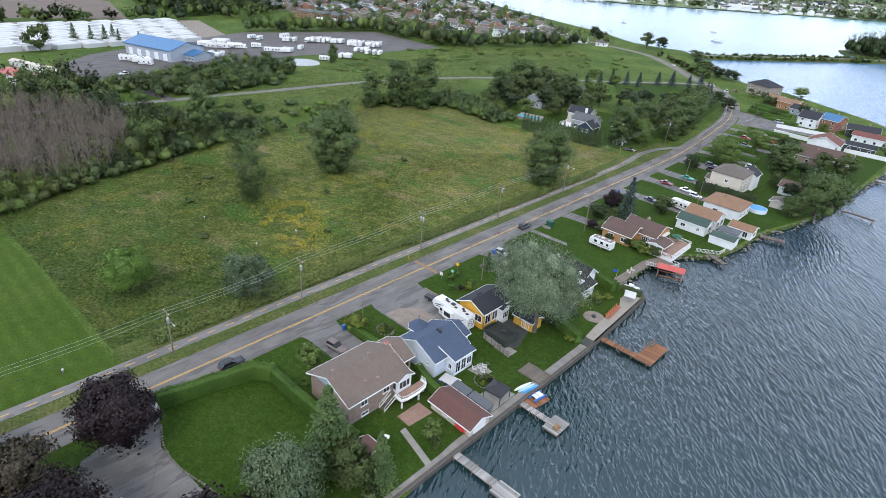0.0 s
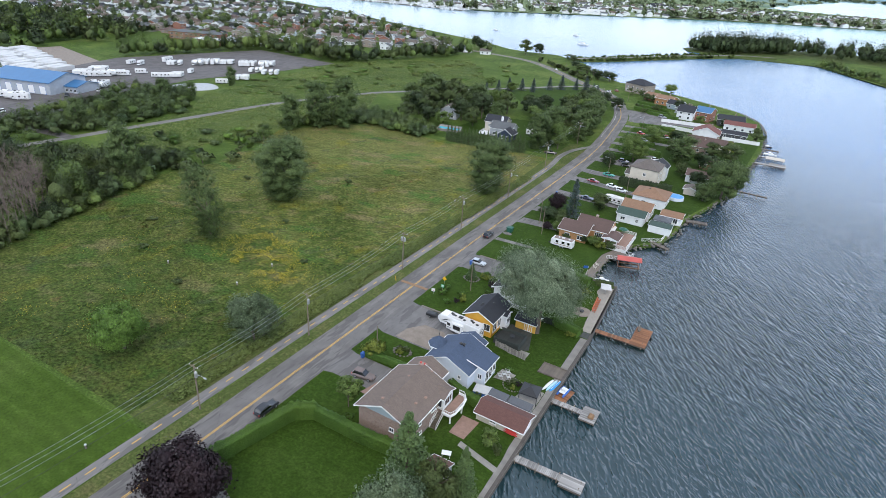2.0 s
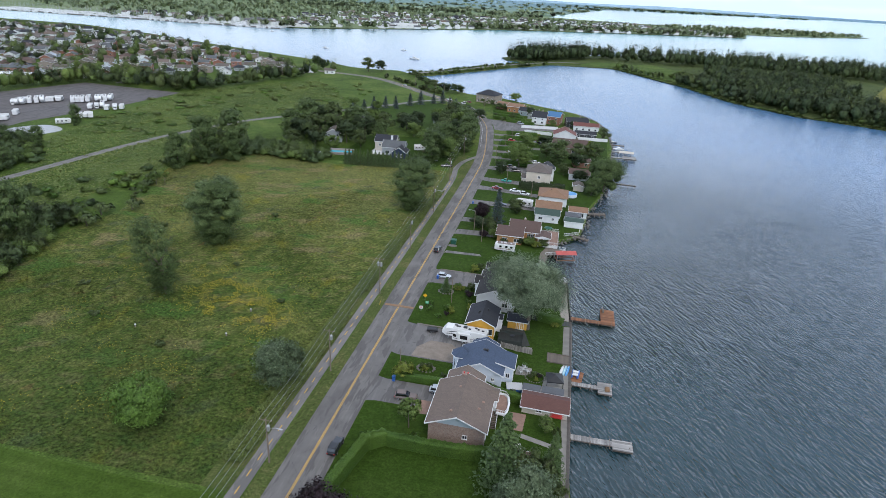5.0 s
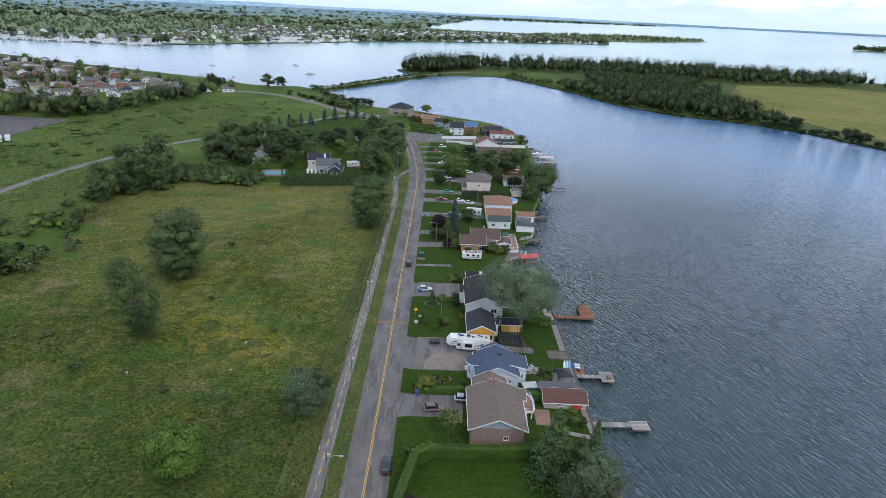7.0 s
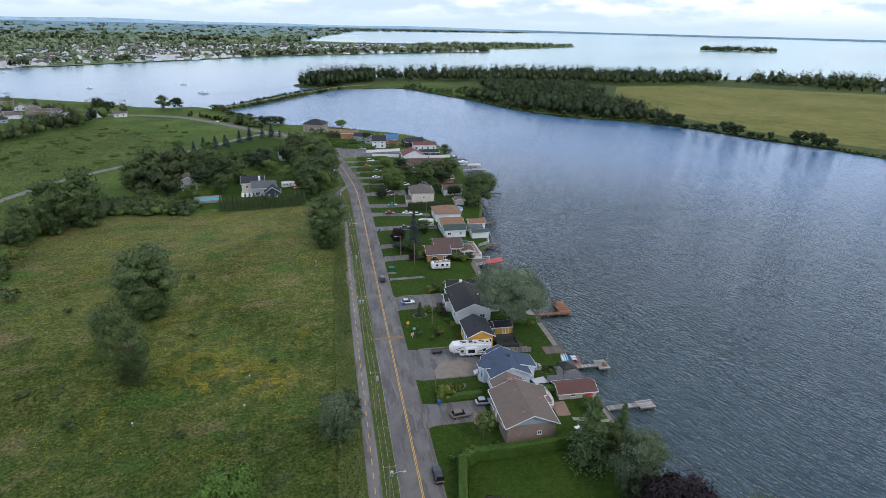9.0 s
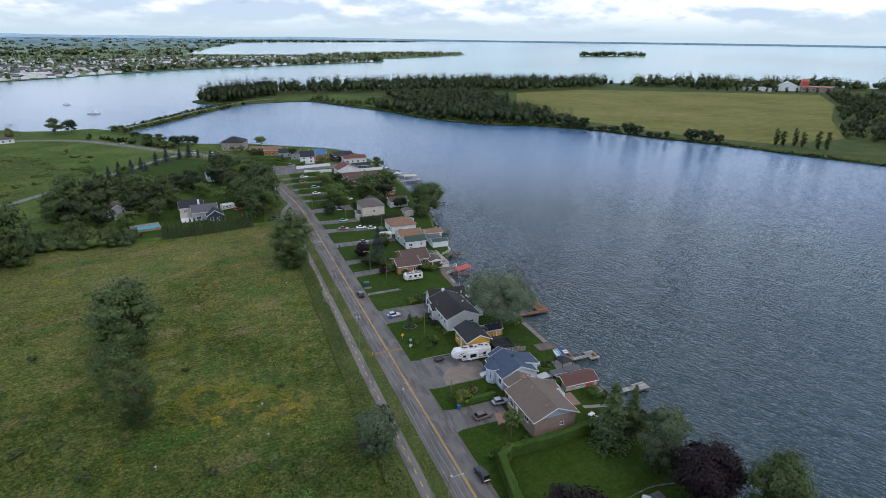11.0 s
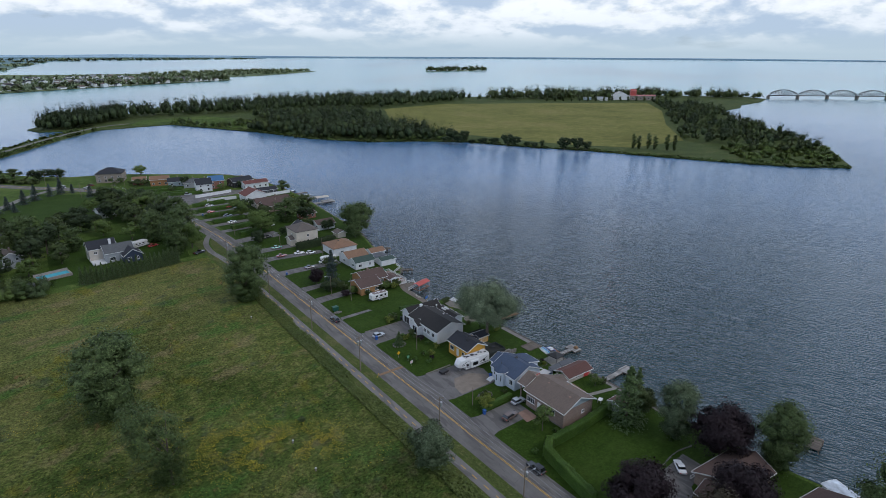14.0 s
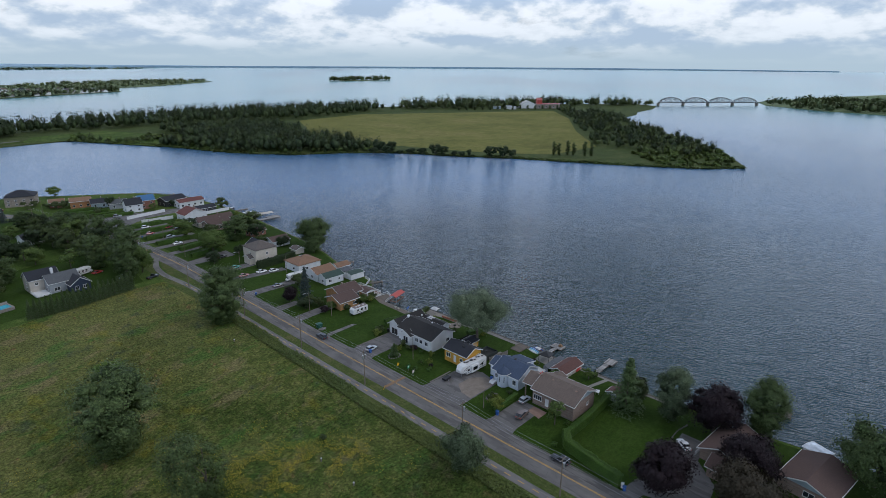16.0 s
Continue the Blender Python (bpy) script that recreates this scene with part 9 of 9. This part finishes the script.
def boat(x, y, rot, L, label, m=None, cabin=True, z=WATER, cover=None, mast=0.0):
    b = thing("boat", x, y, rot, label, "boat", z=z)
    w, g = L * 0.17, max(1.0, L / 5.5)
    part("hull", Mesh().loft([[(s * L, -k * w, 0.55), (s * L, -k * w * 0.7, -0.2), (s * L, k * w * 0.7, -0.2), (s * L, k * w, 0.55), (s * L, k * w * 0.85, 0.62), (s * L, -k * w * 0.85, 0.62)] for s, k in ((-0.5, 0.9), (-0.2, 1), (0.2, 0.85), (0.42, 0.4), (0.5, 0.05))]), m or P_rv, b)
    if cabin:
        part("cabin", Mesh().loft([ring_at(-0.15 * L, w * 0.7, 0.6, 1.3, 0.15), ring_at(0.12 * L, w * 0.65, 0.6, 1.25, 0.15), ring_at(0.22 * L, w * 0.5, 0.6, 0.75, 0.1)]), cover or P_rv, b)
        part("windscreen", Mesh().box(0.1 * L, -w * 0.5, 0.9, 0.13 * L, w * 0.5, 1.3), M_carglass, b)
    if mast:
        part("mast", Mesh().cone(0, 0, 0.6, mast, 0.09, 0.05, 6), M_steel, b)
    b.scale = (1, 1, g)
    return b


boat(-153, 632, 170, 13, "white cabin cruiser at anchor")
boat(-195, 733, 175, 9, "white motor boat at anchor")
boat(-292, 684, 165, 9, "white sailing boat at anchor", mast=11)
boat(-480, 900, 165, 8, "white motor boat out on the river")
boat(1180, 1650, 40, 9, "white motor boat far out on the lake")
boat(1500, 1500, 60, 9, "white motor boat far out on the lake")


def ring_hull(L, w, h, up):
    return [[(s * L, w * k * math.cos(a), up + h * k ** 0.5 * math.sin(a)) for a in (-0.15, 0.5, 1.1, 1.57, 2.04, 2.64, 3.29)] for s, k in ((-0.5, 0.06), (-0.42, 0.5), (-0.25, 0.9), (0, 1.0), (0.25, 0.9), (0.42, 0.5), (0.5, 0.06))]


for x, y, m, lab in ((43.1, 13.7, P_rv, "white kayak lying upturned on the walk"), (43.8, 13.9, M_palehull, "pale aqua kayak lying upturned on the walk"), (44.45, 14.1, M_bluetarp, "blue kayak lying upturned on the walk")):
    kk = thing("kayak", x, y, 79, lab, "kayak", "kayaks on the walk", z=0.05)
    part("hull", Mesh().loft(ring_hull(4.3, 0.34, 0.3, 0.03)), m, kk)
    part("keel_strip", Mesh().box(-1.7, -0.03, 0.31, 1.7, 0.03, 0.345), P_rv, kk)
pb = thing("pedal_boat", 46.3, 14.0, 82, "blue twin-hulled pedal boat with white seats on a ramp", "pedal boat", z=-0.55)
for sy in (-0.62, 0.62):
    part("hull", Mesh().loft([[(s * 3.4, sy + 0.27 * k * math.cos(a), 0.3 + 0.3 * k * math.sin(a)) for a in [j * 0.785 for j in range(8)]] for s, k in ((-0.5, 0.3), (-0.42, 0.85), (0.1, 1.0), (0.38, 0.8), (0.5, 0.15))]), M_bluepl, pb)
part("deck", Mesh().box(-1.0, -0.6, 0.5, 0.9, 0.6, 0.6), P_rv, pb)
for sy in (-0.3, 0.3):
    part("seat", Mesh().loft([[(x, sy + w, z) for w in (-0.24, 0.24)] + [(x, sy + w, z - 0.08) for w in (0.24, -0.24)] for x, z in ((0.35, 0.72), (-0.25, 0.70), (-0.55, 1.15))]), P_rv, pb)
rp = thing("boat_ramp", 46.5, 13.0, 82, "small brown wooden boat ramp at the sea wall", "ramp", z=-0.62)
for k in range(14):
    part("board", Mesh().box(-2.6 + k * 0.37, -1.35, 0.0, -2.6 + k * 0.37 + 0.34, 1.35, 0.07), M_browndeck, rp)
for sy in (-1.1, 1.1):
    part("bearer", Mesh().box(-2.6, sy - 0.08, -1.6, 2.6, sy + 0.08, -0.002), M_olddeck, rp)
boat(67.5, 262, 10, 5, "dark motor boat at the dock", M_black)
boat(70, 246, 0, 6, "pontoon boat at the dock", P_rv)
boat(39.0, 59.5 + 4.5, 30, 4.2, "white motor boat at the hedge's end", P_rv, True, -0.7)
lf = thing("boat_lift", 42.6, 78.0, 18, "boat lift with a red canvas canopy", "boat lift", z=WATER)
part("canopy", Mesh().loft([[(sx, -1.7, 2.7), (sx, 0, 3.35), (sx, 1.7, 2.7), (sx, 1.65, 2.62), (sx, 0, 3.22), (sx, -1.65, 2.62)] for sx in (-3.4, 3.4)]), M_redcanvas, lf)
for sx in (-3.0, 3.0):
    for sy in (-1.5, 1.5):
        part("post", Mesh().tube((sx, sy, -1.5), (sx, sy, 2.7), 0.06), M_steel, lf)
part("cradle", Mesh().box(-3.2, -1.5, 0.5, 3.2, -1.2, 0.7).box(-3.2, 1.2, 0.5, 3.2, 1.5, 0.7).box(-3.0, -1.2, 0.5, -2.7, 1.2, 0.68).box(2.7, -1.2, 0.5, 3.0, 1.2, 0.68), M_browndeck, lf)
lf = thing("boat_lift", 72.5, 228.5, 0, "boat lift with a tan canopy", "boat lift", z=WATER)
part("canopy", Mesh().loft([[(sx, -2.0, 2.7), (sx, 0, 3.4), (sx, 2.0, 2.7), (sx, 1.95, 2.6), (sx, 0, 3.28), (sx, -1.95, 2.6)] for sx in (-4, 4)]), M_beige, lf)
for sx in (-3.6, 3.6):
    for sy in (-1.8, 1.8):
        part("post", Mesh().tube((sx, sy, -1.5), (sx, sy, 2.7), 0.06), M_steel, lf)
# marina on the far shore
rng = random.Random(6)
mb, mm = Mesh(), Mesh()
for k in range(900):
    x, y = rng.uniform(-1150, -505), 0
    y = 985 - abs(x + 640) * 0.02 + rng.uniform(-26, 70)
    L = rng.uniform(7, 12)
    mb.loft([[(x + s * 3, y + L * (f - 0.5), -0.9) for s in (-0.5, 0.5)] + [(x + s * 3 * g, y + L * (f - 0.5), 1.1) for s in (0.5, -0.5)] for f, g in ((0, 1), (0.6, 1), (1, 0.2))])
    if rng.random() < 0.6:
        mm.cone(x, y, 1, rng.uniform(10, 15), 0.12, 0.06, 4)
m = tagged(new("marina_boats"), "rows of moored white boats in the far marina", "boats", kind="stuff")
part("hulls", mb, P_rv, m)
part("masts", mm, M_steel, m)
structure("marina_breakwater", Mesh().prism([(-1150, 950), (-500, 962), (-498, 966), (-1150, 955)], -2, 0.6), M_rock, "stone breakwater before the marina", "breakwater")

# ---- garden things ----
def box_bin(x, y, m, label, s=1.0, rot=0):
    b = thing("wheeled_bin", x, y, rot, label, "bin")
    part("bin_body", Mesh().loft([[(a * k, c * k, z) for a, c in ((-0.28, -0.33), (0.28, -0.33), (0.28, 0.33), (-0.28, 0.33))] for k, z in ((0.8 * s, 0.05), (s, 1.0 * s))]), m, b)
    part("lid", Mesh().loft([[(a * k * s, c * k * s, z * s) for a, c in ((-0.31, -0.36), (0.31, -0.36), (0.31, 0.38), (-0.31, 0.38))] for k, z in ((1, 1.005), (1, 1.06), (0.8, 1.12))]), m, b)
    part("bin_wheel", Mesh().tube((-0.3 * s, 0.3 * s, 0.1), (0.3 * s, 0.3 * s, 0.1), 0.1, n=8), M_rubber, b)


box_bin(7.9, 0.0, M_bluepl, "blue recycling bin at the drive", 1.15)
box_bin(6.4, 50.2, M_bluepl, "blue recycling bin at the drive", 1.1)
box_bin(4.9, -37.4, M_bluepl, "blue recycling bin by the hedge", 1.1, 20)
box_bin(20.6, 12.4, M_bluepl, "blue recycling bin beside the house", 1.0)
box_bin(20.4, 57.6, M_black, "black bin beside the garage", 1.1)
box_bin(5.4, 119.5, M_bluepl, "blue recycling bin at the drive", 1.0)
box_bin(3.4, 232.0, M_bluepl, "blue recycling bin by the forecourt", 1.0)
bx = thing("mail_cabinet", 5.6, -36.6, 20, "pale grey roadside cabinet", "cabinet")
part("cabinet_body", Mesh().box(-0.4, -0.3, 0, 0.4, 0.3, 0.9).box(-0.45, -0.35, 0.9, 0.45, 0.35, 1.0), M_whitepaint, bx)
sk = thing("skip_bin", 5.8, 77.2, 0, "dark green rubbish container", "container")
part("container_body", Mesh().loft([[(a * k, c * k, z) for a, c in ((-0.9, -0.8), (0.9, -0.8), (0.9, 0.8), (-0.9, 0.8))] for k, z in ((0.85, 0.05), (1, 1.5))]), M_greenpl, sk)
part("lid", Mesh().box(-0.95, -0.85, 1.5, 0.95, 0.85, 1.6), M_greenpl, sk)
part("bed_stones", Mesh().prism([(math.cos(a) * 1.5, math.sin(a) * 0.9 - 1.8) for a in [k * 0.5236 for k in range(12)]], 0.0, 0.18), M_rock, sk)


def sign(x, y, kind):
    s = thing("sign", x, y, 8, {"diamond": "yellow diamond warning sign on a post", "green": "small green sign on the lawn", "white": "small white sign on a post"}[kind], "sign")
    part("post", Mesh().tube((0, 0, -0.2), (0, 0, 1.7), 0.04), M_steel, s)
    if kind == "diamond":
        part("plate", Mesh().extrude([(0, 0.9), (0.6, 1.5), (0, 2.1), (-0.6, 1.5)], -0.08, -0.045, "y"), M_signyellow, s)
    else:
        p = part("plate", Mesh().box(-0.45, -0.075, 0.9, 0.45, -0.045, 1.7), M_signgreen if kind == "green" else M_whitepaint, s)
        for k in range(2):
            part("text_bar", Mesh().box(-0.3, -0.084, 1.1 + k * 0.3, 0.3, -0.077, 1.22 + k * 0.3), M_whitepaint if kind == "green" else M_redpaint, p)


sign(5.9, 36.6, "diamond")
sign(7.2, 33.4, "green")
sign(6.3, 30.4, "white")
bar = structure("speed_table", Mesh().box(-3.8, 30.9, 0.036, 4.0, 31.9, 0.06), M_rust_paint, "worn reddish speed table across the road", "road marking")
mk = thing("marker_post", -5.0, 30.6, 0, "leaning yellow marker post on the verge", "post")
part("post", Mesh().tube((0, 0, -0.1), (0.25, -0.6, 1.6), 0.06), M_signyellow, mk)
for x, y in ((-13.5, -44.5), (-34.8, 5.6), (-35.0, 17.4), (-57, 3), (-20, 88)):
    p = thing("vent_post", x, y, 0, "short white-capped vent post in the grass", "post", "vent posts in the meadow")
    part("post", Mesh().cone(0, 0, -0.1, 0.75, 0.16, 0.16, 8), M_concrete, p)
    part("cap", Mesh().cone(0, 0, 0.75, 0.95, 0.24, 0.14, 8), M_tarp, p)
structure("kerb", Mesh().box(7.0, 23.9, 0, 15.5, 24.2, 0.22), M_concrete, "pale concrete kerb beside the apron", "kerb")
structure("kerb", Mesh().box(6.0, 56.6, 0, 21.0, 56.85, 0.18), M_concrete, "pale concrete kerb beside the driveway", "kerb")
edge = smooth_line([(9.5, -37.6), (14.5, -39.2), (20, -39.2), (26, -37.8), (33, -36.8), (38, -37.6)], 0.55)
ed = tagged(new("garden_edging"), "low curved edging of rough stones along the lawn", "edging", kind="stuff")
mb = Mesh()
for x, y in edge:
    me = rng.choice(rock_mes)
    s, a = rng.uniform(0.35, 0.6), rng.uniform(0, 6.3)
    mb.add([(x + (v.co.x * math.cos(a) - v.co.y * math.sin(a)) * s, y + (v.co.x * math.sin(a) + v.co.y * math.cos(a)) * s, 0.1 + v.co.z * s) for v in me.vertices], [tuple(p.vertices) for p in me.polygons])
part("edging_stones", mb, M_rock, ed)


def stone_ring(x, y, rx, ry, n, label, s0=0.3):
    t = thing("stone_ring", x, y, 0, label, "stones")
    for k in range(n):
        a = 6.283 * k / n
        ob = new("stone", rng.choice(rock_mes))
        ob.parent = t
        ob.matrix_basis = Matrix.LocRotScale((rx * math.cos(a), ry * math.sin(a), 0.1), Euler((0, 0, rng.uniform(0, 6))), Vector((1, 1, 1)) * rng.uniform(s0, s0 * 1.8))


stone_ring(10.3, 43.2, 2.0, 1.6, 14, "ring of pale stones round the dwarf spruce", 0.5)
stone_ring(13.5, 6.2, 1.9, 1.5, 14, "ring of grey stones round a flower bed", 0.45)
stone_ring(37.4, 9.7, 2.1, 2.0, 24, "stone border of a garden bed", 0.25)
fp = thing("fire_pit", 39.8, 44.6, 0, "round stone fire ring on a paved circle", "fire pit")
part("paving_disc", Mesh().cone(0, 0, 0.03, 0.07, 2.3, 2.3, 24), M_gravel, fp)
part("fire_ring", Mesh().cone(0, 0, 0.07, 0.4, 0.5, 0.55, 14), M_black, fp)


def lounge_chair(x, y, rot, m, label, group):
    c = thing("garden_chair", x, y, rot, label, "chair", group, z=0.04)
    part("seat", Mesh().loft([[(-0.3, -0.3, 0.36 + 0.0), (0.35, -0.3, 0.46), (0.35, -0.3, 0.42), (-0.3, -0.3, 0.32)], [(-0.3, 0.3, 0.36), (0.35, 0.3, 0.46), (0.35, 0.3, 0.42), (-0.3, 0.3, 0.32)]]), m, c)
    part("backrest", Mesh().loft([[(-0.28, s * 0.3, 0.3), (-0.55, s * 0.33, 1.05), (-0.6, s * 0.33, 1.04), (-0.33, s * 0.3, 0.3)] for s in (-1, 1)]), m, c)
    for s in (-1, 1):
        part("armrest", Mesh().box(-0.4, s * 0.4 - 0.07, 0.58, 0.4, s * 0.4 + 0.07, 0.62), m, c)
        part("leg", Mesh().box(0.26, s * 0.4 - 0.04, 0, 0.36, s * 0.4 + 0.04, 0.58), m, c)
        part("leg", Mesh().box(-0.36, s * 0.4 - 0.04, 0, -0.28, s * 0.4 + 0.04, 0.58), m, c)


for k in range(6):
    lounge_chair(42.3 - 0.1 * k, 46.4 + k * 1.1, 0, M_orangepl, "orange slatted garden chair facing the lake", "orange chairs on the terrace")
for x, y in ((34.2, 10.4), (34.6, 11.4), (35.0, 12.4), (35.7, 11.0)):
    lounge_chair(x, y, 35, M_tarp, "white plastic chair on the terrace", "white chairs behind the blue house")
for x, y in ((35.5, 69.2), (35.6, 71.0)):
    lounge_chair(x, y, 0, M_beige, "pale sun chair on the shore deck", "sun chairs on the shore deck")
um = thing("parasol", 42.0, 56.6, 20, "square white parasol on the terrace", "parasol", z=0.04)
part("pole", Mesh().tube((0, 0, 0), (0, 0, 2.7), 0.04), M_steel, um)
part("canopy", Mesh().add([(-1.3, -1.3, 2.0), (1.3, -1.3, 1.9), (1.3, 1.3, 2.2), (-1.3, 1.3, 2.3), (0, 0, 2.95), (0, 0, 2.88)], [(0, 1, 4), (1, 2, 4), (2, 3, 4), (3, 0, 4), (1, 0, 5), (2, 1, 5), (3, 2, 5), (0, 3, 5)]), M_tarp, um)
part("base", Mesh().cone(0, 0, 0, 0.1, 0.4, 0.3, 10), M_concrete, um)
gz = thing("gazebo", 41.6, 7.7, 6, "dark fabric gazebo on four posts", "gazebo", z=0.04)
part("canopy", Mesh().add([(-1.8, -1.8, 2.2), (1.8, -1.8, 2.2), (1.8, 1.8, 2.2), (-1.8, 1.8, 2.2), (-1.8, -1.8, 2.0), (1.8, -1.8, 2.0), (1.8, 1.8, 2.0), (-1.8, 1.8, 2.0), (0, 0, 3.1)],
                              [(0, 1, 8), (1, 2, 8), (2, 3, 8), (3, 0, 8), (0, 4, 5, 1), (1, 5, 6, 2), (2, 6, 7, 3), (3, 7, 4, 0)]), M_black, gz)
for a in (-1, 1):
    for b in (-1, 1):
        part("post", Mesh().box(a * 1.7 - 0.05, b * 1.7 - 0.05, 0, a * 1.7 + 0.05, b * 1.7 + 0.05, 2.1), M_black, gz)
for x, y, w, d, h in ((37.0, 3.45, 1.9, 0.85, 1.5), (41.4, 3.4, 2.3, 0.85, 1.6)):
    sh = thing("lean_to", x, y, -3, "low shelter with a flat grey roof", "shelter")
    part("roof", Mesh().loft([[(-w, -d, h), (w, -d, h + 0.1), (w, -d, h + 0.2), (-w, -d, h + 0.1)], [(-w, d, h + 0.4), (w, d, h + 0.5), (w, d, h + 0.6), (-w, d, h + 0.5)]]), M_greyroof, sh)
    part("wall", Mesh().box(-w + 0.1, d - 0.1, 0, w - 0.1, d, h + 0.3).box(-w + 0.1, -d + 0.1, 0, -w + 0.2, d - 0.1, h), M_grey_siding, sh)
tp = thing("covered_pool", 33.4, 4.3, 10, "small pool under a white cover", "pool")
part("pool_body", Mesh().box(-1.7, -1.2, 0, 1.7, 1.2, 0.75), M_bluepl, tp)
part("cover", Mesh().loft([[(-1.75 * k, -1.25 * k, z), (1.75 * k, -1.25 * k, z), (1.75 * k, 1.25 * k, z), (-1.75 * k, 1.25 * k, z)] for k, z in ((1, 0.752), (0.98, 0.84), (0.9, 0.86))]), M_tarp, tp)
rp = thing("round_pool", 43.4, 144.0, 0, "round above-ground pool with blue water", "pool")
part("pool_wall", Mesh().cone(0, 0, 0, 1.2, 2.9, 2.9, 24), M_bluewhite, rp)
part("pool_water", Mesh().cone(0, 0, 1.2, 1.22, 2.7, 2.7, 24), M_bluetarp, rp)


def board_fence(x0, y0, x1, y1, h, m, label):
    L = math.hypot(x1 - x0, y1 - y0)
    f = thing("fence", x0, y0, math.degrees(math.atan2(y1 - y0, x1 - x0)), label, "fence")
    b = Mesh().box(0, -0.012, 0.04, 0.2, 0.012, h).data("board")
    b.materials.append(m)
    s, rg = 0.0, random.Random(int(x0 * 5 + y0))
    while s < L - 0.1:
        ob = new("board", b)
        ob.parent = f
        ob.location, ob.scale = (s, rg.uniform(-0.02, 0.02), 0), (1, 1, rg.uniform(0.96, 1.03))
        s += 0.24
    part("rail", Mesh().box(0, 0.035, 0.4, L, 0.08, 0.5), m, f)
    part("rail", Mesh().box(0, 0.035, h - 0.5, L, 0.08, h - 0.4), m, f)
    k = 0.0
    while k <= L:
        part("post", Mesh().box(k - 0.05, 0.08, 0, k + 0.05, 0.18, h + 0.05), m, f)
        k += 2.4


board_fence(28.6, 19.6, 36.2, 18.4, 1.5, M_fence, "weathered grey board fence between gardens")
board_fence(36.4, 34.6, 28.5, 34.6, 1.6, M_darkfence, "dark board fence behind the shed")
hb = thing("raised_deck", 30.6, 22.8, 0, "dark green raised deck with high board sides", "deck")
part("deck_floor", Mesh().box(-2.9, -2.2, 0, 2.9, 2.2, 0.9), M_darkdeck, hb)
for x0, y0, x1, y1 in ((-2.95, -2.25, 2.95, -2.12), (-2.95, 2.12, 2.95, 2.25), (2.82, -2.12, 2.95, 2.12), (-2.95, -2.12, -2.82, 1.0)):
    part("side_panel", Mesh().box(x0, y0, 0, x1, y1, 1.6), M_darkfence, hb)
part("round_table", Mesh().cone(0.4, 0.2, 0.9, 1.6, 0.08, 0.08, 8).cone(0.4, 0.2, 1.6, 1.65, 0.6, 0.6, 14), M_black, hb)
rw = thing("slipway", 42.3, 18.3, 0, "old sloping wooden boat slip", "slipway")
part("slipway_deck", Mesh().loft([[(-2.6, s, 0.06), (2.4, s, 0.06), (2.4, s, 0.14), (-2.6, s, 0.14)] for s in (-1.7, 1.7)]), M_olddeck, rw)
part("kerb_beam", Mesh().box(-2.6, -1.85, 0, 2.4, -1.71, 0.3), M_olddeck, rw)
part("kerb_beam", Mesh().box(-2.6, 1.71, 0, 2.4, 1.85, 0.3), M_olddeck, rw)
fg = thing("flagpole", 34.8, 63.0, 0, "blue and white flag on a short pole", "flag")
part("pole", Mesh().tube((0, 0, 0), (0.4, 0, 3.4), 0.03), M_whitepaint, fg)
part("flag_cloth", Mesh().loft([[(0.36 - k * 0.25, 0.12 * math.sin(k * 1.2), 3.3 - k * 0.04), (0.36 - k * 0.25, 0.12 * math.sin(k * 1.2) + 0.02, 3.3 - k * 0.04), (0.30 - k * 0.25, 0.12 * math.sin(k * 1.2) + 0.02, 2.5 - k * 0.04), (0.30 - k * 0.25, 0.12 * math.sin(k * 1.2), 2.5 - k * 0.04)] for k in range(6)]), M_bluepl, fg)
rl = thing("shore_railing", 37.5, 79.0, 0, "white railing round a shore platform", "railing")
railing(rl, [(-1.2, -1.5), (3.6, 0.4), (5.2, 4.6), (0.6, 5.2)], 0.05, 1.0, M_trim, 0.4, "rail_panel")
part("platform", Mesh().prism([(-1.2, -1.5), (3.6, 0.4), (5.2, 4.6), (0.6, 5.2)], 0.0, 0.05), M_olddeck, rl)
rl = thing("white_fence", 43.5, 99.5, 0, "white picket fence above the shore", "fence")
railing(rl, [(-1.6, -3.0), (3.5, 0.4), (3.9, 4.0)], 0.0, 1.0, M_trim, 0.35, "picket_panel")
for (x0, y0), (x1, y1) in (((11, 276), (34, 280)), ((14, 262), (31, 260.6)), ((46, 256.2), (64, 257.5))):
    wl_ = thing("garden_wall", x0, y0, math.degrees(math.atan2(y1 - y0, x1 - x0)), "long white garden wall", "wall")
    L = math.hypot(x1 - x0, y1 - y0)
    part("wall_face", Mesh().box(0, -0.15, 0, L, 0.15, 1.7), M_whitepaint, wl_)
    part("coping", Mesh().box(-0.05, -0.22, 1.7, L + 0.05, 0.22, 1.8), M_trim, wl_)
bt = thing("utility_trailer", 11.4, 21.6, 4, "low black covered trailer beside the caravan", "trailer", z=0.03)
part("trailer_body", Mesh().loft([ring_at(-1.3, 0.7, 0.35, 0.95, 0.2), ring_at(0.9, 0.75, 0.35, 1.1, 0.2), ring_at(1.4, 0.6, 0.4, 0.8, 0.2)]), M_black, bt)
wheels_pair(bt, (-0.2,), 0.7, 0.28)
tb = thing("garden_table", 35.6, -13.5, 20, "white garden table on the grass", "table")
part("tabletop", Mesh().box(-0.8, -0.5, 0.7, 0.8, 0.5, 0.76), M_whitepaint, tb)
for a in (-0.65, 0.65):
    for b in (-0.4, 0.4):
        part("leg", Mesh().box(a - 0.04, b - 0.04, 0, a + 0.04, b + 0.04, 0.7), M_whitepaint, tb)
